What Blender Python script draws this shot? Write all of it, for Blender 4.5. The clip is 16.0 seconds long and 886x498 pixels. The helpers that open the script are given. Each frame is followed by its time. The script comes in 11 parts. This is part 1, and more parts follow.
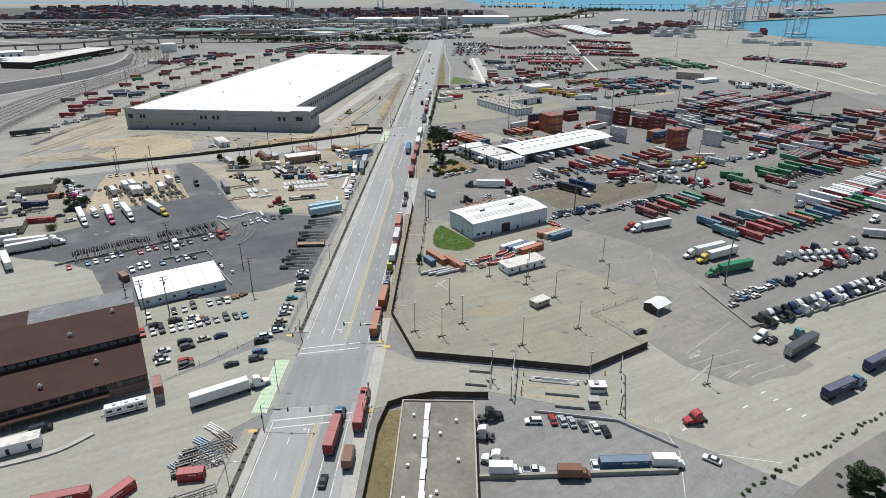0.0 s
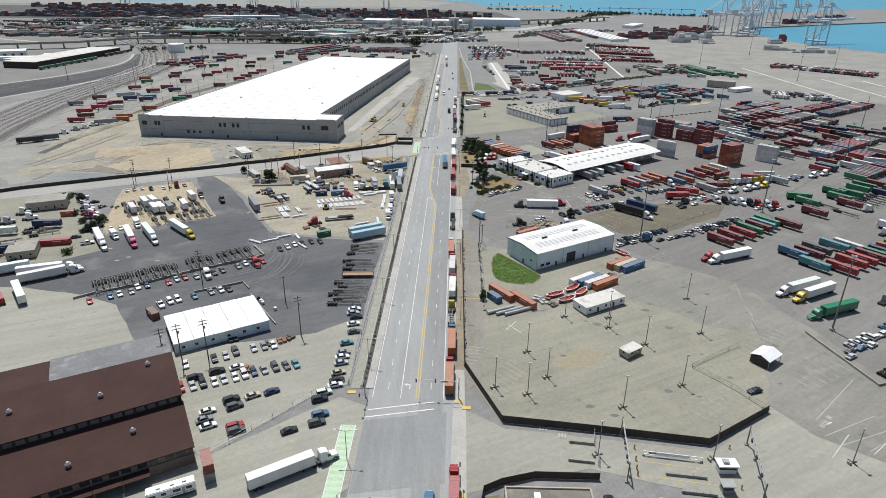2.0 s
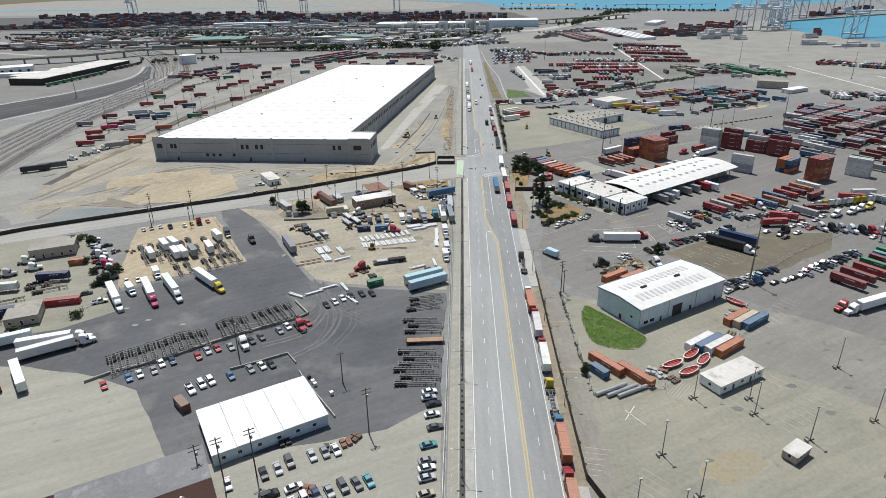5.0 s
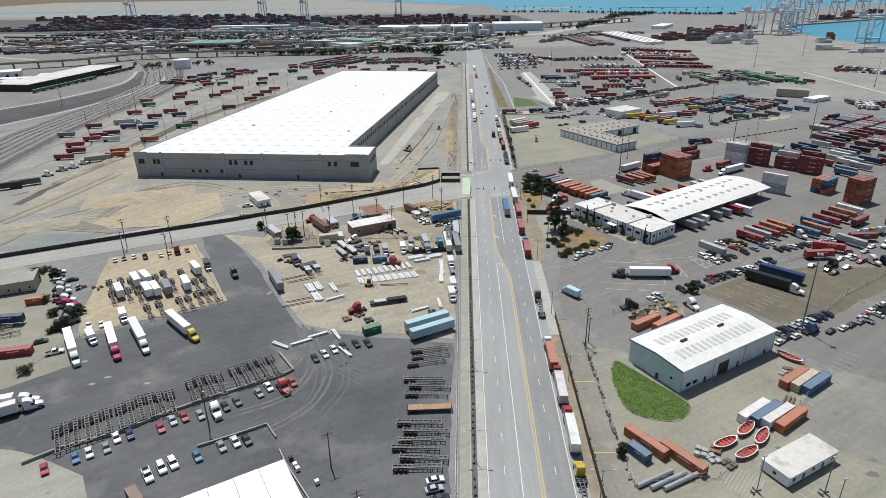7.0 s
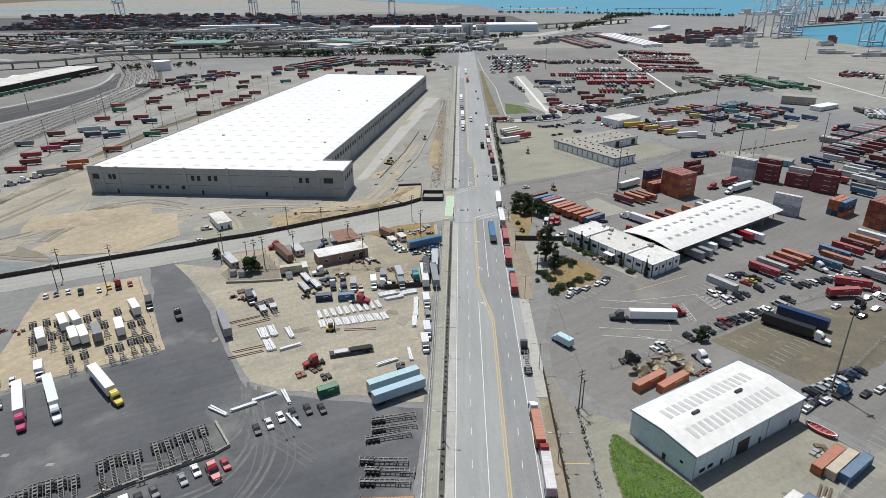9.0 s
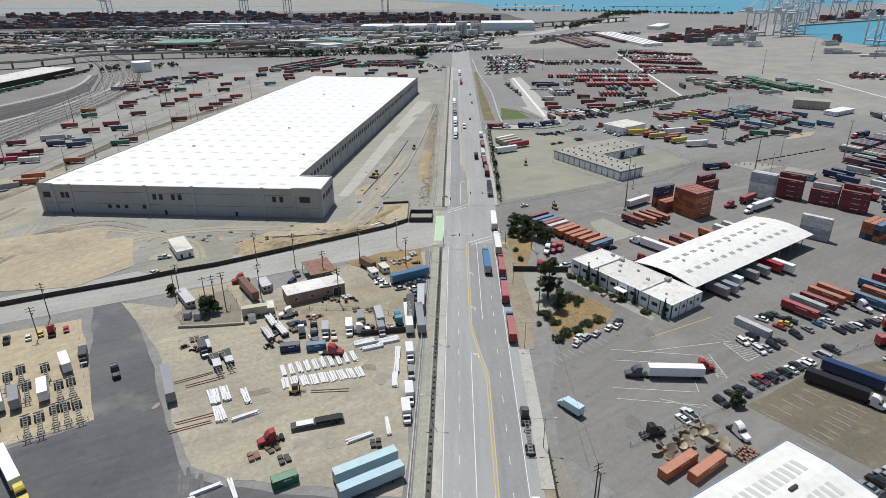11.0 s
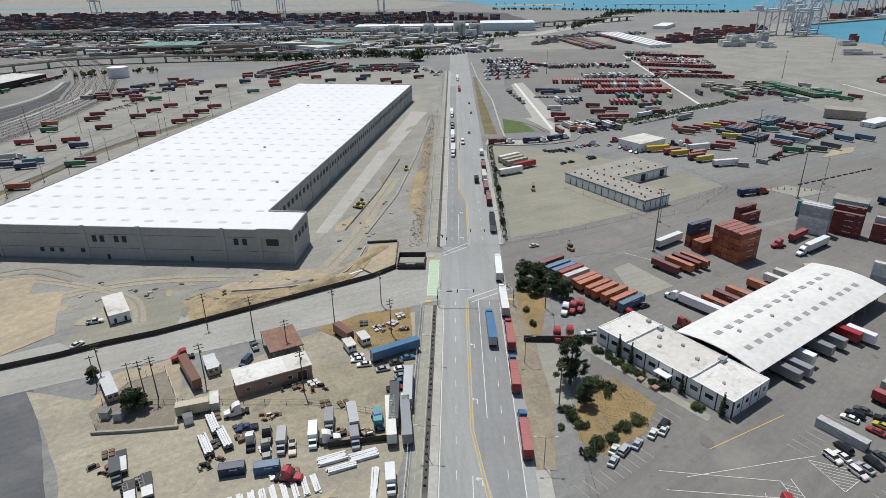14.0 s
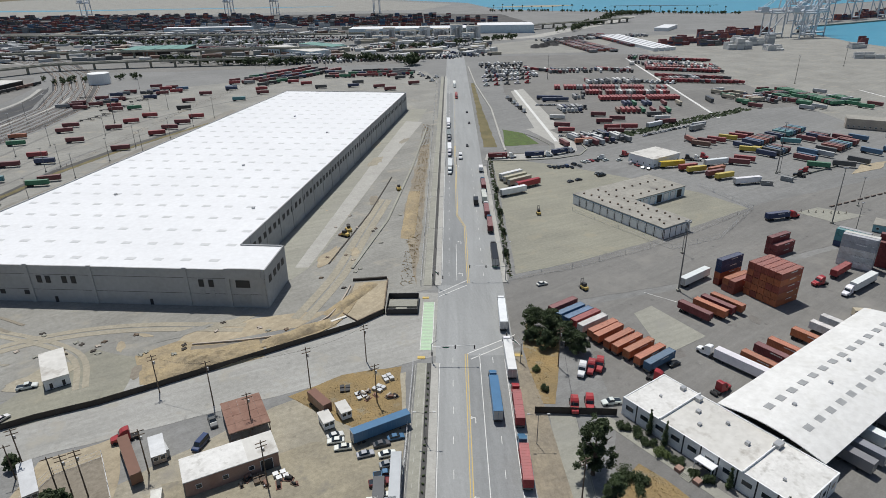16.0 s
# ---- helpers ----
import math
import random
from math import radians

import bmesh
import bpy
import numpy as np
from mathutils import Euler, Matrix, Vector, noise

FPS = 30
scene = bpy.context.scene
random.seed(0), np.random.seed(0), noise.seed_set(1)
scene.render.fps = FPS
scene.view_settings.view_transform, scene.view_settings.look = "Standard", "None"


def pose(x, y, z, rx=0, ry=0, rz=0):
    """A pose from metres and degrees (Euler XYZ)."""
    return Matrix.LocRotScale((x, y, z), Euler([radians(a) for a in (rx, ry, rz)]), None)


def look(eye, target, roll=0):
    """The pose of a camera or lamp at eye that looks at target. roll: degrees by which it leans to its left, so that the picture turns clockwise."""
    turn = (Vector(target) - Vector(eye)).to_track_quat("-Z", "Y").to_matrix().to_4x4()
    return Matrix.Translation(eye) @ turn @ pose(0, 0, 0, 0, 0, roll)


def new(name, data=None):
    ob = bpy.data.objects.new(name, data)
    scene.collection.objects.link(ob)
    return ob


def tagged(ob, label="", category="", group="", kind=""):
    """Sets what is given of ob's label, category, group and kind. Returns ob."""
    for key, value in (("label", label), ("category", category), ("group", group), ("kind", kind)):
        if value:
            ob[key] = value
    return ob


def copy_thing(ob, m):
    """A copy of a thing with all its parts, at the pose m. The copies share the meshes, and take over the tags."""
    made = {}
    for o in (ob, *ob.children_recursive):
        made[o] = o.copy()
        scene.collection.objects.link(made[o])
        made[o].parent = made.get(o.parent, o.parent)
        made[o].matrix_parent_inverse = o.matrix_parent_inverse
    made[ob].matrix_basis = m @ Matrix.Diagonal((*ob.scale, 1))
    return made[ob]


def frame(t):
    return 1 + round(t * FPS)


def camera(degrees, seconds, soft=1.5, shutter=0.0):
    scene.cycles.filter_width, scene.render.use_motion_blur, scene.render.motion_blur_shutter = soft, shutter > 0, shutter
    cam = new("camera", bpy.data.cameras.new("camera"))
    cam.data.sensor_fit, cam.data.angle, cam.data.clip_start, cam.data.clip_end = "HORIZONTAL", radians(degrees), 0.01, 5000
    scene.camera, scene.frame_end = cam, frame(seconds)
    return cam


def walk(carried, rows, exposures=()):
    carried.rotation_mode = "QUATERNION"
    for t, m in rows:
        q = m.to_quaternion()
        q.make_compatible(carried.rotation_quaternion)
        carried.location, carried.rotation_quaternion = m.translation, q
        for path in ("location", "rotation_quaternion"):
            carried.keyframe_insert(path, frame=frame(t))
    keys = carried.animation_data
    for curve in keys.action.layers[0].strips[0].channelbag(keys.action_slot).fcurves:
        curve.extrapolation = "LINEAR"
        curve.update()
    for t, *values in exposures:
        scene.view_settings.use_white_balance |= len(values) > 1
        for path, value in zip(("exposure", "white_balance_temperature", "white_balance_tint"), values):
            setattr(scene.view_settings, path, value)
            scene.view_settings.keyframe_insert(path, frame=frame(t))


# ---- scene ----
cam = camera(71.4, 16.0, 0.7)
PATH = [
    (0, (36.138, -0.561, 110.201), (31.9, 182.0, 28.6), -0.1),
    (0.5, (29.463, 6.888, 110.207), (25.73, 189.46, 28.61), -0),
    (1, (22.764, 14.335, 110.223), (19.43, 196.92, 28.92), 0.3),
    (1.5, (16.07, 21.708, 110.244), (12.83, 204.5, 29.04), 0.4),
    (2, (9.47, 29.0, 110.257), (6.23, 211.79, 28.96), 0.6),
    (2.5, (3.14, 36.274, 110.266), (-0.3, 218.96, 28.87), 0.7),
    (3, (-2.591, 43.639, 110.275), (-6.13, 226.22, 28.77), 0.5),
    (3.5, (-7.378, 51.22, 110.286), (-11.42, 233.88, 28.89), 0.2),
    (4, (-10.818, 59.094, 110.304), (-15.86, 241.73, 29.1), -0.3),
    (6.3, (-19.093, 97.097, 110.544), (-25.94, 279.97, 30.04), -1.2),
    (6.5, (-19.287, 100.433, 110.55), (-26.04, 283.41, 30.15), -1),
    (7, (-18.53, 108.808, 110.551), (-25.28, 291.79, 30.05), -0.9),
    (7.5, (-16.946, 117.237, 110.538), (-23.3, 300.23, 30.04), -0.7),
    (8, (-15.043, 125.714, 110.514), (-20.9, 308.82, 30.11), -0.7),
    (8.5, (-13.228, 134.295, 110.481), (-18.78, 317.31, 30.08), -0.7),
    (9, (-11.759, 143.028, 110.449), (-17.21, 325.95, 29.85), -0.6),
    (9.2, (-11.371, 146.579, 110.431), (-16.42, 329.51, 29.63), -0.5),
    (11.5, (-9.255, 188.33, 109.66), (-13.29, 370.99, 28.26), -0.6),
    (12, (-8.977, 197.314, 109.608), (-13.01, 379.88, 28.01), -0.6),
    (12.5, (-8.836, 206.215, 109.581), (-12.77, 388.68, 27.88), -0.6),
    (13, (-8.789, 215.125, 109.563), (-12.72, 397.59, 27.76), -0.7),
    (13.5, (-8.751, 224.073, 109.564), (-12.68, 406.54, 27.76), -0.8),
    (14, (-8.678, 232.989, 109.591), (-12.51, 415.56, 27.89), -0.8),
    (14.5, (-8.604, 241.896, 109.641), (-12.14, 424.57, 28.14), -0.8),
    (15, (-8.571, 250.761, 109.686), (-11.91, 433.45, 28.29), -0.9),
    (15.5, (-8.537, 259.612, 109.725), (-11.77, 442.2, 28.43), -0.8),
    (16, (-8.468, 268.525, 109.745), (-11.51, 451.22, 28.25), -0.9),
]
walk(cam, [(t, look(eye, target, roll)) for t, eye, target, roll in PATH],
     [(0, 0.03), (3.5, 0.03), (7, -0.04), (9, -0.05), (12.5, -0.11), (16, -0.24)])

# ---- sky and sun ----
SUN = Vector((-0.17, 0.39, 1.0)).normalized()
world = bpy.data.worlds.new("sky")
scene.world = world
world.use_nodes = True
wn = world.node_tree.nodes
sky = wn.new("ShaderNodeTexSky")
sky.sky_type, sky.sun_disc = "NISHITA", False
sky.sun_elevation = math.asin(SUN.z)
sky.sun_rotation = math.atan2(SUN.x, SUN.y)
sky.air_density, sky.dust_density, sky.ozone_density = 1.0, 1.2, 1.0
world.node_tree.links.new(sky.outputs[0], wn["Background"].inputs[0])
wn["Background"].inputs[1].default_value = 0.078
sun_data = bpy.data.lights.new("sun", "SUN")
sun_data.energy, sun_data.angle, sun_data.color = 4.3, radians(0.55), (1.0, 0.985, 0.95)
sun = new("sun", sun_data)
sun.matrix_world = look((0, 0, 300), Vector((0, 0, 300)) - SUN)
scene.view_settings.exposure = 0.0


# ---- materials ----
def surface(name, col, col2=None, rough=0.85, metal=0.0, big=0.05, fine=1.2, bump=0.0, world_space=False, tint=False, dirt=0.5, stain=None, streak=None, spots=0.0, dusty=0.0):
    """Two scales of variation between col and col2, with an optional stain colour in patches; tint: multiplied by the
    object's colour.
    streak: direction in degrees along which traffic has drawn long marks; spots: strength of small oil drips; dusty:
    how far the upward faces go towards pale grey-brown."""
    m = bpy.data.materials.new(name)
    m.use_nodes = True
    nt = m.node_tree
    N, L = nt.nodes, nt.links
    bsdf = N["Principled BSDF"]
    bsdf.inputs["Roughness"].default_value = rough
    bsdf.inputs["Metallic"].default_value = metal
    if world_space:
        vec = N.new("ShaderNodeNewGeometry").outputs["Position"]
    else:
        info = N.new("ShaderNodeObjectInfo")
        add = N.new("ShaderNodeVectorMath")
        add.operation = "ADD"
        mul = N.new("ShaderNodeMath")
        mul.operation, mul.inputs[1].default_value = "MULTIPLY", 90.0
        L.new(info.outputs["Random"], mul.inputs[0])
        L.new(N.new("ShaderNodeTexCoord").outputs["Object"], add.inputs[0])
        L.new(mul.outputs[0], add.inputs[1])
        vec = add.outputs[0]

    def noise_of(scale, detail=5.0, lo=0.35, hi=0.65):
        n = N.new("ShaderNodeTexNoise")
        n.inputs["Scale"].default_value, n.inputs["Detail"].default_value, n.inputs["Roughness"].default_value = scale, detail, 0.6
        r = N.new("ShaderNodeMapRange")
        r.inputs[1].default_value, r.inputs[2].default_value = lo, hi
        L.new(vec, n.inputs["Vector"])
        L.new(n.outputs["Fac"], r.inputs[0])
        return r.outputs[0]

    def mixed(fac, a, b, how="MIX"):
        x = N.new("ShaderNodeMix")
        x.data_type, x.blend_type = "RGBA", how
        for sock, v in ((0, fac), (6, a), (7, b)):
            if isinstance(v, (int, float)):
                x.inputs[sock].default_value = v
            elif isinstance(v, tuple):
                x.inputs[sock].default_value = (*v, 1)
            else:
                L.new(v, x.inputs[sock])
        return x.outputs[2]

    col2 = col2 or tuple(c * 0.8 for c in col)
    c = mixed(noise_of(big), col, col2)
    g = noise_of(fine, 8.0, 0.3, 0.7)
    c = mixed(dirt, c, mixed(g, (0.78, 0.77, 0.75), (1.12, 1.12, 1.12)), "MULTIPLY")
    if world_space:
        c = mixed(0.45, c, mixed(noise_of(fine * 4.5, 4.0, 0.3, 0.7), (0.72, 0.72, 0.72), (1.22, 1.22, 1.22)), "MULTIPLY")
    if streak is not None:
        for turn, across, along, lo, hi, k in ((streak, 0.30, 0.016, 0.84, 1.12, 0.5), (streak + 11, 1.3, 0.045, 0.88, 1.1, 0.35)):
            rot = N.new("ShaderNodeMapping")
            rot.vector_type = "POINT"
            rot.inputs["Rotation"].default_value = (0, 0, -radians(turn))
            L.new(vec, rot.inputs["Vector"])
            squash = N.new("ShaderNodeVectorMath")
            squash.operation, squash.inputs[1].default_value = "MULTIPLY", (along, across, 1.0)
            L.new(rot.outputs[0], squash.inputs[0])
            n = N.new("ShaderNodeTexNoise")
            n.inputs["Scale"].default_value, n.inputs["Detail"].default_value, n.inputs["Roughness"].default_value, n.inputs["Distortion"].default_value = 1.0, 6.0, 0.62, 0.6
            L.new(squash.outputs[0], n.inputs["Vector"])
            r = N.new("ShaderNodeMapRange")
            r.inputs[1].default_value, r.inputs[2].default_value = 0.36, 0.64
            L.new(n.outputs["Fac"], r.inputs[0])
            c = mixed(k, c, mixed(r.outputs[0], (lo,) * 3, (hi,) * 3), "MULTIPLY")
    if spots:
        v = N.new("ShaderNodeTexVoronoi")
        v.inputs["Scale"].default_value, v.inputs["Randomness"].default_value = 0.16, 1.0
        L.new(vec, v.inputs["Vector"])
        r = N.new("ShaderNodeMapRange")
        r.inputs[1].default_value, r.inputs[2].default_value, r.inputs[3].default_value, r.inputs[4].default_value = 0.05, 0.20, 1.0, 0.0
        L.new(v.outputs["Distance"], r.inputs[0])
        m1 = N.new("ShaderNodeMath")
        m1.operation = "MULTIPLY"
        L.new(r.outputs[0], m1.inputs[0])
        L.new(noise_of(0.9, 4.0, 0.45, 0.62), m1.inputs[1])
        m2 = N.new("ShaderNodeMath")
        m2.operation, m2.inputs[1].default_value = "MULTIPLY", spots
        L.new(m1.outputs[0], m2.inputs[0])
        c = mixed(m2.outputs[0], c, tuple(v * 0.38 for v in col))
    if stain:
        c = mixed(noise_of(big * 2.7, 6.0, 0.56, 0.72), c, stain)
    if tint:
        info2 = N.new("ShaderNodeObjectInfo")
        c = mixed(1.0, c, info2.outputs["Color"], "MULTIPLY")
    # upward faces mixed towards pale grey-brown, by their normal
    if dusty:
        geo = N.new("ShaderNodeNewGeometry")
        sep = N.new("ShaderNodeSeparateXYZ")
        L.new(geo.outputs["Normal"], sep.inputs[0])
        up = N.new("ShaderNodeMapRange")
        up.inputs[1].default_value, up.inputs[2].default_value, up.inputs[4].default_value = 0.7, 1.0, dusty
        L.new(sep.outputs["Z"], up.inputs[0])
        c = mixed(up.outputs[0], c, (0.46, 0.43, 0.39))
    L.new(c, bsdf.inputs["Base Color"])
    if bump:
        b = N.new("ShaderNodeBump")
        b.inputs["Strength"].default_value, b.inputs["Distance"].default_value = 0.5, bump
        L.new(g, b.inputs["Height"])
        L.new(b.outputs[0], bsdf.inputs["Normal"])
    return m


def plain(name, col, rough=0.5, metal=0.0):
    return surface(name, col, tuple(c * 0.85 for c in col), rough, metal, 0.4, 3.0, dirt=0.35)


M = {}
M["ground"] = surface("old_paving", (0.235, 0.234, 0.225), (0.195, 0.195, 0.187), 0.9, big=0.012, fine=0.35, world_space=True, stain=(0.165, 0.163, 0.155), dirt=0.7, streak=33, spots=0.5)
M["yard"] = surface("yard_asphalt", (0.208, 0.202, 0.187), (0.168, 0.163, 0.152), 0.9, big=0.015, fine=0.5, world_space=True, stain=(0.235, 0.225, 0.203), dirt=0.5, streak=35, spots=0.8)
M["dark"] = surface("dark_asphalt", (0.074, 0.078, 0.085), (0.132, 0.135, 0.138), 0.9, big=0.018, fine=0.5, world_space=True, stain=(0.172, 0.17, 0.163), dirt=0.5, streak=28, spots=0.4)
M["lot"] = surface("worn_lot_concrete", (0.29, 0.281, 0.222), (0.238, 0.231, 0.187), 0.9, big=0.03, fine=0.9, world_space=True, stain=(0.295, 0.27, 0.2), dirt=0.7, streak=24, spots=0.7)
M["lot_far"] = surface("pale_dusty_ground", (0.30, 0.294, 0.265), (0.235, 0.23, 0.208), 0.9, big=0.03, fine=0.7, world_space=True, stain=(0.32, 0.295, 0.24), dirt=0.8, streak=40, spots=0.4)
M["dirt"] = surface("bare_dirt", (0.385, 0.35, 0.27), (0.295, 0.272, 0.215), 0.95, big=0.035, fine=0.7, world_space=True, bump=0.1, stain=(0.245, 0.23, 0.20), dirt=0.9, streak=30, spots=0.7)
M["sand"] = surface("pale_sand", (0.42, 0.352, 0.245), (0.35, 0.30, 0.215), 0.95, big=0.03, fine=0.4, world_space=True, bump=0.1, dirt=0.8, streak=55)
M["road"] = surface("road_asphalt", (0.305, 0.312, 0.306), (0.278, 0.284, 0.278), 0.75, big=0.02, fine=0.9, world_space=True, stain=(0.285, 0.29, 0.285), dirt=0.3, streak=90)
M["road_new"] = surface("newer_asphalt", (0.243, 0.25, 0.248), (0.216, 0.222, 0.22), 0.75, big=0.03, fine=0.6, world_space=True, dirt=0.3, streak=90)
M["concrete"] = surface("pale_concrete", (0.325, 0.319, 0.268), (0.282, 0.277, 0.235), 0.9, big=0.02, fine=0.7, world_space=True, stain=(0.262, 0.256, 0.225), dirt=0.45, streak=25, spots=0.6)
M["pale_road"] = surface("pale_worn_road", (0.365, 0.36, 0.335), (0.315, 0.31, 0.285), 0.9, big=0.04, fine=0.7, world_space=True, stain=(0.335, 0.315, 0.265), dirt=0.6, streak=25, spots=0.5)
M["olive"] = surface("olive_dry_grass", (0.20, 0.165, 0.08), (0.13, 0.115, 0.055), 0.95, big=0.08, fine=0.9, world_space=True, dirt=0.9)
M["haul_dark"] = surface("dark_haul_asphalt", (0.052, 0.053, 0.056), (0.078, 0.079, 0.081), 0.95, big=0.02, fine=0.6, world_space=True, stain=(0.11, 0.11, 0.108), dirt=0.6, streak=70)
M["white_faded"] = surface("faded_road_paint", (0.46, 0.455, 0.42), (0.36, 0.35, 0.31), 0.8, big=0.5, fine=2.0, world_space=True)
M["roof_light"] = surface("cloudy_roof_light", (0.54, 0.545, 0.53), (0.46, 0.465, 0.455), 0.4, big=0.5, fine=2.0)
M["trim_blue"] = plain("dull_blue_trim", (0.17, 0.28, 0.38), 0.5)
M["deck_wood"] = surface("worn_deck_planks", (0.42, 0.28, 0.18), (0.32, 0.21, 0.135), 0.85, big=0.6, fine=4.0)
M["kerb"] = surface("pale_kerb_concrete", (0.42, 0.41, 0.375), (0.36, 0.35, 0.32), 0.9, big=0.1, fine=0.7, world_space=True, dirt=0.5, spots=0.5)
M["drive"] = surface("sandy_drive_asphalt", (0.255, 0.24, 0.205), (0.215, 0.203, 0.175), 0.9, big=0.05, fine=0.7, world_space=True, stain=(0.29, 0.265, 0.215), dirt=0.6, streak=90, spots=0.4)
M["green_pale"] = surface("pale_green_paint", (0.44, 0.55, 0.40), (0.40, 0.50, 0.37), 0.8, big=0.3, fine=2.0, world_space=True, dirt=0.6)
M["lot_brown_verge"] = surface("brown_dust", (0.29, 0.25, 0.185), (0.23, 0.20, 0.155), 0.95, big=0.12, fine=0.9, world_space=True, stain=(0.34, 0.29, 0.21), dirt=0.9, streak=90, spots=0.6)
M["dry"] = surface("dry_grass", (0.32, 0.225, 0.10), (0.22, 0.165, 0.085), 0.95, big=0.08, fine=1.5, world_space=True, bump=0.15, stain=(0.25, 0.225, 0.16), dirt=0.9)
M["grass"] = surface("green_grass", (0.10, 0.155, 0.04), (0.075, 0.105, 0.035), 0.95, big=0.25, fine=1.5, world_space=True, bump=0.2, stain=(0.15, 0.15, 0.06), dirt=1.0)
M["ballast"] = surface("rail_ballast", (0.075, 0.073, 0.07), (0.11, 0.106, 0.10), 0.95, big=0.03, fine=0.8, world_space=True, stain=(0.16, 0.153, 0.143), dirt=0.9)
M["white"] = surface("road_paint_white", (0.72, 0.72, 0.69), (0.58, 0.57, 0.54), 0.7, big=0.4, fine=2.0, world_space=True)
M["yellow"] = surface("road_paint_yellow", (0.60, 0.43, 0.12), (0.52, 0.38, 0.13), 0.7, big=0.4, fine=2.0, world_space=True)
M["green_paint"] = surface("road_paint_green", (0.42, 0.60, 0.38), (0.46, 0.58, 0.42), 0.7, big=0.4, fine=2.0, world_space=True)
M["roof_white"] = surface("white_roof_membrane", (0.74, 0.745, 0.75), (0.70, 0.705, 0.71), 0.6, big=0.02, fine=0.5, dirt=0.3)
M["roof_dirty"] = surface("weathered_white_roof", (0.62, 0.605, 0.565), (0.54, 0.525, 0.485), 0.7, big=0.06, fine=0.5, stain=(0.30, 0.27, 0.23), dirt=0.5)
M["roof_grey"] = surface("weathered_grey_roof", (0.34, 0.325, 0.285), (0.275, 0.262, 0.23), 0.9, big=0.08, fine=0.6, stain=(0.19, 0.18, 0.165), dirt=0.7)
M["roof_brown"] = surface("brown_roof", (0.040, 0.017, 0.013), (0.055, 0.026, 0.020), 0.95, big=0.08, fine=0.8, dirt=0.6)
M["wall_grey"] = surface("tilt_up_concrete", (0.42, 0.424, 0.42), (0.365, 0.368, 0.365), 0.9, big=0.05, fine=0.6, dirt=0.5)
M["wall_white"] = surface("white_wall_paint", (0.82, 0.83, 0.82), (0.76, 0.77, 0.77), 0.6, big=0.2, fine=1.5, dirt=0.4)
M["wall_blue"] = surface("pale_blue_sheet", (0.64, 0.75, 0.80), (0.58, 0.68, 0.74), 0.5, big=0.2, fine=1.5, dirt=0.5, stain=(0.46, 0.54, 0.59))
M["wall_beige"] = surface("beige_wall", (0.45, 0.39, 0.32), (0.38, 0.33, 0.28), 0.85, big=0.2, fine=1.5, dirt=0.5)
M["brick"] = surface("dull_red_wall", (0.30, 0.18, 0.14), (0.36, 0.25, 0.20), 0.85, big=0.2, fine=1.5, dirt=0.5)
M["paint"] = surface("vehicle_paint", (1, 1, 1), (0.9, 0.9, 0.9), 0.35, big=0.5, fine=2.0, tint=True, dirt=0.3)
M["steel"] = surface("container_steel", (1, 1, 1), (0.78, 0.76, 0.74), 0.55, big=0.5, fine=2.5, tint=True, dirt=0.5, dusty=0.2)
M["rubber"] = plain("tyre_rubber", (0.025, 0.025, 0.026), 0.85)
M["black"] = plain("black_steel", (0.03, 0.03, 0.032), 0.6)
M["chrome"] = plain("bright_alloy", (0.6, 0.6, 0.62), 0.3, 0.9)
M["galv"] = plain("galvanised_steel", (0.45, 0.46, 0.47), 0.5, 0.6)
M["wood"] = surface("weathered_wood", (0.17, 0.125, 0.085), (0.11, 0.085, 0.065), 0.9, big=0.6, fine=4.0)
M["timber"] = surface("stacked_timber", (0.70, 0.68, 0.62), (0.60, 0.57, 0.50), 0.8, big=0.5, fine=3.0)
M["screen"] = surface("dark_fence_screen", (0.045, 0.038, 0.032), (0.065, 0.055, 0.045), 0.9, big=0.3, fine=2.0)
M["leaf"] = surface("tree_leaves", (0.062, 0.088, 0.032), (0.034, 0.052, 0.02), 0.8, big=0.4, fine=1.2, dirt=0.9)
M["bark"] = surface("tree_bark", (0.12, 0.09, 0.065), (0.08, 0.06, 0.045), 0.9, big=1.0, fine=4.0)
M["rust"] = surface("rusty_sheet", (0.20, 0.105, 0.075), (0.26, 0.15, 0.11), 0.85, big=0.3, fine=2.0)
M["water"] = surface("bay_water", (0.06, 0.30, 0.42), (0.05, 0.26, 0.38), 0.35, big=0.004, fine=0.05, bump=0.3, world_space=True, dirt=0.3)
M["glass"] = plain("dark_glass", (0.03, 0.04, 0.05), 0.08)
M["crane"] = plain("crane_paint", (0.62, 0.66, 0.70), 0.6)
M["roof_cream"] = surface("cream_roof_coating", (0.72, 0.715, 0.69), (0.66, 0.655, 0.63), 0.7, big=0.06, fine=0.5, stain=(0.58, 0.57, 0.53), dirt=0.5)
M["roof_panel"] = surface("grey_roof_panel", (0.37, 0.375, 0.37), (0.31, 0.315, 0.31), 0.4, big=0.5, fine=2.0)
M["frame_grey"] = surface("dusty_steel_frame", (0.21, 0.205, 0.195), (0.10, 0.098, 0.094), 0.6, 0.2, big=0.5, fine=2.0)
M["roof_sheet"] = surface("dull_zinc_sheet", (0.17, 0.175, 0.18), (0.12, 0.124, 0.13), 0.6, big=0.12, fine=1.0, stain=(0.24, 0.24, 0.24), dirt=0.8)
M["lamp"] = plain("grey_pole", (0.20, 0.195, 0.19), 0.6)


# ---- mesh helpers ----
def bx(bm, x0, x1, y0, y1, z0, z1):
    m = Matrix.LocRotScale(((x0 + x1) / 2, (y0 + y1) / 2, (z0 + z1) / 2), None, (x1 - x0, y1 - y0, z1 - z0))
    return bmesh.ops.create_cube(bm, size=1.0, matrix=m)["verts"]


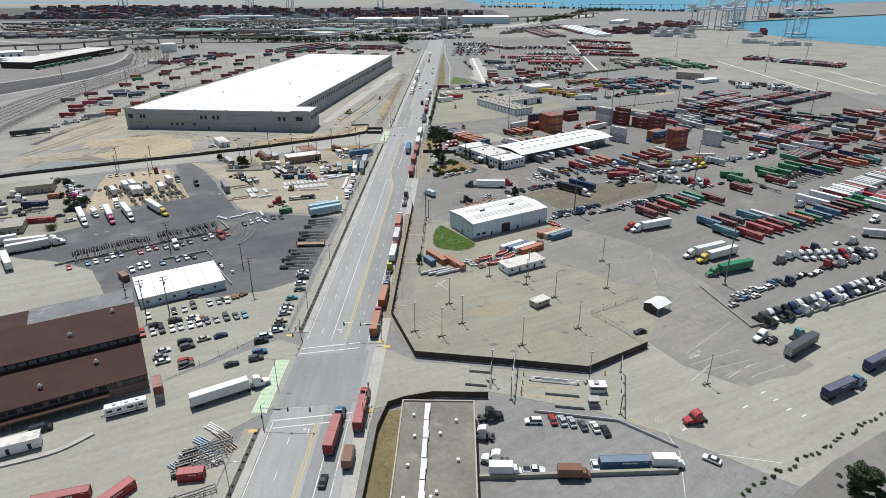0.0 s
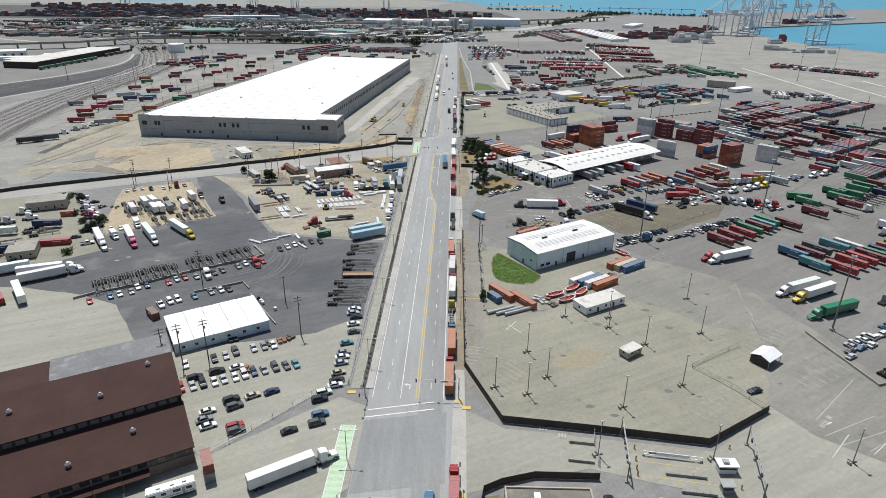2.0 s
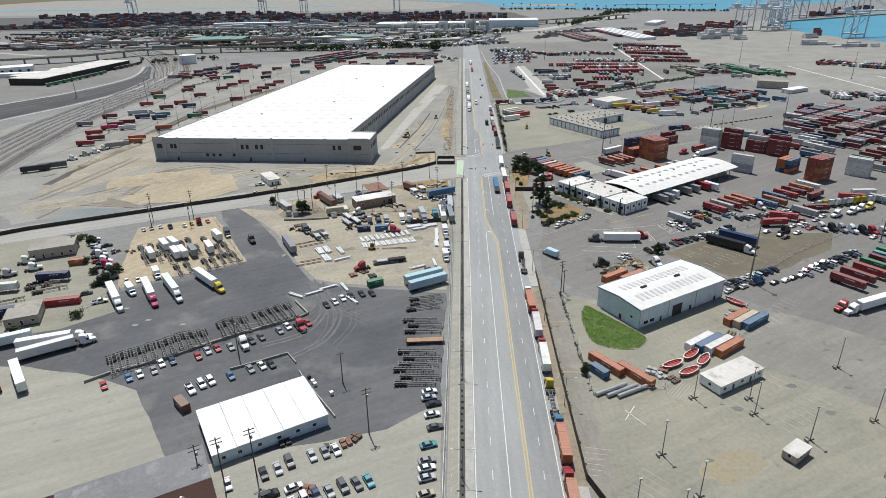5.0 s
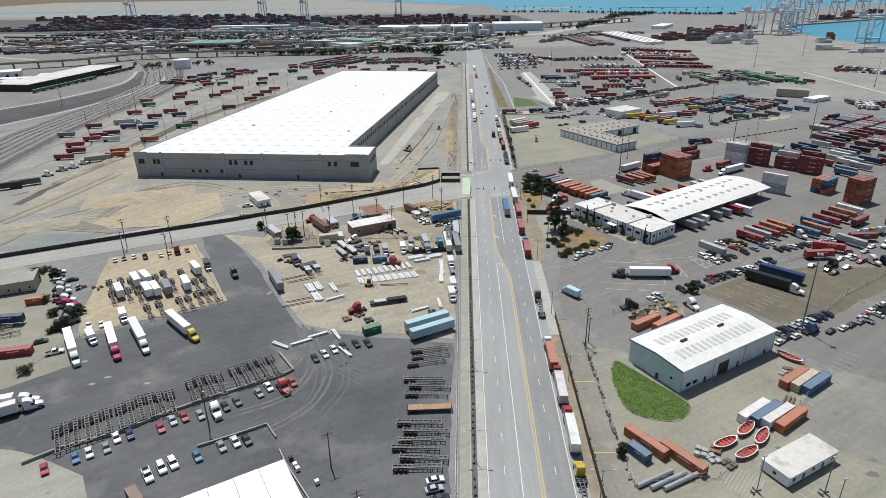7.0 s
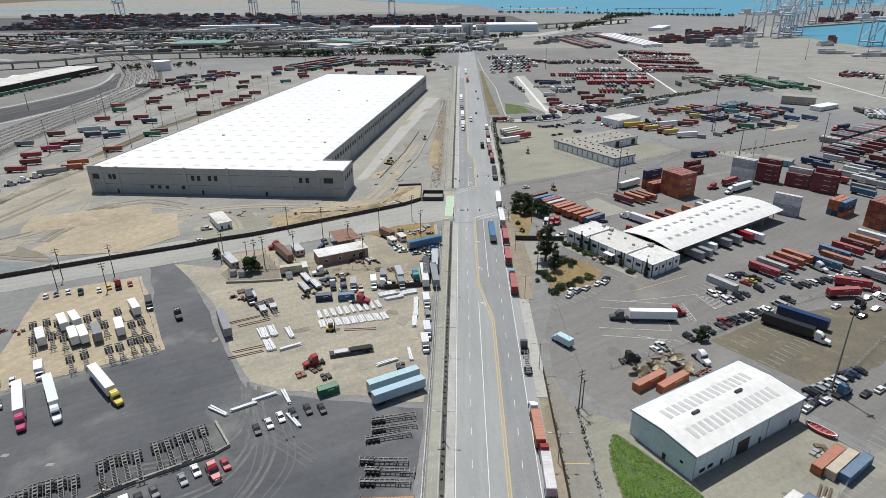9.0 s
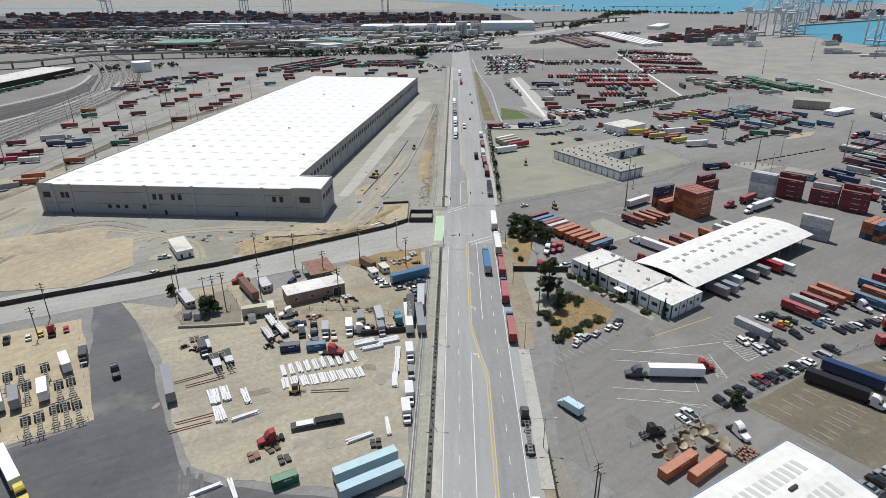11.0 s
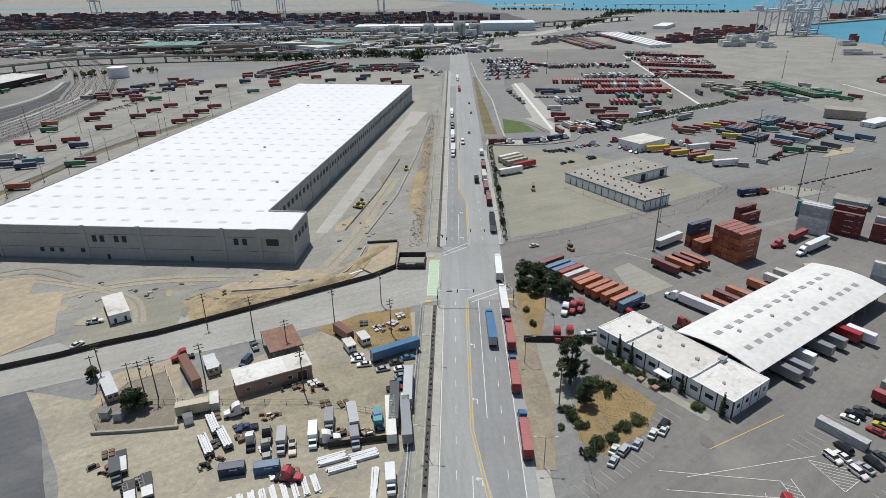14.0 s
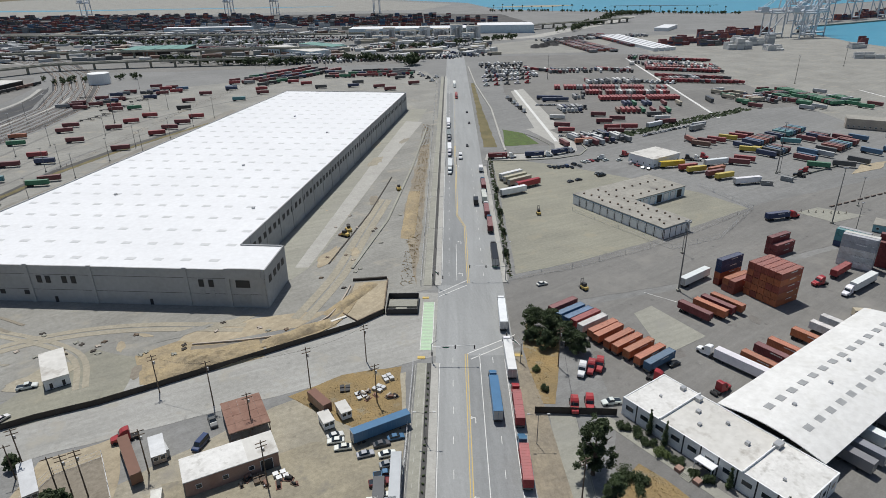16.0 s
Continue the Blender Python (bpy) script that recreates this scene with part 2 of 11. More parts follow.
def cyl(bm, p, q, r, seg=8, r2=None):
    """A round bar from p to q."""
    p, q = Vector(p), Vector(q)
    turn = (q - p).to_track_quat("Z", "Y").to_matrix().to_4x4()
    return bmesh.ops.create_cone(bm, cap_ends=True, segments=seg, radius1=r, radius2=r if r2 is None else r2, depth=(q - p).length,
                                 matrix=Matrix.Translation((p + q) / 2) @ turn)["verts"]


def prism(bm, outline, z0, z1):
    """An upright block on an outline of (x, y) corners."""
    low = [bm.verts.new((x, y, z0)) for x, y in outline]
    high = [bm.verts.new((x, y, z1)) for x, y in outline]
    n = len(outline)
    bm.faces.new(high)
    bm.faces.new(low[::-1])
    for i in range(n):
        bm.faces.new((low[i], low[(i + 1) % n], high[(i + 1) % n], high[i]))


def lathe_x(bm, profile, x0, x1):
    """A block across x with the side outline (y, z)."""
    a = [bm.verts.new((x0, y, z)) for y, z in profile]
    b = [bm.verts.new((x1, y, z)) for y, z in profile]
    n = len(profile)
    bm.faces.new(a[::-1])
    bm.faces.new(b)
    for i in range(n):
        bm.faces.new((a[i], b[i], b[(i + 1) % n], a[(i + 1) % n]))


def frustum(bm, base, top, z0, z1):
    """base and top: (x half width, y from, y to)."""
    vs = []
    for (hw, a, b), z in ((base, z0), (top, z1)):
        vs.append([bm.verts.new(p) for p in ((-hw, a, z), (hw, a, z), (hw, b, z), (-hw, b, z))])
    lo, hi = vs
    bm.faces.new(lo[::-1])
    bm.faces.new(hi)
    for i in range(4):
        bm.faces.new((lo[i], lo[(i + 1) % 4], hi[(i + 1) % 4], hi[i]))


def soften(bm, width, seg=1):
    bmesh.ops.bevel(bm, geom=bm.edges[:], offset=width, segments=seg, affect="EDGES")


def to_mesh(name, bm, *mats):
    bmesh.ops.recalc_face_normals(bm, faces=bm.faces)
    me = bpy.data.meshes.new(name)
    bm.to_mesh(me)
    bm.free()
    for m in mats:
        me.materials.append(M[m])
    return me


def part(name, bm, material, parent, label="", at=None):
    me = bm if isinstance(bm, bpy.types.Mesh) else to_mesh(name, bm, material)
    ob = new(name, me)
    ob.parent = parent
    if at is not None:
        ob.matrix_basis = at
    if label:
        ob["label"] = label
    return ob


def thing(name, label, category, m=None, group="", kind="", bm=None, material=None):
    ob = new(name, None if bm is None else to_mesh(name, bm, material))
    if m is not None:
        ob.matrix_basis = m
    return tagged(ob, label, category, group, kind)


def boxes(*rows):
    bm = bmesh.new()
    for r in rows:
        bx(bm, *r)
    return bm


# ---- ground ----
def sheet(name, outline, top, material, label, rough_edge=0.0, category="", kind="structure", low=-0.3):
    """A flat slab of ground; rough_edge breaks its outline."""
    pts = []
    n = len(outline)
    for i in range(n):
        a, b = Vector(outline[i]), Vector(outline[(i + 1) % n])
        k = max(1, int((b - a).length / (rough_edge * 4))) if rough_edge else 1
        for j in range(k):
            p = a.lerp(b, j / k)
            if rough_edge:
                d = noise.noise_vector((p.x * 0.11, p.y * 0.11, 3.7)) * rough_edge
                p = p + Vector((d.x, d.y))
            pts.append((p.x, p.y))
    bm = bmesh.new()
    prism(bm, pts, low, top)
    return thing(name, label, category or name.replace("_", " "), kind=kind, bm=bm, material=material)


def band(line, w0, w1):
    """The outline of a strip along a bent line, from w0 to w1 to the right of it."""
    left, right = [], []
    for i, p in enumerate(line):
        a, b = Vector(line[max(i - 1, 0)]), Vector(line[min(i + 1, len(line) - 1)])
        d = (b - a).normalized()
        nrm = Vector((d.y, -d.x))
        left.append(tuple(Vector(p) + nrm * w0))
        right.append(tuple(Vector(p) + nrm * w1))
    return left + right[::-1]


def turned(x, y, deg):
    """Places in a frame at (x, y), turned by deg."""
    c, s = math.cos(radians(deg)), math.sin(radians(deg))
    return lambda u, v: (x + c * u - s * v, y + s * u + c * v)


# ---- ground sheets ----
bm = bmesh.new()
prism(bm, [(-2600, -400), (2600, -400), (2600, 4300), (-2600, 4300)], -3.0, 0.0)
thing("ground", "pale worn paving and packed earth of a port district", "ground", kind="structure", bm=bm, material="ground")

sheet("asphalt_lot", [(-22, 218), (-22, 283), (-38, 285), (-63, 288), (-75, 292), (-86, 308), (-107, 343), (-133, 381), (-144, 377), (-109, 310), (-151, 284), (-158, 262), (-215, 236), (-155, 234), (-129, 229), (-112, 222), (-103, 210), (-87, 190), (-36, 206)], 0.03, "dark", "dark patched asphalt of a truck lot", 1.0)
sheet("dirt_lot", [(-22, 286), (-22, 424), (-46, 416), (-58, 408), (-97, 371), (-133, 378), (-105, 345), (-86, 311), (-74, 295), (-62, 290)], 0.04, "dirt", "dusty bare dirt of a storage yard", 1.2)
sheet("dirt_truck_lot", [(-174, 351), (-142, 366), (-108, 312), (-151, 287), (-158, 300)], 0.04, "sand", "bare dirt of a fenced trailer lot", 0.8)
sheet("side_road", [(-420, 262), (-230, 331), (-172, 360), (-113, 388), (-46, 418), (-14, 432), (-14, 474), (-22, 474), (-60, 446), (-113, 418), (-172, 386), (-236, 352), (-420, 290)], 0.05, "pale_road", "pale worn concrete side road", 0.5)
sheet("building_site", [(-16.5, 478), (-23, 1010), (-60, 1000), (-190, 905), (-262, 700), (-250, 520), (-300, 400), (-240, 356), (-172, 392), (-113, 424), (-60, 452)], 0.03, "lot_far", "graded bare earth of a building site", 2.0)
sheet("dirt_pad", [(-205, 388), (-172, 392), (-150, 404), (-160, 428), (-200, 425)], 0.06, "sand", "levelled pad of pale sand", 1.5)
sheet("concrete_apron", [(-72, 486), (-66, 500), (-30, 820), (-46, 822), (-89, 489)], 0.08, "concrete", "pale concrete truck apron beside the warehouse")
sheet("fenced_lot", [(13.6, 186), (23, 163), (50, 160), (76, 157), (98, 171), (110, 190), (120, 250), (60, 245), (14, 240)], 0.03, "lot", "worn sandy concrete of a fenced lot")
sheet("gravel_verge", [(10.9, 186), (13.6, 186), (14.6, 288), (10.9, 288)], 0.1, "lot_brown_verge", "brown dusty verge beside the road", 0.2)
sheet("gravel_verge", [(10.6, 347), (15.5, 347), (18.5, 372), (17, 404), (15, 420), (13, 434), (10.8, 434)], 0.1, "lot_brown_verge", "dusty verge beside the road", 0.4)

sheet("near_yard", [(-160, 30), (-20, 30), (-20, 118), (-30, 120.4), (-60, 80.4), (-160, 38)], 0.031, "concrete", "pale worn paving of the near yard", 0.5)
sheet("near_yard", [(-60, 79), (-30, 119), (-48, 150), (-56, 146), (-140, 96), (-140, 60)], 0.033, "concrete", "pale worn paving of the near yard", 0.5)
# main road: carriageway, newer asphalt on the near-side lanes, pavements
ROAD0, ROAD1 = -60, 1210
sheet("main_road", [(-14, ROAD0), (11, ROAD0), (11, ROAD1), (-14, ROAD1)], 0.06, "road", "straight grey asphalt main road", category="road")
sheet("road_lane", [(0.6, ROAD0), (7.4, ROAD0), (7.4, 432), (-3.8, 432), (-3.8, 358), (0.6, 334)], 0.075, "road_new", "newer darker asphalt of the inner lanes", category="road")
sheet("road_lane", [(-13, 480), (-3, 480), (-3, 545), (-6.5, 560), (-7, 900), (-13, 900)], 0.075, "road_new", "newer darker asphalt of the inner lanes", category="road")
sheet("west_lot", [(-215, 236), (-155, 234), (-129, 229), (-112, 222), (-103, 210), (-87, 190), (-84, 184), (-108, 176), (-160, 146), (-300, 80), (-340, 180), (-300, 250)], 0.028, "concrete", "broad pale concrete lot behind the hall", 0.8)
sheet("staff_lot", [(-87, 190), (-36, 206), (-22, 218), (-21, 178), (-30, 172), (-52, 147), (-66, 158), (-84, 184)], 0.029, "concrete", "pale worn paving of the staff lot", 0.5)

sheet("crossing_patch", [(-13.8, 136), (8.5, 140), (8.5, 166), (-13.8, 162)], 0.0785, "road_new", "darker asphalt in the middle of the crossing", category="road")
sheet("pavement", [(9.6, 132), (13.6, 132), (13.9, 168), (10.2, 168)], 0.081, "kerb", "pale concrete apron across the entrance")

# ---- pavements, kerbs and road paint ----
for y0, y1 in ((-60, 128), (176, 428), (480, 1010)):
    sheet("pavement", [(-15.2, y0), (-13.0, y0), (-13.0, y1), (-15.2, y1)], 0.2, "kerb", "pale concrete kerb strip beside the road")
    sheet("cycle_path", [(-19.6, y0), (-16.6, y0), (-16.6, y1), (-19.6, y1)], 0.12, "concrete", "grey worn path between kerb and fence", category="path")
    sheet("planting_strip", [(-16.6, y0), (-15.3, y0), (-15.3, y1), (-16.6, y1)], 0.1, "ballast", "gravel strip between path and kerb", category="verge")
for y0, y1, xa, xb in ((-60, 132, 9.9, 13.4), (168, 186, 10.4, 13.6), (288, 347, 10.4, 13.9), (482, 640, 11.0, 13.0)):
    sheet("pavement", [(xa, y0), (xb, y0), (xb, y1), (xa, y1)], 0.2, "kerb", "pale concrete pavement beside the road")
sheet("crossing_road", [(11, 140), (13, 137), (44, 146), (75, 137), (92, 128), (140, 95), (300, 60), (300, 262), (240, 231.5), (199, 211), (137, 183), (130.5, 213), (121, 250), (110, 190), (98, 170.5), (77, 153), (24, 160), (13, 168), (11, 166)], 0.05, "concrete", "broad pale concrete entrance road", 0.3, "road")
sheet("crossing_road", [(-14, 138), (-14, 168), (-22, 172), (-48, 150), (-60, 135), (-90, 112), (-140, 84), (-140, 40), (-60, 80), (-30, 120), (-17, 134)], 0.05, "concrete", "broad pale concrete entrance road", 0.3, "road")
sheet("crossing_road", [(11, 436), (18, 440), (32, 466), (85, 482), (150, 512), (260, 560), (260, 620), (150, 568), (78, 520), (17, 486), (11, 478)], 0.045, "yard", "grey asphalt cross road", 0.3, "road")
sheet("yard_paving", [(17, 300), (36, 276), (68, 300), (84, 282), (96, 268), (110, 200), (118, 172), (210, 160), (420, 300), (420, 660), (262, 560), (150, 508), (85, 478), (34, 462), (36, 408), (17, 322)], 0.022, "yard", "oil-stained grey asphalt of the container yards", 0.6)
sheet("yard_paving", [(35, 690), (80, 690), (170, 762), (255, 805), (300, 815), (300, 1200), (60, 1200), (45, 900), (60, 720)], 0.024, "yard", "oil-stained grey asphalt of the far container yards", 0.6)
sheet("concrete_pad", [(55.1, 457.6), (62.7, 462.9), (74.4, 442.4), (57.5, 431.5)], 0.07, "concrete", "pale concrete pad in the yard")
sheet("quay_apron", [(281, 1204), (320, 1180), (645, 1150), (655, 1430), (760, 1720), (500, 1500), (330, 1470)], 0.06, "lot_far", "pale bare quay apron by the water")
sheet("sand_field", [(300, 720), (420, 640), (900, 500), (900, 900), (650, 1160), (300, 1190), (298, 1034)], 0.045, "lot_far", "pale empty terminal paving")
sheet("verge", [(13.4, 960), (17, 960), (19, 820), (23, 686), (13.6, 687)], 0.06, "olive", "olive dry grass verge beside the road", 0.8)
sheet("ramp_slab", band([(56, 742), (65, 716), (71, 694), (69, 678), (60, 668), (44, 662), (28, 660), (14, 662)], -7.5, 7.5), 0.066, "kerb", "pale concrete curve of the ramp", 0.0, "road")
sheet("ramp_slab", [(52, 906), (66, 920), (76, 743), (56, 728)], 0.07, "kerb", "pale concrete slab beside the ramp")
low_wall_line = [(14, 1091), (18, 950), (27, 818), (27.4, 700), (28, 676)]
sheet("ramp_kerb", band(low_wall_line, -0.7, 0.7), 0.6, "kerb", "pale concrete wall along the ramp", category="barrier")
sheet("verge", [(31, 739), (28.4, 688), (53, 694), (45, 726)], 0.06, "grass", "patch of green verge", 0.8)
sheet("dry_lawn", [(14, 436), (17, 452), (27, 444), (24, 428), (20, 408), (14, 408)], 0.08, "dry", "dry brown grass bank", 0.6)
sheet("dry_lawn", [(25, 372), (37, 385), (47, 372), (40, 360), (28, 352), (23, 358)], 0.08, "dry", "dry golden grass by the office", 0.8)
sheet("dry_lawn", [(-56, 412), (-42, 422), (-24, 427), (-23, 404), (-34, 398), (-44, 404)], 0.07, "dry", "dry brown weeds in the corner of the yard", 1.0)
sheet("dry_lawn", [(14.8, 60), (21, 60), (21.4, 137), (16, 136)], 0.08, "olive", "dry golden grass strip beside the flat roof", 0.5)
sheet("dry_lawn", [(-33, 560), (-22.5, 480), (-23.5, 700), (-30, 690)], 0.07, "lot_brown_verge", "dusty dry weeds along the site fence", 1.0)
sheet("drive", [(14.5, 176), (20.5, 184), (20.8, 240), (20.5, 282), (16, 300), (13.4, 300), (13.4, 190)], 0.05, "drive", "sandy worn asphalt drive beside the road", category="drive")
sheet("walkway", [(30.6, 401), (33, 403), (60, 367), (58, 364.6)], 0.1, "concrete", "concrete walk in front of the office")
sheet("walkway", [(17, 372), (24, 372), (24.5, 404), (17.5, 404)], 0.06, "concrete", "pale concrete drive beside the trees")
sheet("gravel_yard", [(-112, 372), (-97, 366), (-86, 372), (-95, 396), (-112, 386)], 0.06, "sand", "sandy ground round the utility poles", 0.8)
sheet("cleared_sand", [(-100, 436), (-62, 450), (-52, 462), (-78, 456), (-98, 447)], 0.07, "sand", "heap of pale sand beside the fence", 1.2)


def paint(rows, mat="white", z=0.085, label="worn white road line"):
    """Each painted bar from p to q, w wide."""
    for (x0, y0), (x1, y1), w in rows:
        a, b = Vector((x0, y0)), Vector((x1, y1))
        n = (b - a).normalized()
        n = Vector((-n.y, n.x)) * w / 2
        bm = bmesh.new()
        prism(bm, [tuple(a + n), tuple(a - n), tuple(b - n), tuple(b + n)], z - 0.03, z + 0.006)
        thing("road_line", label, "road marking", kind="structure", bm=bm, material=mat)


W = 0.2
paint([((-12.7, -60), (-12.7, 132), W), ((-12.7, 172), (-12.7, 428), W), ((-12.7, 482), (-12.7, 1000), W), ((7.5, -60), (7.5, 134), W), ((7.5, 172), (7.5, 430), W),
       ((-4.7, 172), (-4.7, 345), W), ((-0.2, 366), (-0.2, 433), W), ((-6.8, 484), (-6.8, 520), W), ((3.6, -60), (3.6, 131), W)])
paint([((x, -60), (x, 131), 0.22) for x in (-1.15, -0.45)] + [((x, 172), (x, 330), 0.22) for x in (-0.35, 0.4)] +
      [((-0.35, 330), (-4.75, 362), 0.22), ((0.4, 330), (-4.05, 362), 0.22)] + [((x, 362), (x, 433), 0.22) for x in (-4.75, -4.05)] +
      [((x, 482), (x, 540), 0.22) for x in (-2.75, -2.05)] + [((-2.75, 540), (-6.35, 556), 0.22), ((-2.05, 540), (-5.65, 556), 0.22)] +
      [((x, 556), (x, 690), 0.22) for x in (-6.35, -5.65)] + [((-6.0, 690), (-4.0, 980), 0.2)], "yellow", label="double yellow centre line")
dash = []
for k in range(70):
    y = 176 + k * 12.0
    if 430 < y < 484:
        continue
    dash.append(((-8.6 if y < 470 else -9.9, y), (-8.6 if y < 470 else -9.9, y + 3.0), 0.15))
    if y < 640:
        dash.append(((3.8, y), (3.8, y + 3.0), 0.15))
for k in range(12):
    dash.append(((-6.8, -10 + k * 12.0), (-6.8, -7 + k * 12.0), 0.15))
    if k > 6:
        dash.append(((7.4, -10 + k * 12.0), (7.4, -7 + k * 12.0), 0.15))
for y0, y1 in ((60, 127), (178, 427), (482, 700)):
    paint([((-20.1, y0), (-20.1, y1), 0.14), ((-16.9, y0), (-16.9, y1), 0.14)], "white_faded", 0.14, "thin white edge line of the path")
paint([((-18.5, 180 + k * 4.2), (-18.5, 181.4 + k * 4.2), 0.13) for k in range(58)], "white_faded", 0.14, "short dash on the path")
paint(dash, label="short dash of white lane paint")
# crosswalk lines at both crossings
paint([((-13.2, 166.4), (5, 170.4), 0.4), ((-14, 163.2), (5, 167.3), 0.4), ((-13.4, 131.3), (8, 135.2), 0.4), ((-12, 128.4), (8, 132.1), 0.4),
       ((-4, 433), (12, 444), 0.35), ((-3, 430), (12, 440.5), 0.35), ((-13.5, 474), (-3, 484), 0.35), ((-13.5, 471), (-3, 480), 0.35)], label="white crosswalk line")
for y0, n, x0 in ((135.4, 12, -19.4), (436, 15, -18.9)):
    sheet("cycle_crossing", [(x0 - 0.2, y0 - 0.8), (x0 + 3.7, y0 - 0.8), (x0 + 3.7, y0 + n * 2.05), (x0 - 0.2, y0 + n * 2.05)], 0.076, "green_pale", "pale green painted cycle crossing", category="road marking")
    for k in range(n):
        paint([((x0, y0 + k * 2.05), (x0 + 3.5, y0 + k * 2.05), 1.1)], "green_paint", label="green bar of a cycle crossing")
    paint([((x0 - 0.2, y0 - 1), (x0 - 0.2, y0 + n * 2.05), 0.2), ((x0 + 3.7, y0 - 1), (x0 + 3.7, y0 + n * 2.05), 0.2)])
for x, y in ((-2.4, 126), (-2.4, 176), (-2.4, 342), (-2.6, 372), (-2.6, 400), (-4.6, 488), (-4.6, 520), (-4.2, 640)):
    paint([((x, y), (x, y + 2.2), 0.25), ((x, y + 2.2), (x - 1.1, y + 2.2), 0.3), ((x - 0.9, y + 1.7), (x - 1.5, y + 2.2), 0.3), ((x - 0.9, y + 2.7), (x - 1.5, y + 2.2), 0.3)], label="white turn arrow stroke")
for x, y in ((-19, 174), (-17, 127), (12, 171), (12, 432), (-18.5, 431), (-18.5, 470), (14, 168), (12.3, 136)):
    sheet("tactile_ramp", [(x - 1.2, y - 0.7), (x + 1.2, y - 0.7), (x + 1.2, y + 0.7), (x - 1.2, y + 0.7)], 0.23, "yellow", "yellow tactile kerb ramp")


def stalls(x, y, deg, n, step, length, slant=0.0):
    f = turned(x, y, deg)
    paint([(f(i * step, 0), f(i * step + slant, length), 0.13) for i in range(n)], "white_faded", z=0.05, label="thin white parking line")


stalls(24, 172, 60, 9, 2.2, 7, 2)
stalls(15, 186, 62, 8, 2.0, 6, -2)
stalls(60, 213, 36, 9, 2.9, 5.5)
stalls(70, 205, 36, 8, 2.9, 5.0)
stalls(80, 165, 40, 7, 2.9, 5.5)
stalls(72, 246, 38, 10, 2.9, 5.5)
stalls(90, 262, 38, 8, 2.9, 5.5)
stalls(42, 222, -40, 10, 0.85, 8)
stalls(22, 338, 36, 9, 2.8, 5.2)
stalls(62, 316, 36, 14, 2.8, 5.2)
stalls(80, 300, 36, 10, 3.0, 5.2)
stalls(38, 356, 36, 7, 2.8, 5.2)
stalls(78, 352, 36, 8, 2.8, 5.2)
stalls(105, 196, 38, 9, 2.9, 5.5)
stalls(116, 180, 30, 8, 3.2, 6)
paint([((36, 327), (60, 325), 0.15), ((36, 322), (60, 319), 0.15), ((60, 325), (62, 340), 0.15), ((46, 345), (80, 352), 0.15), ((105.9, 151.6), (115, 160.4), 0.15), ((117.3, 153.2), (127.2, 160.6), 0.15), ((91.6, 129.1), (92.9, 121.8), 0.15), ((92.9, 121.8), (89.4, 107), 0.15), ((102.5, 121), (116.6, 118.4), 0.15),
       ((63, 473), (85, 456), 0.2), ((48, 322), (58, 318), 0.15), ((29, 214), (33, 208), 0.2), ((28, 210), (32, 216), 0.2)], z=0.065)
paint([((14, 232), (20.5, 232), 0.3), ((13.6, 262), (20.5, 262), 0.3)], "yellow", 0.065, "faded yellow line across the drive")
paint([((392, 889), (402, 635), 2.0), ((449, 800), (451, 629), 2.0), ((491, 787), (492, 640), 2.0), ((208.6, 770), (233, 1152), 2.5), ((57, 914), (66, 700), 2.5)], z=0.07, label="broad white terminal line")
for x, y in ((112.4, 165), (124.7, 146.5), (126.8, 143.2), (128.5, 139.1), (131.3, 136.5), (97, 130.3), (117, 140)):
    paint([((x - 0.9, y - 0.5), (x + 0.9, y + 0.5), 0.4)], z=0.065, label="worn white arrow on the entrance paving")
paint([((109.8, 166.5), (130.4, 185.1), 0.2), ((108.5, 159.8), (126.4, 168.3), 0.2), ((110.1, 156), (127.8, 162.9), 0.2), ((117, 154.3), (130.4, 161.7), 0.2), ((124.7, 154), (137.8, 160.6), 0.2)], "white_faded", z=0.065, label="thin worn white line on the entrance paving")
for (x, y), n in zip(((113.4, 167.2), (109.6, 163.6), (33.5, 160.4), (38.2, 157.9), (90.3, 133.7), (96.3, 131.5)), (2, 5, 3, 3, 3, 3)):
    f = turned(x, y, 40 if x > 100 else -8)
    paint([(f(k * 0.8, -0.7), f(k * 0.8, 0.7), 0.4) for k in range(n)], "white_faded", z=0.065, label="worn white bar of illegible road lettering")
for figure, x, y in (("5", 124.2, 147.5), ("4", 126.2, 143.8), ("3", 128.6, 140.7), ("2", 130.6, 137.0)):
    curve = bpy.data.curves.new("road_figure", "FONT")
    curve.body, curve.size, curve.extrude, curve.align_x, curve.align_y = figure, 2.1, 0.004, "CENTER", "CENTER"
    shape = bpy.data.objects.new("road_figure", curve)
    me = bpy.data.meshes.new_from_object(shape)
    bpy.data.objects.remove(shape)
    me.materials.append(M["white_faded"])
    ob = new("road_figure", me)
    ob.matrix_basis = pose(x, y, 0.068, 0, 0, 62)
    tagged(ob, "white lane figure painted on the paving", "road marking", kind="structure")
paint([((77.2, 350.6), (80.4, 340.4), 0.15), ((80.4, 340.4), (88.9, 346.1), 0.15), ((88.9, 346.1), (77.2, 350.6), 0.15)] +
      [((77.2 + 0.4 * k, 350.6 - 1.28 * k), (88.9 - 1.06 * k, 346.1 - 0.71 * k), 0.12) for k in range(1, 8)], z=0.065, label="white line of a hatched corner")
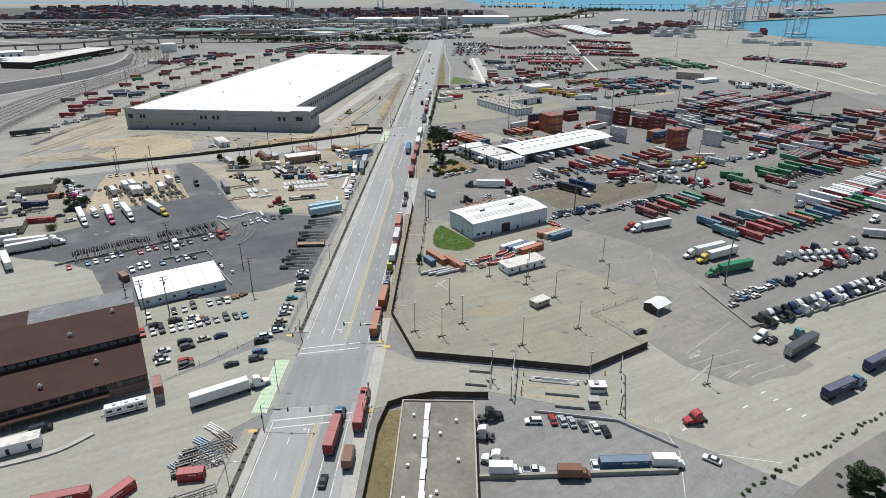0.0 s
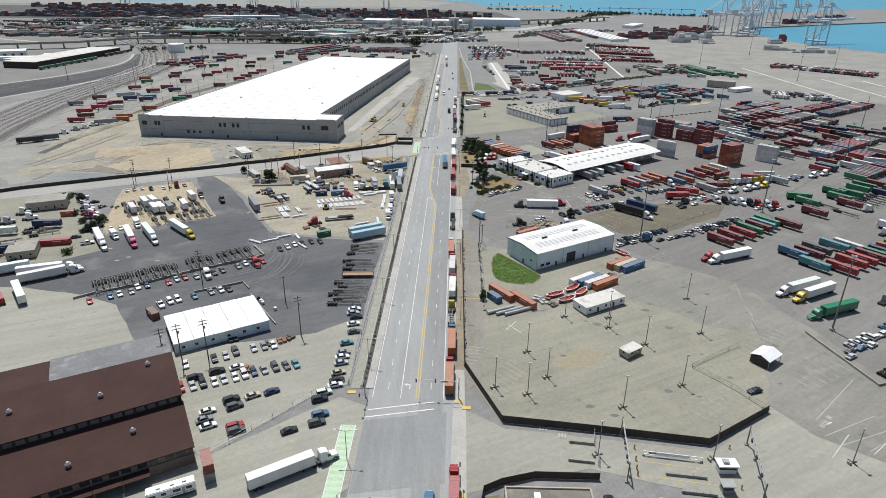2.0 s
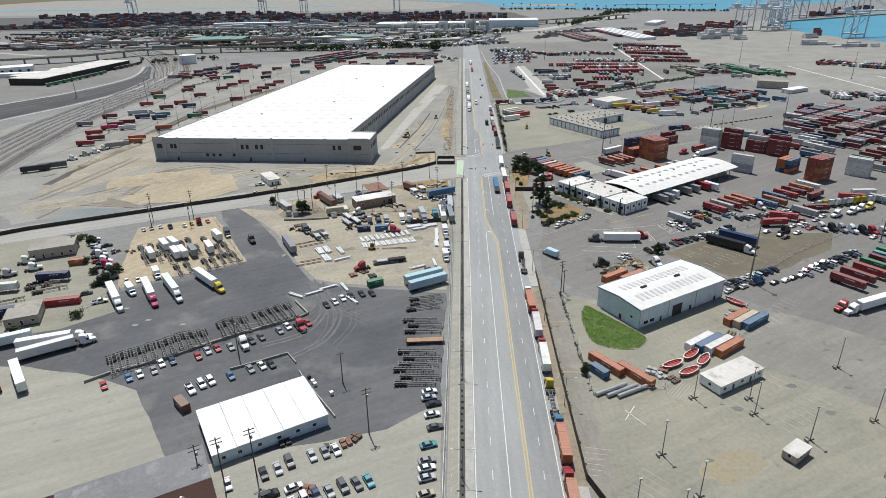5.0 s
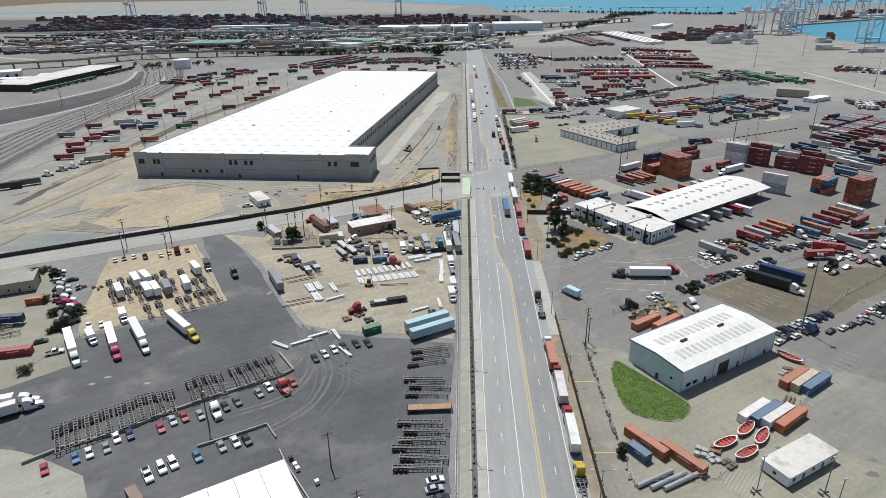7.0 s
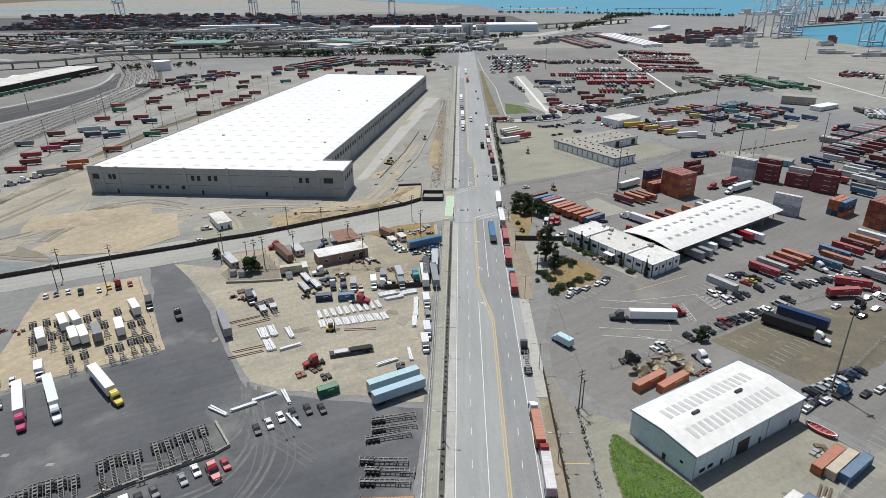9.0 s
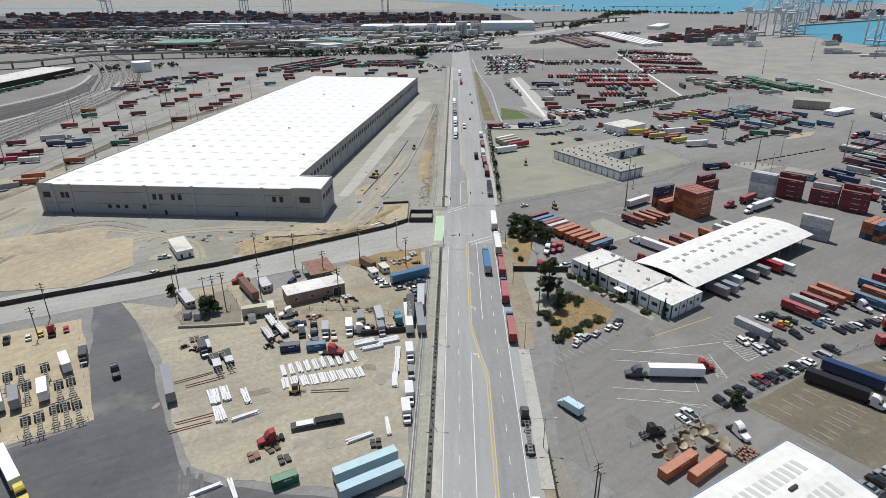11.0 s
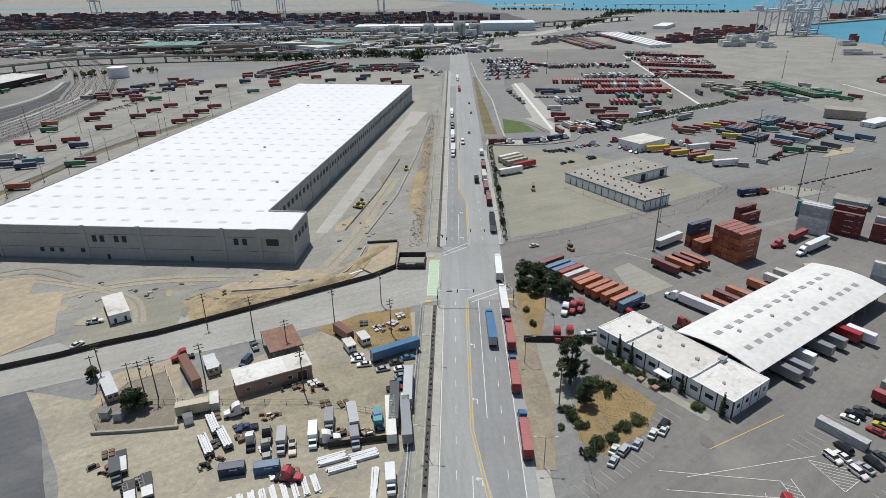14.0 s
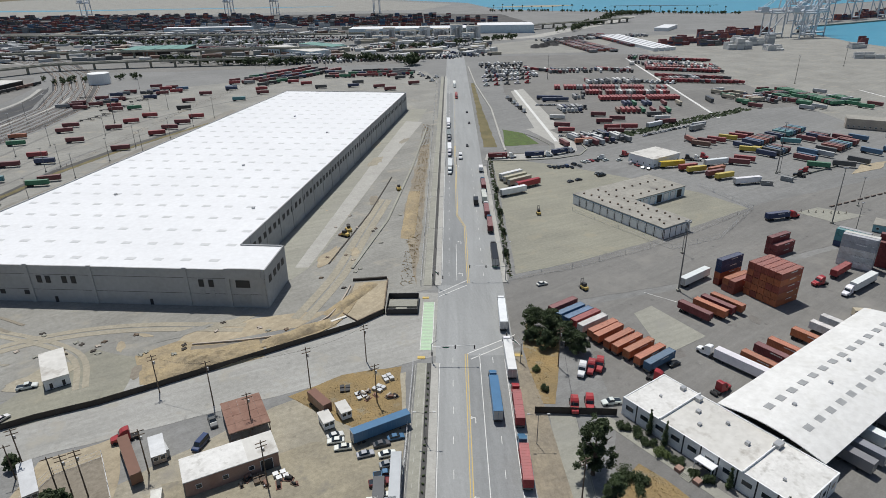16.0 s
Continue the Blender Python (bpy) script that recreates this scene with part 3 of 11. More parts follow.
paint([((67.3, 343.7), (68.2, 332.0), 0.15), ((70.0, 344.5), (70.8, 332.0), 0.15), ((40, 347), (67.3, 343.7), 0.15), ((40, 341), (67, 338.4), 0.15)] + [((67.4 + 0.08 * k, 342.8 - 1.2 * k), (70.1 + 0.08 * k, 341.6 - 1.2 * k), 0.12) for k in range(9)], z=0.066)
paint([((54.8, 354.3), (79.3, 367.2), 0.25), ((96, 348.5), (103, 338), 0.25), ((56, 149.2), (73, 146.4), 0.15), ((55.5, 144.2), (73, 141.4), 0.15), ((83.6, 134.5), (88.5, 129.4), 0.2)], "yellow", 0.067, "faded yellow line on the yard paving")
M["lot_yellow"] = surface("yellowed_lot_concrete", (0.30, 0.262, 0.175), (0.275, 0.25, 0.185), 0.9, big=0.1, fine=0.9, world_space=True, stain=(0.27, 0.258, 0.21), dirt=0.8, spots=0.4)
sheet("dust_stain", [(41, 190), (47, 187.5), (54, 190.5), (59, 194), (57, 199), (50, 198), (43, 195)], 0.0335, "lot_yellow", "yellow dusty stain on the open lot", 1.2)
sheet("back_road", [(106, 98), (113, 107), (129, 119), (150, 131), (300, 215), (420, 230), (420, 40), (140, 40)], 0.058, "yard", "grey asphalt road behind the hedge", 0.3, "road")
sheet("bay_yard", [(17, 489), (40, 499), (77, 518), (104, 526), (141, 561), (127, 584), (96, 612), (60, 640), (18, 662)], 0.034, "lot", "sandy worn concrete round the bay building", 0.6)
sheet("fuel_island", [(161, 554.5), (175, 561.6), (191, 549.7), (172, 541)], 0.14, "concrete", "low pale concrete island with bollards")
sheet("fuel_island", [(224, 616), (241, 635), (261, 642), (248, 627)], 0.14, "sand", "low pale island of broken concrete", 0.8)

# ---- wheel tracks, patches and earth heaps ----
M["track_pale"] = surface("dusty_wheel_track", (0.36, 0.325, 0.25), (0.31, 0.285, 0.225), 0.95, big=0.08, fine=0.8, world_space=True, dirt=0.9)
M["track_dark"] = surface("compacted_wheel_track", (0.31, 0.285, 0.23), (0.27, 0.25, 0.21), 0.95, big=0.08, fine=0.8, world_space=True, dirt=0.9)
M["track_dust"] = surface("dust_on_asphalt", (0.17, 0.168, 0.16), (0.115, 0.117, 0.12), 0.95, big=0.25, fine=0.8, world_space=True, dirt=0.9)
M["patch_dark"] = surface("dark_asphalt_patch", (0.115, 0.115, 0.117), (0.14, 0.14, 0.14), 0.9, big=0.1, fine=0.8, world_space=True, dirt=0.7)
# damp packed earth; also paints the shaded side of the far earth bank
M["track_damp_shade"] = surface("damp_earth_and_shade", (0.20, 0.175, 0.135), (0.25, 0.22, 0.175), 0.95, big=0.1, fine=0.9, world_space=True, dirt=1.0)
M["lot_weedy"] = surface("weedy_brown_paving", (0.165, 0.145, 0.10), (0.125, 0.112, 0.085), 0.93, big=0.07, fine=0.9, world_space=True, stain=(0.21, 0.18, 0.115), dirt=0.9, spots=0.5)
M["lot_brown"] = surface("brown_stained_paving", (0.27, 0.235, 0.18), (0.21, 0.19, 0.155), 0.9, big=0.06, fine=0.8, world_space=True, stain=(0.32, 0.27, 0.19), dirt=0.9)
M["pond"] = surface("shallow_pond", (0.20, 0.215, 0.195), (0.26, 0.27, 0.245), 0.3, big=0.05, fine=0.4, world_space=True, dirt=0.5)
M["oil"] = surface("oil_stain", (0.14, 0.132, 0.12), (0.18, 0.17, 0.155), 0.8, big=0.3, fine=1.5, world_space=True, dirt=0.9)
M["earth"] = surface("dug_earth", (0.40, 0.315, 0.185), (0.30, 0.245, 0.16), 0.95, big=0.15, fine=1.0, world_space=True, bump=0.3, stain=(0.23, 0.19, 0.13), dirt=1.0)


def smooth_line(pts, n=7):
    """A soft curve through the points."""
    out = []
    for i in range(len(pts) - 1):
        p0, p1, p2, p3 = [Vector(pts[min(max(k, 0), len(pts) - 1)]) for k in (i - 1, i, i + 1, i + 2)]
        for k in range(n):
            t = k / n
            out.append(tuple(0.5 * (2 * p1 + (p2 - p0) * t + (2 * p0 - 5 * p1 + 4 * p2 - p3) * t * t + (3 * p1 - p0 - 3 * p2 + p3) * t ** 3)))
    return out + [tuple(pts[-1])]


def ruts(pts, mat, z, label, gap=1.9, w=0.55, lanes=1, spread=3.2):
    line = smooth_line(pts)
    for k in range(lanes):
        for side, e in enumerate((-gap / 2, gap / 2)):
            o = e + (k - (lanes - 1) / 2) * spread
            sheet("wheel_track", band(line, o - w / 2, o + w / 2), z + 0.0012 * k + 0.0006 * side, mat, label)


for pts, w in (([(-215, 400), (-180, 418), (-150, 441), (-120, 450), (-80, 450)], 2.6), ([(-62, 455), (-54, 490), (-50, 530), (-44, 580)], 3.2), ([(-205, 455), (-160, 446), (-130, 434), (-118, 416)], 1.8), ([(-228, 395), (-210, 420), (-214, 455)], 2.2)):
    lift = 0.08 + 0.004 * len(pts) + 0.003 * w
    ruts(pts, "track_pale", lift, "broad pale wheel lane across the building site", gap=w + 0.8, w=w)
for pts, lanes in (([(-74, 292), (-70, 278), (-56, 268), (-48, 262)], 2), ([(-76, 294), (-66, 276), (-62, 258), (-66, 240)], 1), ([(-78, 290), (-62, 280), (-54, 262), (-58, 246)], 1)):
    ruts(pts, "patch_dark", 0.04, "dark curved tyre marks on asphalt", lanes=lanes, w=0.4)
rng = random.Random(5)
for i in range(30):
    x, y, r = rng.uniform(26, 150), rng.uniform(300, 470), rng.uniform(0.8, 2.6)
    sheet("oil_stain", [(x + r * math.cos(a) * rng.uniform(0.7, 1.2), y + 1.5 * r * math.sin(a) * rng.uniform(0.7, 1.2)) for a in [k * 0.7 for k in range(9)]], 0.04 + 0.0006 * i, "oil", "dark oil stain on the yard paving")
for i in range(26):
    x, y, r = rng.uniform(30, 140), rng.uniform(160, 260), rng.uniform(0.3, 1.1)
    sheet("oil_stain", [(x + 1.6 * r * math.cos(a) * rng.uniform(0.7, 1.2), y + r * math.sin(a) * rng.uniform(0.7, 1.2)) for a in [k * 0.7 for k in range(9)]], 0.056 + 0.0006 * i, "oil", "dark oil stain on the lot")
for y in (545, 548.5, 552):
    sheet("asphalt_patch", [(-12.4 + (y - 545), 640), (-11.9 + (y - 545), 640), (-11.9 + (y - 545), 662), (-12.4 + (y - 545), 662)], 0.084, "patch_dark", "dark strip of fresh road patching")
sheet("road_crossing_patch", [(-13.5, 436), (10.6, 440), (10.6, 470), (-13.5, 468)], 0.0785, "road", "paved middle of the crossing", category="road")

def heap(name, label, cx, cy, lx, ly, h, deg, mat, seed):
    """A lumpy low heap on a grid."""
    n, m = 34, 20
    f = turned(cx, cy, deg)
    bm = bmesh.new()
    grid = []
    for j in range(m + 1):
        row = []
        for i in range(n + 1):
            u, v = i / n * 2 - 1, j / m * 2 - 1
            x, y = f(u * lx / 2, v * ly / 2)
            fall = max(0.0, 1 - abs(u) ** 3) * max(0.0, 1 - v * v)
            z = fall * h * (0.45 + 0.75 * (noise.noise((x * 0.13 + seed, y * 0.13, 0)) + 0.4) + 0.25 * noise.noise((x * 0.5, y * 0.5, seed)))
            row.append(bm.verts.new((x, y, max(-0.05, z) if 0 < i < n and 0 < j < m else -0.1)))
        grid.append(row)
    for j in range(m):
        for i in range(n):
            bm.faces.new((grid[j][i], grid[j][i + 1], grid[j + 1][i + 1], grid[j + 1][i]))
    thing(name, label, "earth heap", bm=bm, material=mat)


heap("earth_bank", "long lumpy heap of dug yellow earth beside the fence", -86, 430, 36, 13, 3.0, 26, "earth", 1)
heap("earth_bank", "ridge of dug yellow earth along the trench", -60, 446, 26, 7, 2.0, 36, "earth", 2)
heap("earth_bank", "ridge of dug earth round the pit", -46, 470, 30, 6, 1.6, 62, "earth", 3)
heap("earth_bank", "broad low heap of pale graded earth", -200, 432, 60, 26, 1.6, 20, "sand", 4)
heap("earth_bank", "low mound of dark earth behind the fence", -232, 388, 44, 18, 1.8, 28, "dirt", 5)
heap("earth_bank", "low mound of soil along the site edge", -29, 560, 70, 7, 1.2, 90, "earth", 6)
sheet("settling_pond", [(-225, 354), (-225, 361), (-223, 376), (-212, 380), (-189, 377), (-197, 369), (-199, 361), (-211, 357)], 0.075, "pond", "shallow grey-green settling pond", 0.5, "ground")
sheet("container_lot", [(-262, 420), (-300, 410), (-395, 560), (-372, 850), (-300, 960), (-150, 1060), (-40, 1060), (-30, 1010), (-190, 905), (-262, 700)], 0.02, "lot_far", "pale worn paving of the container lot", 1.5)
sheet("graded_pad", [(-191, 385), (-199, 409), (-198, 432), (-159, 440), (-144, 409), (-158, 390)], 0.1625, "sand", "levelled pad of pale yellow sand", 0.6)
sheet("damp_earth", [(-184, 411), (-184, 428), (-191, 446), (-201, 447), (-196, 430)], 0.066, "track_damp_shade", "strip of darker damp earth", 1.2)
sheet("dug_ground", [(-110, 433), (-99, 442), (-82, 440), (-77, 429), (-94, 417), (-101, 418)], 0.074, "earth", "dug yellow earth beside the fence", 1.2)
sheet("office_pad", [(-139, 404), (-128, 398), (-104, 412), (-108, 432), (-126, 437)], 0.068, "lot", "packed grey ground round the site office", 0.6)
sheet("utility_ground", [(-106, 382), (-97, 388), (-87, 373), (-84, 363), (-104, 361), (-110, 368)], 0.075, "track_damp_shade", "dark packed ground of the utility yard", 0.5)
sheet("trampled_strip", [(-260, 404), (-238, 408), (-215, 470), (-236, 520), (-262, 560)], 0.06, "dirt", "bare dirt strip beside the container lot", 2.0)
rng = random.Random(8)
for i in range(24):
    x, y = rng.choice(((rng.uniform(-230, -100), rng.uniform(400, 452)), (rng.uniform(-75, -28), rng.uniform(470, 700)), (rng.uniform(-100, -26), rng.uniform(300, 372))))
    if x < -100 or y < 460 and y > 380:
        y = max(y, 396 + 0.52 * (x + 160))
    r, e, a0 = rng.uniform(1.0, 4.5), rng.uniform(0.25, 0.6), rng.uniform(0, 3.1)
    pts = []
    for k in range(11):
        a = k * math.tau / 11
        u, v = r * math.cos(a) * rng.uniform(0.6, 1.3), e * r * math.sin(a) * rng.uniform(0.6, 1.3)
        pts.append((x + u * math.cos(a0) - v * math.sin(a0), y + u * math.sin(a0) + v * math.cos(a0)))
    sheet("earth_patch", pts, 0.0905 + 0.0005 * i, rng.choice(("track_pale", "track_dark", "track_damp_shade", "sand")), "worn patch of bare ground")
for i in range(20):
    if i % 3 == 0:
        x, y = rng.uniform(-235, -60), rng.uniform(412, 458)
    elif i % 3 == 1:
        x, y = rng.uniform(-70, -26), rng.uniform(480, 820)
    else:
        x, y = rng.uniform(-290, -240), rng.uniform(430, 860)
    r, e, a0 = rng.uniform(5, 15), rng.uniform(0.2, 0.45), rng.uniform(0.1, 0.9) + (0.9 if i % 3 else 0)
    if i % 3 == 0:
        y = max(y, 390 + 0.52 * (x + 160) + r)
    pts = []
    for k in range(17):
        a = k * math.tau / 17
        u, v = r * math.cos(a) * rng.uniform(0.75, 1.2), e * r * math.sin(a) * rng.uniform(0.6, 1.3)
        pts.append((x + u * math.cos(a0) - v * math.sin(a0), y + u * math.sin(a0) + v * math.cos(a0)))
    sheet("graded_patch", pts, 0.13 + 0.0005 * i, rng.choice(("track_pale", "dirt", "track_dark", "lot_far", "lot_brown", "sand")), "broad patch of graded earth", 0.4)
sheet("shed_yard", [(21.2, 283), (21.5, 240), (21.6, 221), (42.6, 223.8), (50, 231), (70, 247), (90, 265.5), (82, 280), (66, 300), (36, 276)], 0.043, "lot", "sandy worn ground round the blue shed", 0.4)
sheet("stained_lot", [(71, 319), (98, 336), (126, 342), (154, 341), (142, 322), (118, 306), (93, 293), (80, 308)], 0.036, "lot_weedy", "brown-stained paving behind the parked cars", 0.8)
for k in range(9):
    paint([((73.5 + 4.2 * k, 317.2 + 2.45 * k), (77.1 + 4.2 * k, 312.6 + 2.3 * k), 0.12)], "white_faded", z=0.05, label="faded parking line on the brown paving")
sheet("side_yard", [(-156, 256), (-143, 268), (-165, 300), (-193, 337), (-222, 347), (-300, 316), (-280, 250), (-215, 238)], 0.033, "lot", "pale dusty ground of a side yard", 1.0)
sheet("earth_lens", [(-232, 389), (-230, 396), (-216, 397), (-200, 390), (-190, 383), (-205, 384)], 0.164, "track_damp_shade", "dark lens of heaped soil", 0.6)
ruts([(-205, 401), (-205, 412), (-202, 427), (-203, 442), (-193, 450)], "track_damp_shade", 0.1655, "broad brown haul lane across the site", gap=4.0, w=2.6)
ruts([(-229, 399), (-214, 416), (-204, 444), (-183, 458), (-159, 450)], "lot_brown", 0.167, "brown ridge along the levelled pad", gap=5.0, w=1.2)
sheet("pond_edge", band([(-233, 364), (-231, 385), (-212, 383), (-188, 380)], -1.0, 1.0), 0.168, "track_damp_shade", "dark damp edge of the settling pond", 0.4)
ruts([(-253, 393), (-248, 414), (-243, 443), (-238, 479)], "lot_brown", 0.169, "worn brown haul road beside the container lot", gap=6.0, w=2.2)
LAWN = [(31.3, 270.8), (28.4, 272.6), (26.2, 266), (25.7, 258.2), (26.8, 249.2), (32, 245.2), (39.3, 244.6), (44.3, 249.4), (43.2, 254.4), (37.1, 263.0)]
sheet("lawn", smooth_line(LAWN + LAWN[:1], 4)[:-1], 0.12, "grass", "rough green lawn beside the shed")
KERB = smooth_line(LAWN[1:] + LAWN[:1], 4)
sheet("lawn_kerb", band(KERB, -0.35, 0.15), 0.16, "track_damp_shade", "dark worn kerb round the lawn")
M["lot_grey"] = surface("grey_lot_asphalt", (0.255, 0.248, 0.215), (0.205, 0.2, 0.175), 0.9, big=0.03, fine=0.7, world_space=True, stain=(0.275, 0.262, 0.215), dirt=0.6, streak=30, spots=0.8)
sheet("lot_asphalt", [(66, 242), (80, 231), (96, 217), (111, 211), (121, 230), (121, 251), (97, 268.5), (90, 265.5), (70, 247)], 0.0375, "lot_grey", "grey worn asphalt at the back of the lot", 2.2)
sheet("lot_asphalt", [(99.5, 172.5), (105, 160), (121, 148), (146, 160), (141, 182), (133, 214), (122, 251), (113, 206)], 0.0545, "lot_grey", "grey worn asphalt beside the fenced lot", 2.2)
for k, pts in enumerate(([(-74, 292), (-70, 280), (-66, 268), (-70, 254), (-82, 246)], [(-72, 292), (-66, 278), (-60, 266), (-62, 250), (-72, 238)], [(-76, 294), (-72, 282), (-72, 270), (-82, 262), (-94, 258)])):
    ruts(pts, "track_dust", 0.062 + 0.003 * k, "pale dusty tyre arc on the dark asphalt", w=0.8)
M["yard_earth"] = surface("brown_yard_earth", (0.35, 0.312, 0.225), (0.265, 0.238, 0.178), 0.95, big=0.07, fine=0.8, world_space=True, stain=(0.19, 0.175, 0.145), dirt=0.9, streak=30, spots=0.8)
sheet("worn_earth", [(-77, 379), (-62, 383), (-45, 393), (-22, 393), (-20, 362), (-38, 353), (-52, 357), (-66, 362)], 0.0865, "yard_earth", "trodden brown earth of the storage yard", 1.8)
sheet("dock_apron", [(-73.5, 497), (-67.8, 497), (-50, 640), (-32, 768), (-45.5, 772), (-60, 640)], 0.082, "kerb", "pale new concrete apron along the warehouse docks", 0.2)
sheet("service_road", [(-247, 542), (-247, 577), (-236, 625), (-232, 670), (-223, 734), (-208, 831), (-197, 818), (-213, 717), (-222, 655), (-224, 612), (-231, 567), (-234, 542)], 0.079, "drive", "grey-brown service road along the container lot", 1.0, "road")
sheet("container_yard_paving", [(96, 268), (122, 251), (131.5, 214), (137.5, 184), (199, 211.5), (300, 263), (420, 330), (420, 420), (260, 385), (155, 322), (112, 292)], 0.0265, "yard", "grey worn asphalt of the container yard", 0.6)

# ---- buildings ----
def block(name, label, cat, x, y, deg, group=""):
    """An empty at a corner of a building; its parts are laid out along u (x) and v (y)."""
    return thing(name, label, cat, pose(x, y, 0, 0, 0, deg), group)


def rect_wall(parent, u0, u1, v0, v1, h, mat, t=0.3, low=-0.2, label=""):
    """Four outer walls, each a part of its own."""
    for r in ((u0, u1, v0, v0 + t), (u0, u1, v1 - t, v1), (u0, u0 + t, v0 + t, v1 - t), (u1 - t, u1, v0 + t, v1 - t)):
        part("wall", boxes((*r, low, h)), mat, parent, label)


def opening(parent, name, u, v, z0, z1, w, face, rim="wall_white", pane="glass", t=0.06):
    """A window or door set on a wall: face is -y, +y, -x or +x; rim with a darker leaf inside."""
    s = -1 if face[0] == "-" else 1
    if face[1] == "y":
        outer, inner = (u - w / 2, u + w / 2, min(v, v + s * t), max(v, v + s * t), z0, z1), (u - w / 2 + 0.1, u + w / 2 - 0.1, min(v, v + s * (t + 0.02)), max(v, v + s * (t + 0.02)), z0 + 0.1, z1 - 0.1)
    else:
        outer, inner = (min(u, u + s * t), max(u, u + s * t), v - w / 2, v + w / 2, z0, z1), (min(u, u + s * (t + 0.02)), max(u, u + s * (t + 0.02)), v - w / 2 + 0.1, v + w / 2 - 0.1, z0 + 0.1, z1 - 0.1)
    o = part(name, boxes(outer), rim, parent)
    part("pane" if name == "window" else "leaf", boxes(inner), pane, o)
    return o


M["roof_felt"] = surface("old_roof_felt", (0.215, 0.205, 0.17), (0.165, 0.158, 0.135), 0.95, big=0.08, fine=0.8, stain=(0.27, 0.26, 0.225), dirt=0.8)
M["roof_stained"] = surface("stained_white_coating", (0.70, 0.69, 0.66), (0.60, 0.59, 0.56), 0.7, big=0.12, fine=0.9, stain=(0.40, 0.385, 0.35), dirt=0.6)
# distribution warehouse: concrete panels, white membrane roof with rows of skylights, dock doors along one side
wh = thing("warehouse", "huge new grey concrete warehouse with a white flat roof", "warehouse")
WH = [(-222, 474), (-75, 463.5), (-73.5, 486), (-90.5, 487.5), (-48, 822), (-158, 838)]
bm = bmesh.new()
prism(bm, WH, -0.3, 14.2)
part("wall", bm, "wall_grey", wh, "bare grey concrete panels")
bm = bmesh.new()
inner = [(-221.4, 474.6), (-75.6, 464.2), (-74.1, 485.4), (-91.0, 487.0), (-48.7, 821.4), (-157.6, 837.3)]
prism(bm, inner, 14.2, 14.5)
part("roof", bm, "roof_white", wh, "bright white roof membrane")
bm = bmesh.new()
for i in range(6):
    a, b = Vector(WH[i]), Vector(WH[(i + 1) % 6])
    d = (b - a).normalized()
    n = Vector((-d.y, d.x)) * 0.5
    prism(bm, [tuple(a), tuple(b), tuple(b + n), tuple(a + n)], 14.2, 15.0)
part("parapet", bm, "wall_grey", wh)


def wh_front(s):
    """A point of the front, s from 0 at its left end to 1."""
    return Vector(WH[0]).lerp(Vector(WH[1]), s)


front_turn = math.degrees(math.atan2(WH[1][1] - WH[0][1], WH[1][0] - WH[0][0]))
for s in (0.01, 0.055, 0.12, 0.39, 0.556, 0.80, 0.905, 0.992):
    p = wh_front(s)
    part("pilaster", boxes((-0.75, 0.75, -0.35, 0.0, -0.2, 15.5)), "wall_grey", wh, at=pose(p.x, p.y, 0, 0, 0, front_turn))
# upper openings: black panels paint the shade inside open window holes
for s in (0.03, 0.087, 0.104, 0.25, 0.28, 0.31, 0.375, 0.418, 0.441, 0.484, 0.508, 0.837, 0.862, 0.942):
    p = wh_front(s)
    wide = 5.2 if s > 0.9 else 3.6 if s < 0.05 else 1.9
    low = 0.2 < s < 0.4
    z0, z1 = (3.0, 4.8) if low else (8.0, 10.9)
    w = part("window", boxes((-wide / 2, wide / 2, -0.12, 0.1, z0, z1)), "black", wh, at=pose(p.x, p.y, 0, 0, 0, front_turn))
    part("pane", boxes((-wide / 2 + 0.15, wide / 2 - 0.15, -0.15, -0.12, z0 + 0.15, z1 - 0.15)), "black", w)
for s, wide in ((0.11, 1.2), (0.45, 1.2), (0.70, 1.2)):
    p = wh_front(s)
    part("door", boxes((-wide / 2, wide / 2, -0.1, 0.1, 0, 2.4)), "black", wh, at=pose(p.x, p.y, 0, 0, 0, front_turn))
for z in (5.2, 11.4):
    a, b = wh_front(0.0), wh_front(1.0)
    part("panel_groove", boxes((0.2, (b - a).length - 0.2, -0.02, 0.05, z, z + 0.12)), "screen", wh, at=pose(a.x, a.y, 0, 0, 0, front_turn))
for s, z0, z1, wide in ((0.837, 4.6, 6.6, 1.9), (0.862, 4.6, 6.6, 1.9), (0.942, 1.0, 5.4, 4.6), (0.03, 2.0, 5.0, 3.0)):
    p = wh_front(s)
    w = part("window", boxes((-wide / 2, wide / 2, -0.12, 0.1, z0, z1)), "wall_grey", wh, at=pose(p.x, p.y, 0, 0, 0, front_turn))
    part("pane", boxes((-wide / 2 + 0.15, wide / 2 - 0.15, -0.15, -0.12, z0 + 0.15, z1 - 0.15)), "roof_panel", w)
for s, wide in ((0.03, 7.0), (0.95, 12.0)):
    p = wh_front(s)
    part("corner_bay", boxes((-wide / 2, wide / 2, -0.6, 0.0, 11.6, 15.7)), "wall_grey", wh, at=pose(p.x, p.y, 0, 0, 0, front_turn))
a, b = Vector(WH[1]), Vector(WH[2])
# black panels again stand in for the dark inside of open holes
for s in (0.2, 0.42, 0.62, 0.82):
    p = a.lerp(b, s)
    w = part("window", boxes((-0.1, 0.12, -1.3, 1.3, 8.6, 11.2)), "black", wh, at=pose(p.x, p.y, 0, 0, 0, -3.8))
    part("pane", boxes((0.12, 0.15, -1.15, 1.15, 8.75, 11.05)), "black", w)
a, b = Vector(WH[3]), Vector(WH[4])
side_turn = math.degrees(math.atan2(b.y - a.y, b.x - a.x)) - 90
NDOCK = 62
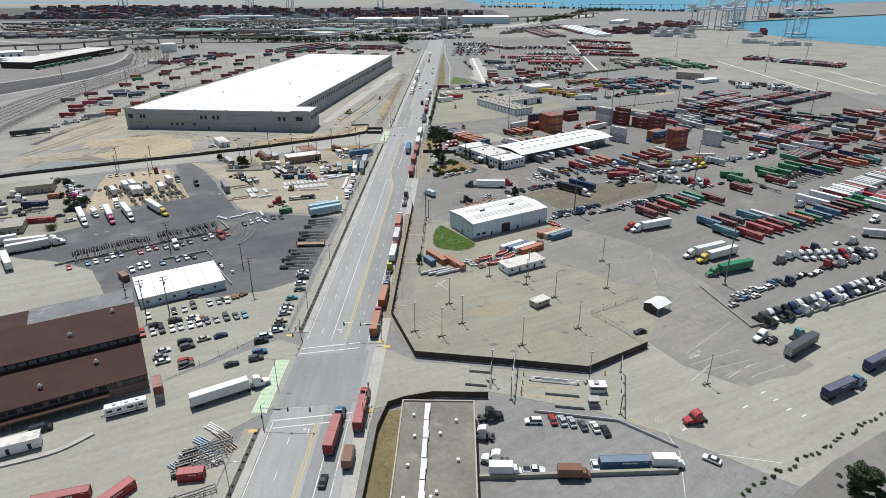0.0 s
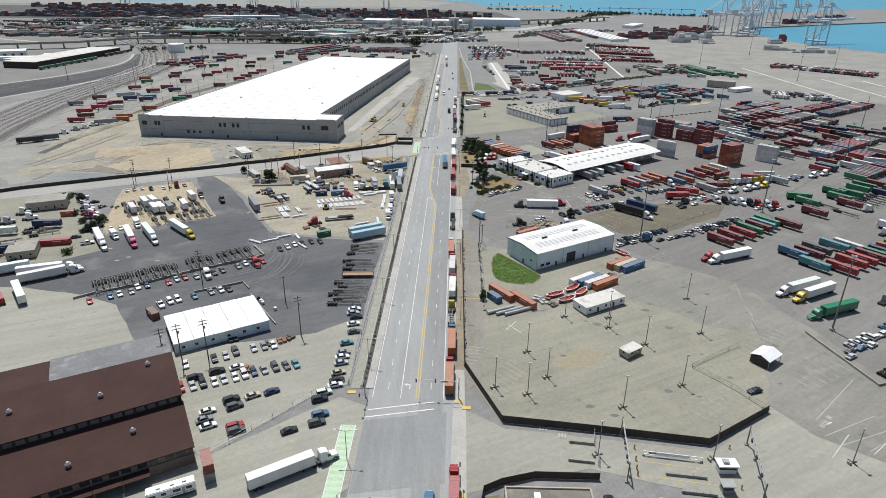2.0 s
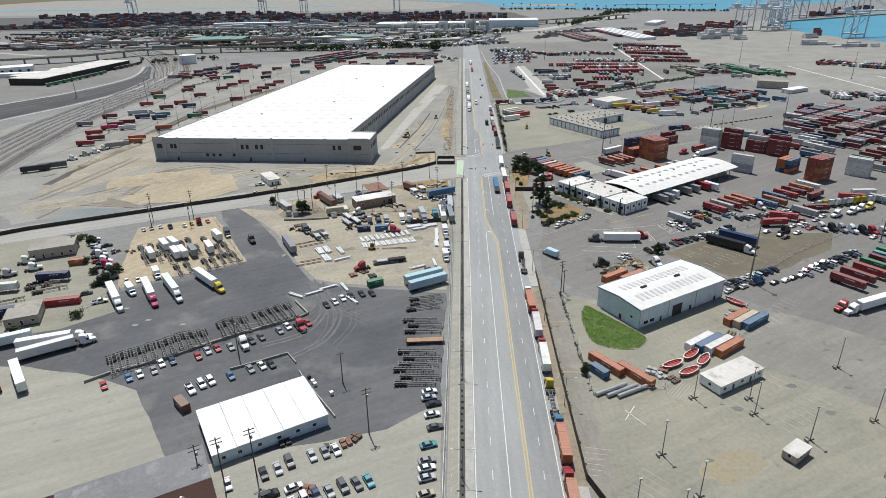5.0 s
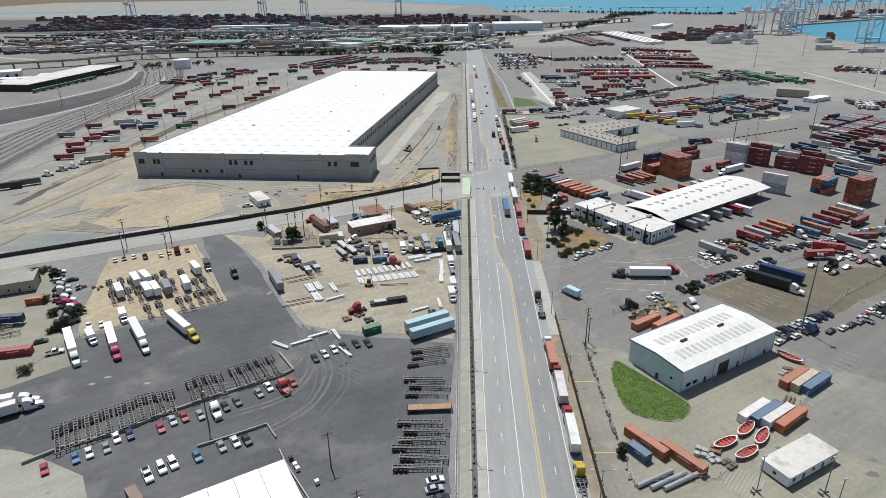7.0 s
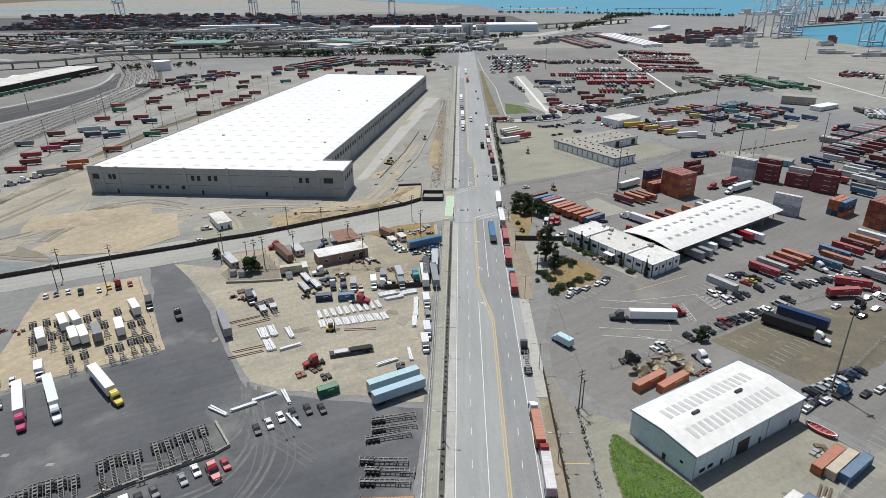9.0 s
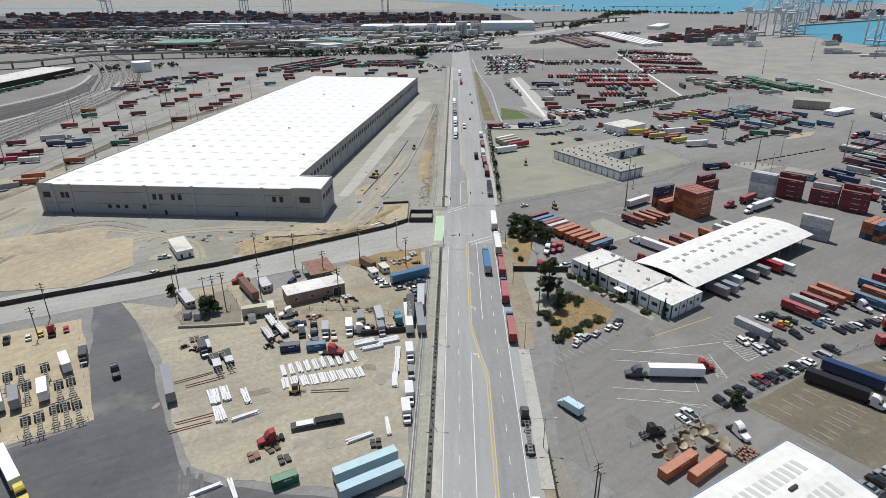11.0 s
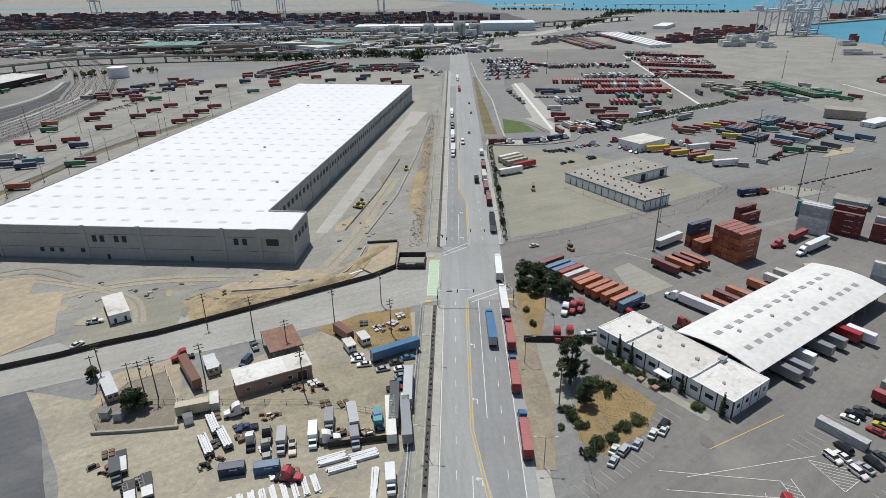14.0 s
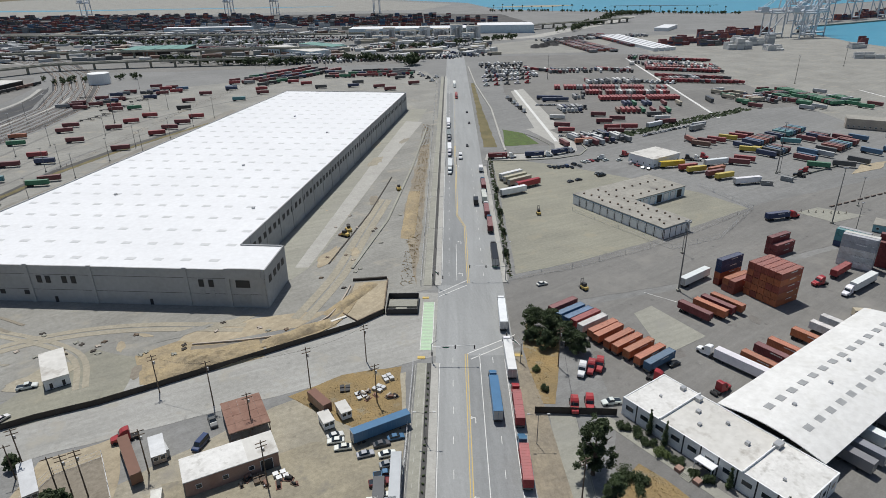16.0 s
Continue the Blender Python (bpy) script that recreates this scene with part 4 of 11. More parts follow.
for i in range(NDOCK):
    p = a.lerp(b, (i + 1.0) / (NDOCK + 1))
    part("dock_door", SHARED_DOCK if i else boxes((-0.1, 0.14, -1.4, 1.4, 1.2, 4.4)), "wall_white", wh, "white dock door" if i == 0 else "", at=pose(p.x, p.y, 0, 0, 0, side_turn))
    if i == 0:
        SHARED_DOCK = wh.children[-1].data
for i in range(22):
    p = a.lerp(b, (i + 0.5) / 22)
    o = part("pilaster", SHARED_PIL if i else boxes((-0.1, 0.25, -0.3, 0.3, 0, 15.2)), "wall_grey", wh, at=pose(p.x, p.y, 0, 0, 0, side_turn))
    if i == 0:
        SHARED_PIL = o.data
sky_bm = bmesh.new()
lo = [sky_bm.verts.new((sx * 1.15, sy * 1.9, 0.0)) for sx, sy in ((-1, -1), (1, -1), (1, 1), (-1, 1))]
hi = [sky_bm.verts.new((sx * 1.0, sy * 1.7, 0.1)) for sx, sy in ((-1, -1), (1, -1), (1, 1), (-1, 1))]
sky_bm.faces.new(hi)
for i in range(4):
    sky_bm.faces.new((lo[i], lo[(i + 1) % 4], hi[(i + 1) % 4], hi[i]))
M["skylight"] = surface("clouded_skylight", (0.60, 0.605, 0.60), (0.55, 0.55, 0.545), 0.4, big=0.5, fine=2.0)
sky_mesh = to_mesh("skylight", sky_bm, "skylight")
for j in range(25):
    v = (j + 0.6) / 25.4
    l, r = Vector(WH[0]).lerp(Vector(WH[5]), v), Vector((-92.5, 464.8)).lerp(Vector(WH[4]), v)
    for i in range(12):
        p = l.lerp(r, (i + 0.55) / 12)
        part("skylight", sky_mesh, None, wh, at=pose(p.x, p.y, 14.5, 0, 0, side_turn + 90))
for s, v in ((0.3, 0.2), (0.62, 0.33), (0.8, 0.55), (0.45, 0.7), (0.9, 0.12)):
    p = Vector(WH[0]).lerp(Vector(WH[5]), v).lerp(Vector((-90, 490)).lerp(Vector(WH[4]), v), s)
    part("roof_vent", boxes((-0.6, 0.6, -0.6, 0.6, 14.5, 15.3)), "galv", wh, at=pose(p.x, p.y, 0, 0, 0, side_turn))

# pale blue sheet-metal shed with a low gable roof
def gable_roof(parent, u0, u1, v0, v1, eave, ridge, mat, over=0.4, label="", t=0.18):
    bm = bmesh.new()
    m = (v0 + v1) / 2
    v0, v1 = v0 - over, v1 + over
    lathe_x(bm, [(v0, eave), (m, ridge), (v1, eave), (v1, eave + t), (m, ridge + t), (v0, eave + t)], u0 - over, u1 + over)
    return part("roof", bm, mat, parent, label)


shed = block("metal_shed", "pale blue sheet-metal shed with a white gable roof", "shed", 43.5, 256.6, 32)
U, V = 42.8, 19.8
rect_wall(shed, 0, U, 0, V, 7.4, "wall_blue")
for u in (0.15, U - 0.15):
    bm = bmesh.new()
    a = [bm.verts.new((u - 0.15, y, z)) for y, z in ((0, 7.4), (V, 7.4), (V / 2, 8.15))]
    b = [bm.verts.new((u + 0.15, y, z)) for y, z in ((0, 7.4), (V, 7.4), (V / 2, 8.15))]
    bm.faces.new(a[::-1]), bm.faces.new(b)
    for i in range(3):
        bm.faces.new((a[i], a[(i + 1) % 3], b[(i + 1) % 3], b[i]))
    part("gable", bm, "wall_blue", shed)
gable_roof(shed, 0, U, 0, V, 7.42, 8.2, "roof_cream", 0.3, "off-white sheet roof")
panel = None
for k in range(2):
    for i in range(15):
        u = 5.5 + i * 2.25
        v = 5.6 if k == 0 else 13.7
        z = 7.6 + 0.78 * (1 - abs(v - V / 2) / (V / 2)) + 0.06
        tilt = math.degrees(math.atan2(0.78, V / 2)) * (1 if k == 0 else -1)
        panel = part("roof_light", panel.data if panel else boxes((-0.62, 0.62, -1.9, 1.9, -0.03, 0.03)), "roof_light", shed, at=pose(u, v, z, tilt, 0, 0))
for u, v in ((12, 10.1), (29, 10.1)):
    part("ridge_vent", boxes((u - 1.3, u + 1.3, v - 0.35, v + 0.35, 8.3, 8.9)), "black", shed)
for u in (-0.42, U + 0.3):
    for v0, v1, e in ((-0.3, V / 2, 1), (V / 2, V + 0.3, -1)):
        bm = bmesh.new()
        lathe_x(bm, [(v0, 7.3 if e > 0 else 8.1), (v1, 8.1 if e > 0 else 7.3), (v1, 8.6 if e > 0 else 7.8), (v0, 7.8 if e > 0 else 8.6)], u, u + 0.12)
        part("verge_trim", bm, "trim_blue", shed, "dull blue metal trim")
part("gutter", boxes((-0.3, U + 0.3, V + 0.3, V + 0.5, 7.3, 7.75)), "trim_blue", shed, "dull blue metal trim")
for u in [k * 4.28 for k in range(1, 10)]:
    part("wall_rib", boxes((u - 0.05, u + 0.05, -0.05, -0.003, 0, 7.35)), "wall_blue", shed)
for v in [k * 3.96 for k in range(1, 5)]:
    part("wall_rib", boxes((-0.05, -0.003, v - 0.05, v + 0.05, 0, 7.35)), "wall_blue", shed)
part("plinth", boxes((0.1, U - 0.1, -0.04, -0.002, 0, 0.5)), "roof_panel", shed)
opening(shed, "roller_door", 18.5, 0, 0, 4.6, 5.0, "-y", "wall_white", "black")
for u in (3.2, 6.2):
    opening(shed, "window", u, 0, 1.2, 2.6, 2.2, "-y")
for u, w in ((10.5, 1.2), (25.5, 1.2), (38.5, 1.3)):
    opening(shed, "door", u, 0, 0, 2.2, w, "-y", "wall_white", "black")
opening(shed, "door", 0, 8.5, 0, 2.2, 1.3, "-x", "wall_white", "black")
opening(shed, "window", 0, 3.5, 2.8, 3.8, 1.2, "-x")
for u in (0.1, 14.0, 28.0, U - 0.1):
    part("downpipe", boxes((u - 0.07, u + 0.07, -0.14, -0.01, 0, 7.3)), "galv", shed)

# white office wing with a dock hall behind it
office = block("office_building", "low white office building with dark corner trim", "office building", 64.6, 365.7, 36)
rect_wall(office, 0, 17.4, 0, 47, 5.6, "wall_white")
for v0, v1, mat in ((0.3, 13.0, "roof_stained"), (13.0, 35.5, "roof_dirty"), (35.5, 46.7, "roof_stained")):
    part("roof", boxes((0.3, 17.1, v0, v1, 5.2, 5.45)), mat, office)
for r in ((0, 17.4, 12.9, 13.15), (0, 17.4, 35.4, 35.65)):
    part("parapet", boxes((*r, 5.4, 6.1)), "wall_white", office)
for k in range(10):
    v = 2.2 + k * 4.7
    part("corner_trim", boxes((-0.05, 0.02, v - 2.35, v - 2.0, 0, 5.6)), "black", office)
    opening(office, "window", 0, v, 2.4, 3.9, 2.6, "-x")
for k in range(4):
    u = 2.6 + k * 4.2
    opening(office, "window", u, 0, 2.4, 4.0, 1.6, "-y")
    part("corner_trim", boxes((u - 2.4, u - 2.1, -0.05, 0.02, 0, 5.6)), "black", office)
opening(office, "door", -0.0, 21.0, 0.0, 3.0, 3.4, "-x", "wall_white", "glass")
part("entrance_canopy", boxes((-2.6, -0.05, 18.6, 23.4, 3.0, 3.3)), "wall_white", office)
for v in (18.8, 23.2):
    part("canopy_post", boxes((-2.5, -2.3, v - 0.1, v + 0.1, 0, 3.0)), "wall_white", office)
for u, v, a, b, h in ((13.5, 12, 2.4, 1.6, 1.2), (9, 17, 1.0, 1.0, 0.8), (12, 24, 0.8, 0.8, 0.7), (6, 28, 1.0, 0.8, 0.6), (14, 33.5, 1.6, 1.6, 1.1), (15, 39, 1.4, 1.2, 0.9), (8, 41, 0.6, 0.6, 0.5), (5, 6, 0.6, 0.6, 0.6), (10, 31, 1.2, 1.0, 0.7)):
    part("roof_unit", boxes((u, u + a, v, v + b, 5.45, 5.45 + h)), "galv", office)
part("planter", boxes((-6.4, -4.6, 19.2, 20.8, 0, 1.0)), "brick", office, "brick planter by the entrance steps")
part("planter", boxes((-6.4, -4.6, 24.2, 25.8, 0, 1.0)), "brick", office, "brick planter by the entrance steps")
for i in range(4):
    part("step", boxes((-6.0 - i * 0.35, -2.6, 21.2, 23.8, 0, 0.72 - i * 0.18)), "concrete", office)

dock = block("dock_hall", "long white dock hall with a wide roof over its bays", "warehouse", 64.6, 365.7, 36)
part("wall", boxes((17.5, 17.9, 9, 29.5, -0.2, 5.4)), "wall_white", dock)
part("wall", boxes((100.5, 100.9, 9, 29.5, -0.2, 5.4)), "wall_white", dock)
part("wall", boxes((17.9, 100.5, 29.2, 29.5, -0.2, 5.4)), "wall_white", dock)
part("wall", boxes((17.9, 100.5, 9, 9.3, -0.2, 5.4)), "wall_beige", dock)
bm = bmesh.new()
prof = []
for i in range(13):
    s = i / 12
    prof.append((3.2 + 27.4 * s, 5.4 + 2.3 * math.sin(math.pi * (0.08 + 0.84 * s)) - 0.5))
lathe_x(bm, prof + [(y, z + 0.25) for y, z in prof[::-1]], 17.5, 102.0)
part("roof", bm, "roof_cream", dock, "off-white arched roof")
panel = None
for k, v in enumerate((9.5, 12.8, 21.0, 24.2)):
    for i in range(13):
        u = 25.0 + i * 5.6 + (2.6 if k % 2 else 0)
        s = (v - 3.2) / 27.4
        z = 5.4 + 2.3 * math.sin(math.pi * (0.08 + 0.84 * s)) - 0.22
        slope = math.degrees(math.atan(2.3 * math.pi * 0.84 / 27.4 * math.cos(math.pi * (0.08 + 0.84 * s))))
        if k in (0, 2):
            panel = part("skylight", panel.data if panel else boxes((-1.3, 1.3, -0.95, 0.95, -0.02, 0.10)), "roof_panel", dock, at=pose(u, v + (1.6 if k == 0 else 0), z + (0.12 if k == 0 else 0), slope, 0, 0))
for i in range(9):
    u = 22 + i * 9.2
    part("post", boxes((u - 0.15, u + 0.15, 4.2, 4.5, 0, 5.4)), "galv", dock)
    opening(dock, "dock_door", u + 4.0, 9.0, 1.2, 4.2, 3.0, "-y", "black", "wall_white")
for u, v in ((30, 17), (47, 16), (62, 18), (78, 16)):
    part("roof_vent", boxes((u, u + 0.9, v, v + 0.9, 7.1, 8.0)), "galv", dock)

# L-shaped block with white bay panels
ell = block("bay_building", "grey-roofed L-shaped building with white roller bays", "building", 85.4, 522.6, 33)
part("wall", boxes((0, 18.4, 0, 57.5, -0.2, 5.2)), "wall_white", ell, "white and pale blue wall panels")
part("wall", boxes((18.4, 57, 33.2, 57.5, -0.2, 5.2)), "wall_blue", ell, "white and pale blue wall panels")
part("roof", boxes((-0.2, 18.5, -0.2, 57.7, 5.2, 5.6)), "roof_grey", ell)
part("roof", boxes((18.5, 57.2, 33.0, 57.7, 5.2, 5.6)), "roof_grey", ell)
for k in range(12):
    v = 2.6 + k * 4.75
    opening(ell, "roller_bay", 0, v, 0.3, 4.2, 3.4, "-x", "roof_panel", "wall_white")
    part("bay_trim", boxes((-0.12, 0.02, v - 2.5, v - 2.2, 0, 5.2)), "black", ell)
for k in range(5):
    u = 2.2 + k * 3.9
    part("bay_trim", boxes((u - 1.75, u - 1.5, -0.12, 0.02, 0, 5.2)), "black", ell)
part("fascia", boxes((-0.14, 0.02, -0.1, 57.6, 4.7, 5.15)), "trim_blue", ell, "dark blue band under the roof edge")
part("fascia", boxes((0.02, 18.5, -0.14, 0.02, 4.7, 5.15)), "trim_blue", ell, "dark blue band under the roof edge")
for k in range(7):
    opening(ell, "roller_bay", 21.5 + k * 5.2, 33.2, 0.3, 4.4, 3.6, "-y", "black", "wall_white" if k % 3 else "black")
for k in range(26):
    u, v = (3.5 + (k % 2) * 9 + (k % 3), 3 + (k // 2) * 4.2)
    part("roof_vent", boxes((u, u + 0.8, v, v + 0.6, 5.6, 6.3)), "wood", ell)
for k in range(12):
    u, v = 21 + (k % 6) * 6, 37 + (k // 6) * 11
    part("roof_vent", boxes((u, u + 0.8, v, v + 0.6, 5.6, 6.3)), "wood", ell)

# white hall, mobile offices, huts
hall = block("white_hall", "long low white portable hall with small windows", "building", -77.3, 191.5, 32)
rect_wall(hall, 0, 29.8, 0, 19.6, 3.6, "wall_blue")
for k in range(5):
    part("roof", boxes((k * 5.96 + 0.04 - (0.3 if k == 0 else 0), (k + 1) * 5.96 - 0.04 + (0.3 if k == 4 else 0), -0.4, 20.0, 3.6, 3.85 + 0.05 * (k % 2))), "roof_white", hall)
for u in (2.5, 6.5, 11.5, 16.5, 21.5, 26.0):
    opening(hall, "window", u, 0, 1.3, 2.4, 1.2, "-y")
for v in (4, 13):
    opening(hall, "door", 0, v, 0, 2.1, 1.1, "-x", "wall_white", "black")


def portable(x, y, deg, lu, lv, h, label, roof="roof_dirty", wall="wall_white", doors=2):
    b = block("portable_office", label, "portable office", x, y, deg, "portable offices")
    rect_wall(b, 0, lu, 0, lv, h, wall, 0.15, 0.35)
    part("roof", boxes((-0.2, lu + 0.2, -0.2, lv + 0.2, h, h + 0.2)), roof, b)
    part("skirt", boxes((0.2, lu - 0.2, 0.2, lv - 0.2, 0, 0.35)), "black", b)
    n = max(2, int(lu / 3.2))
    for i in range(n):
        u = (i + 0.5) * lu / n
        if i in (1, n - 2) and doors:
            opening(b, "door", u, 0, 0.4, 2.4, 1.0, "-y", "wall_white", "black")
        else:
            opening(b, "window", u, 0, 1.4, 2.5, 1.2, "-y")
    for i in range(max(1, int(lv / 4))):
        opening(b, "window", 0, (i + 0.5) * lv / max(1, int(lv / 4)), 1.4, 2.4, 1.1, "-x")
    return b


portable(57.0, 220.6, 30, 18.4, 7.2, 3.1, "long white portable office with dark windows and doors")
portable(65.0, 193.4, 36, 6.6, 3.6, 2.4, "small beige site hut with a flat roof", wall="wall_beige", doors=0)
portable(-127.4, 414.7, 35, 6.5, 16.9, 3.6, "white portable site office standing on bare ground")
portable(-106.4, 372.2, 38, 3.0, 12.6, 2.8, "narrow grey shed with a ribbed roof", "galv", "wall_beige", 0)
portable(-82.4, 384.6, 30, 3.2, 8.0, 2.8, "narrow grey shed with a pale roof", "galv", "wall_beige", 0)
portable(-38.5, 401.0, 30, 2.8, 5.0, 2.6, "small white hut among the yard clutter", doors=0)
portable(-42.5, 397.0, 30, 2.8, 5.0, 2.6, "small pale hut among the yard clutter", doors=0)
portable(-203, 312.5, 24, 17.5, 11.5, 4.6, "long beige building with a weathered roof", "roof_grey", "wall_beige")
portable(-175, 256, 24, 10.5, 12, 3.6, "beige workshop with a weathered roof", "roof_grey", "wall_beige")
portable(113.5, 631.6, 35, 25.4, 18.6, 5.6, "pale shed with a broad cream roof", "roof_dirty", "wall_white", 0)
portable(286, 730, -28, 28, 15, 7.2, "windowless beige block with a flat roof", "roof_grey", "wall_beige", 0)
portable(303, 693, 32, 28, 10, 3.5, "low white-roofed sheds in the far yard", "roof_white", "wall_white")

brick = block("brick_building", "dull red building with a bright worn roof", "building", -70.3, 374.6, 28)
rect_wall(brick, 0, 21.6, 0, 8.3, 4.4, "brick")
part("roof", boxes((-0.2, 14.5, -0.2, 8.5, 4.4, 4.65)), "roof_stained", brick)
part("roof", boxes((14.5, 21.8, -0.2, 8.5, 4.4, 4.6)), "roof_dirty", brick, "stained roof end")
for u in (3, 9, 15):
    opening(brick, "window", u, 0, 1.6, 2.9, 1.4, "-y")
opening(brick, "roller_door", 18.6, 0, 0, 3.4, 3.0, "-y", "wall_white", "black")

can = block("yard_canopy", "open canopy with a rusty ribbed roof", "canopy", -65.3, 391.0, 28)
for i in range(5):
    for j in range(4):
        part("roof_sheet", boxes((i * 2.1 + 0.02, i * 2.1 + 2.08, j * 3.45 + 0.03, j * 3.45 + 3.42, 4.35 + 0.02 * ((i + j) % 2), 4.45 + 0.02 * ((i + j) % 2))), "rust", can)
for j in range(5):
    part("rafter", boxes((0, 10.5, j * 3.45 - 0.08, j * 3.45 + 0.08, 4.1, 4.34)), "wood", can)
for u in (0.2, 5.2, 10.2):
    for v in (0.2, 13.6):
        part("post", boxes((u - 0.1, u + 0.1, v - 0.1, v + 0.1, 0, 4.1)), "wood", can)

# brown-roofed industrial hall with a raised clerestory
M["wall_old"] = surface("sooty_plaster", (0.21, 0.165, 0.135), (0.155, 0.12, 0.10), 0.9, big=0.15, fine=1.2, stain=(0.28, 0.24, 0.21), dirt=0.8)
hallb = block("brown_hall", "old brown-roofed industrial hall with a raised clerestory", "industrial building", -53.0, 145.0, 30)
UL = 95
part("wall", boxes((-UL, 0, 0, 0.4, -0.2, 5.2)), "wall_old", hallb)
part("wall", boxes((-0.4, 0, 0.4, 36, -0.2, 5.2)), "wall_old", hallb)
bm = bmesh.new()
lathe_x(bm, [(-0.6, 5.0), (16.5, 7.0), (16.5, 7.3), (-0.6, 5.3)], -UL, 0.5)
part("roof", bm, "roof_brown", hallb, "dark brown lower roof")
part("clerestory", boxes((-UL, 0.2, 16.5, 17.0, 7.0, 9.4)), "screen", hallb)
bm = bmesh.new()
lathe_x(bm, [(15.9, 9.3), (37.0, 10.2), (37.0, 10.5), (15.9, 9.6)], -UL, 0.6)
part("roof", bm, "roof_brown", hallb, "dark brown upper roof")
bm = bmesh.new()
lathe_x(bm, [(37.0, 9.7), (50.0, 9.4), (50.0, 9.7), (37.0, 10.0)], -30, 0.6)
part("roof", bm, "roof_sheet", hallb, "grey sheet-metal roof section")
bm = bmesh.new()
lathe_x(bm, [(37.0, 9.9), (50.0, 9.0), (50.0, 9.3), (37.0, 10.2)], -UL, -30.05)
part("roof", bm, "roof_brown", hallb, "dark brown upper roof")
part("wall", boxes((-0.4, 0, 36, 50, -0.2, 9.3)), "wall_old", hallb)
part("wall", boxes((-UL, -0.4, 49.6, 50, -0.2, 9.0)), "wall_old", hallb)
part("gable", boxes((-0.4, 0, 16.5, 36, 5.2, 9.2)), "roof_brown", hallb)
pane_mesh = None
for i in range(34):
    u = -1.8 - i * 2.6
    pane_mesh = part("clerestory_window", pane_mesh.data if pane_mesh else boxes((-0.95, 0.95, -0.12, 0.02, 7.7, 9.0)), "roof_sheet", hallb, at=pose(u, 16.5, 0))
for i in range(15):
    u = -4.0 - i * 6.0
    for e in (-1.25, 1.25):
        opening(hallb, "window", u + e, 0, 3.3, 4.7, 2.3, "-y", "wall_old", "glass")
for i in range(14):
    u = -13.0 - i * 6.0
    part("lean_to_roof", boxes((u - 2.95, u + 2.95, -3.0, -0.02, 2.55 + 0.03 * (i % 2), 2.72 + 0.03 * (i % 2))), "roof_brown", hallb)
    part("lean_to_post", boxes((u - 2.9, u - 2.7, -2.9, -2.7, -0.1, 2.55)), "wood", hallb)
part("ledge", boxes((-UL, 0.3, -0.3, -0.02, 2.95, 3.1)), "wall_old", hallb)
for v in (6, 12, 20, 26, 32):
    opening(hallb, "window", 0, v, 2.6, 4.2, 3.2, "+x", "wall_old", "glass")
for u, v, z in ((-18, 24, 9.9), (-38, 27, 10.0), (-12, 10, 6.5), (-26, 5, 6.0), (-52, 22, 9.8), (-6, 33, 10.2)):
    bm = bmesh.new()
    cyl(bm, (u, v, z - 0.3), (u, v, z + 1.0), 0.35, 10)
    cyl(bm, (u, v, z + 0.9), (u, v, z + 1.5), 0.7, 10, 0.25)
    part("roof_vent", bm, "galv", hallb)

portable(-77.4, 115.6, 27, 9.4, 3.4, 3.2, "white office trailer with a dark window beside the brown hall")


def motorhome(x, y, deg):
    """A long white travel trailer with a dark window band, awning rail and roof units."""
    r = thing("travel_trailer", "long white travel trailer with dark windows", "trailer", pose(x, y, 0.05, 0, 0, deg))
    bm = boxes((-5.2, 5.2, -1.25, 1.25, 0.55, 3.2))
    soften(bm, 0.16, 2)
    part("body", bm, "wall_white", r)
    for u, w in ((-4.0, 1.4), (-1.6, 1.0), (1.2, 1.6), (3.8, 1.2)):
        part("window", boxes((u - w / 2, u + w / 2, -1.275, -1.235, 1.75, 2.5)), "glass", r)
    part("door", boxes((2.35, 2.95, -1.275, -1.235, 0.7, 2.55)), "roof_panel", r)
    part("stripe", boxes((-5.0, 5.0, -1.272, -1.236, 1.1, 1.3)), "roof_panel", r, "grey stripe")
    for u in (-2.6, 0.4, 3.0):
        part("roof_unit", boxes((u - 0.45, u + 0.45, -0.4, 0.4, 3.2, 3.5)), "galv", r)
    part("skirt", boxes((-4.8, 4.8, -1.1, 1.1, 0.35, 0.56)), "black", r)
    for u in (-0.9, 0.2):
        bm = bmesh.new()
        cyl(bm, (u, -1.2, 0.38), (u, 1.2, 0.38), 0.38, 12)
        part("axle", bm, "rubber", r)
    part("hitch", boxes((-6.4, -5.1, -0.12, 0.12, 0.45, 0.6)), "black", r)


motorhome(-54.2, 134.4, 27)

# flat grey roof in the foreground
nr = block("flat_roof_building", "flat-roofed grey building with a metal duct along its roof", "building", 22.0, 40.0, 0)
rect_wall(nr, 0, 19.4, 0, 94.4, 5.4, "wall_beige", 0.35)
part("roof", boxes((0.35, 19.05, 0.35, 94.05, 4.7, 5.0)), "roof_felt", nr, "weathered grey felt roof")
for i in range(14):
    v = 92 - i * 3.4
    o = part("duct", boxes((6.3, 7.5 if i % 3 else 7.7, v - 3.0, v + 0.25, 5.15, 5.9 + 0.15 * (i % 2))), "galv" if i > 2 else "wall_white", nr)
for u, v in ((3.5, 88), (3.2, 70), (3.0, 60), (4.2, 80), (10.5, 81), (14.5, 86), (9.0, 60.5), (10.2, 62), (15, 72)):
    bm = bmesh.new()
    cyl(bm, (u, v, 5.0), (u, v, 5.6), 0.25, 10)
    cyl(bm, (u, v, 5.6), (u, v, 5.8), 0.42, 10)
    part("roof_vent", bm, "wall_white", nr)

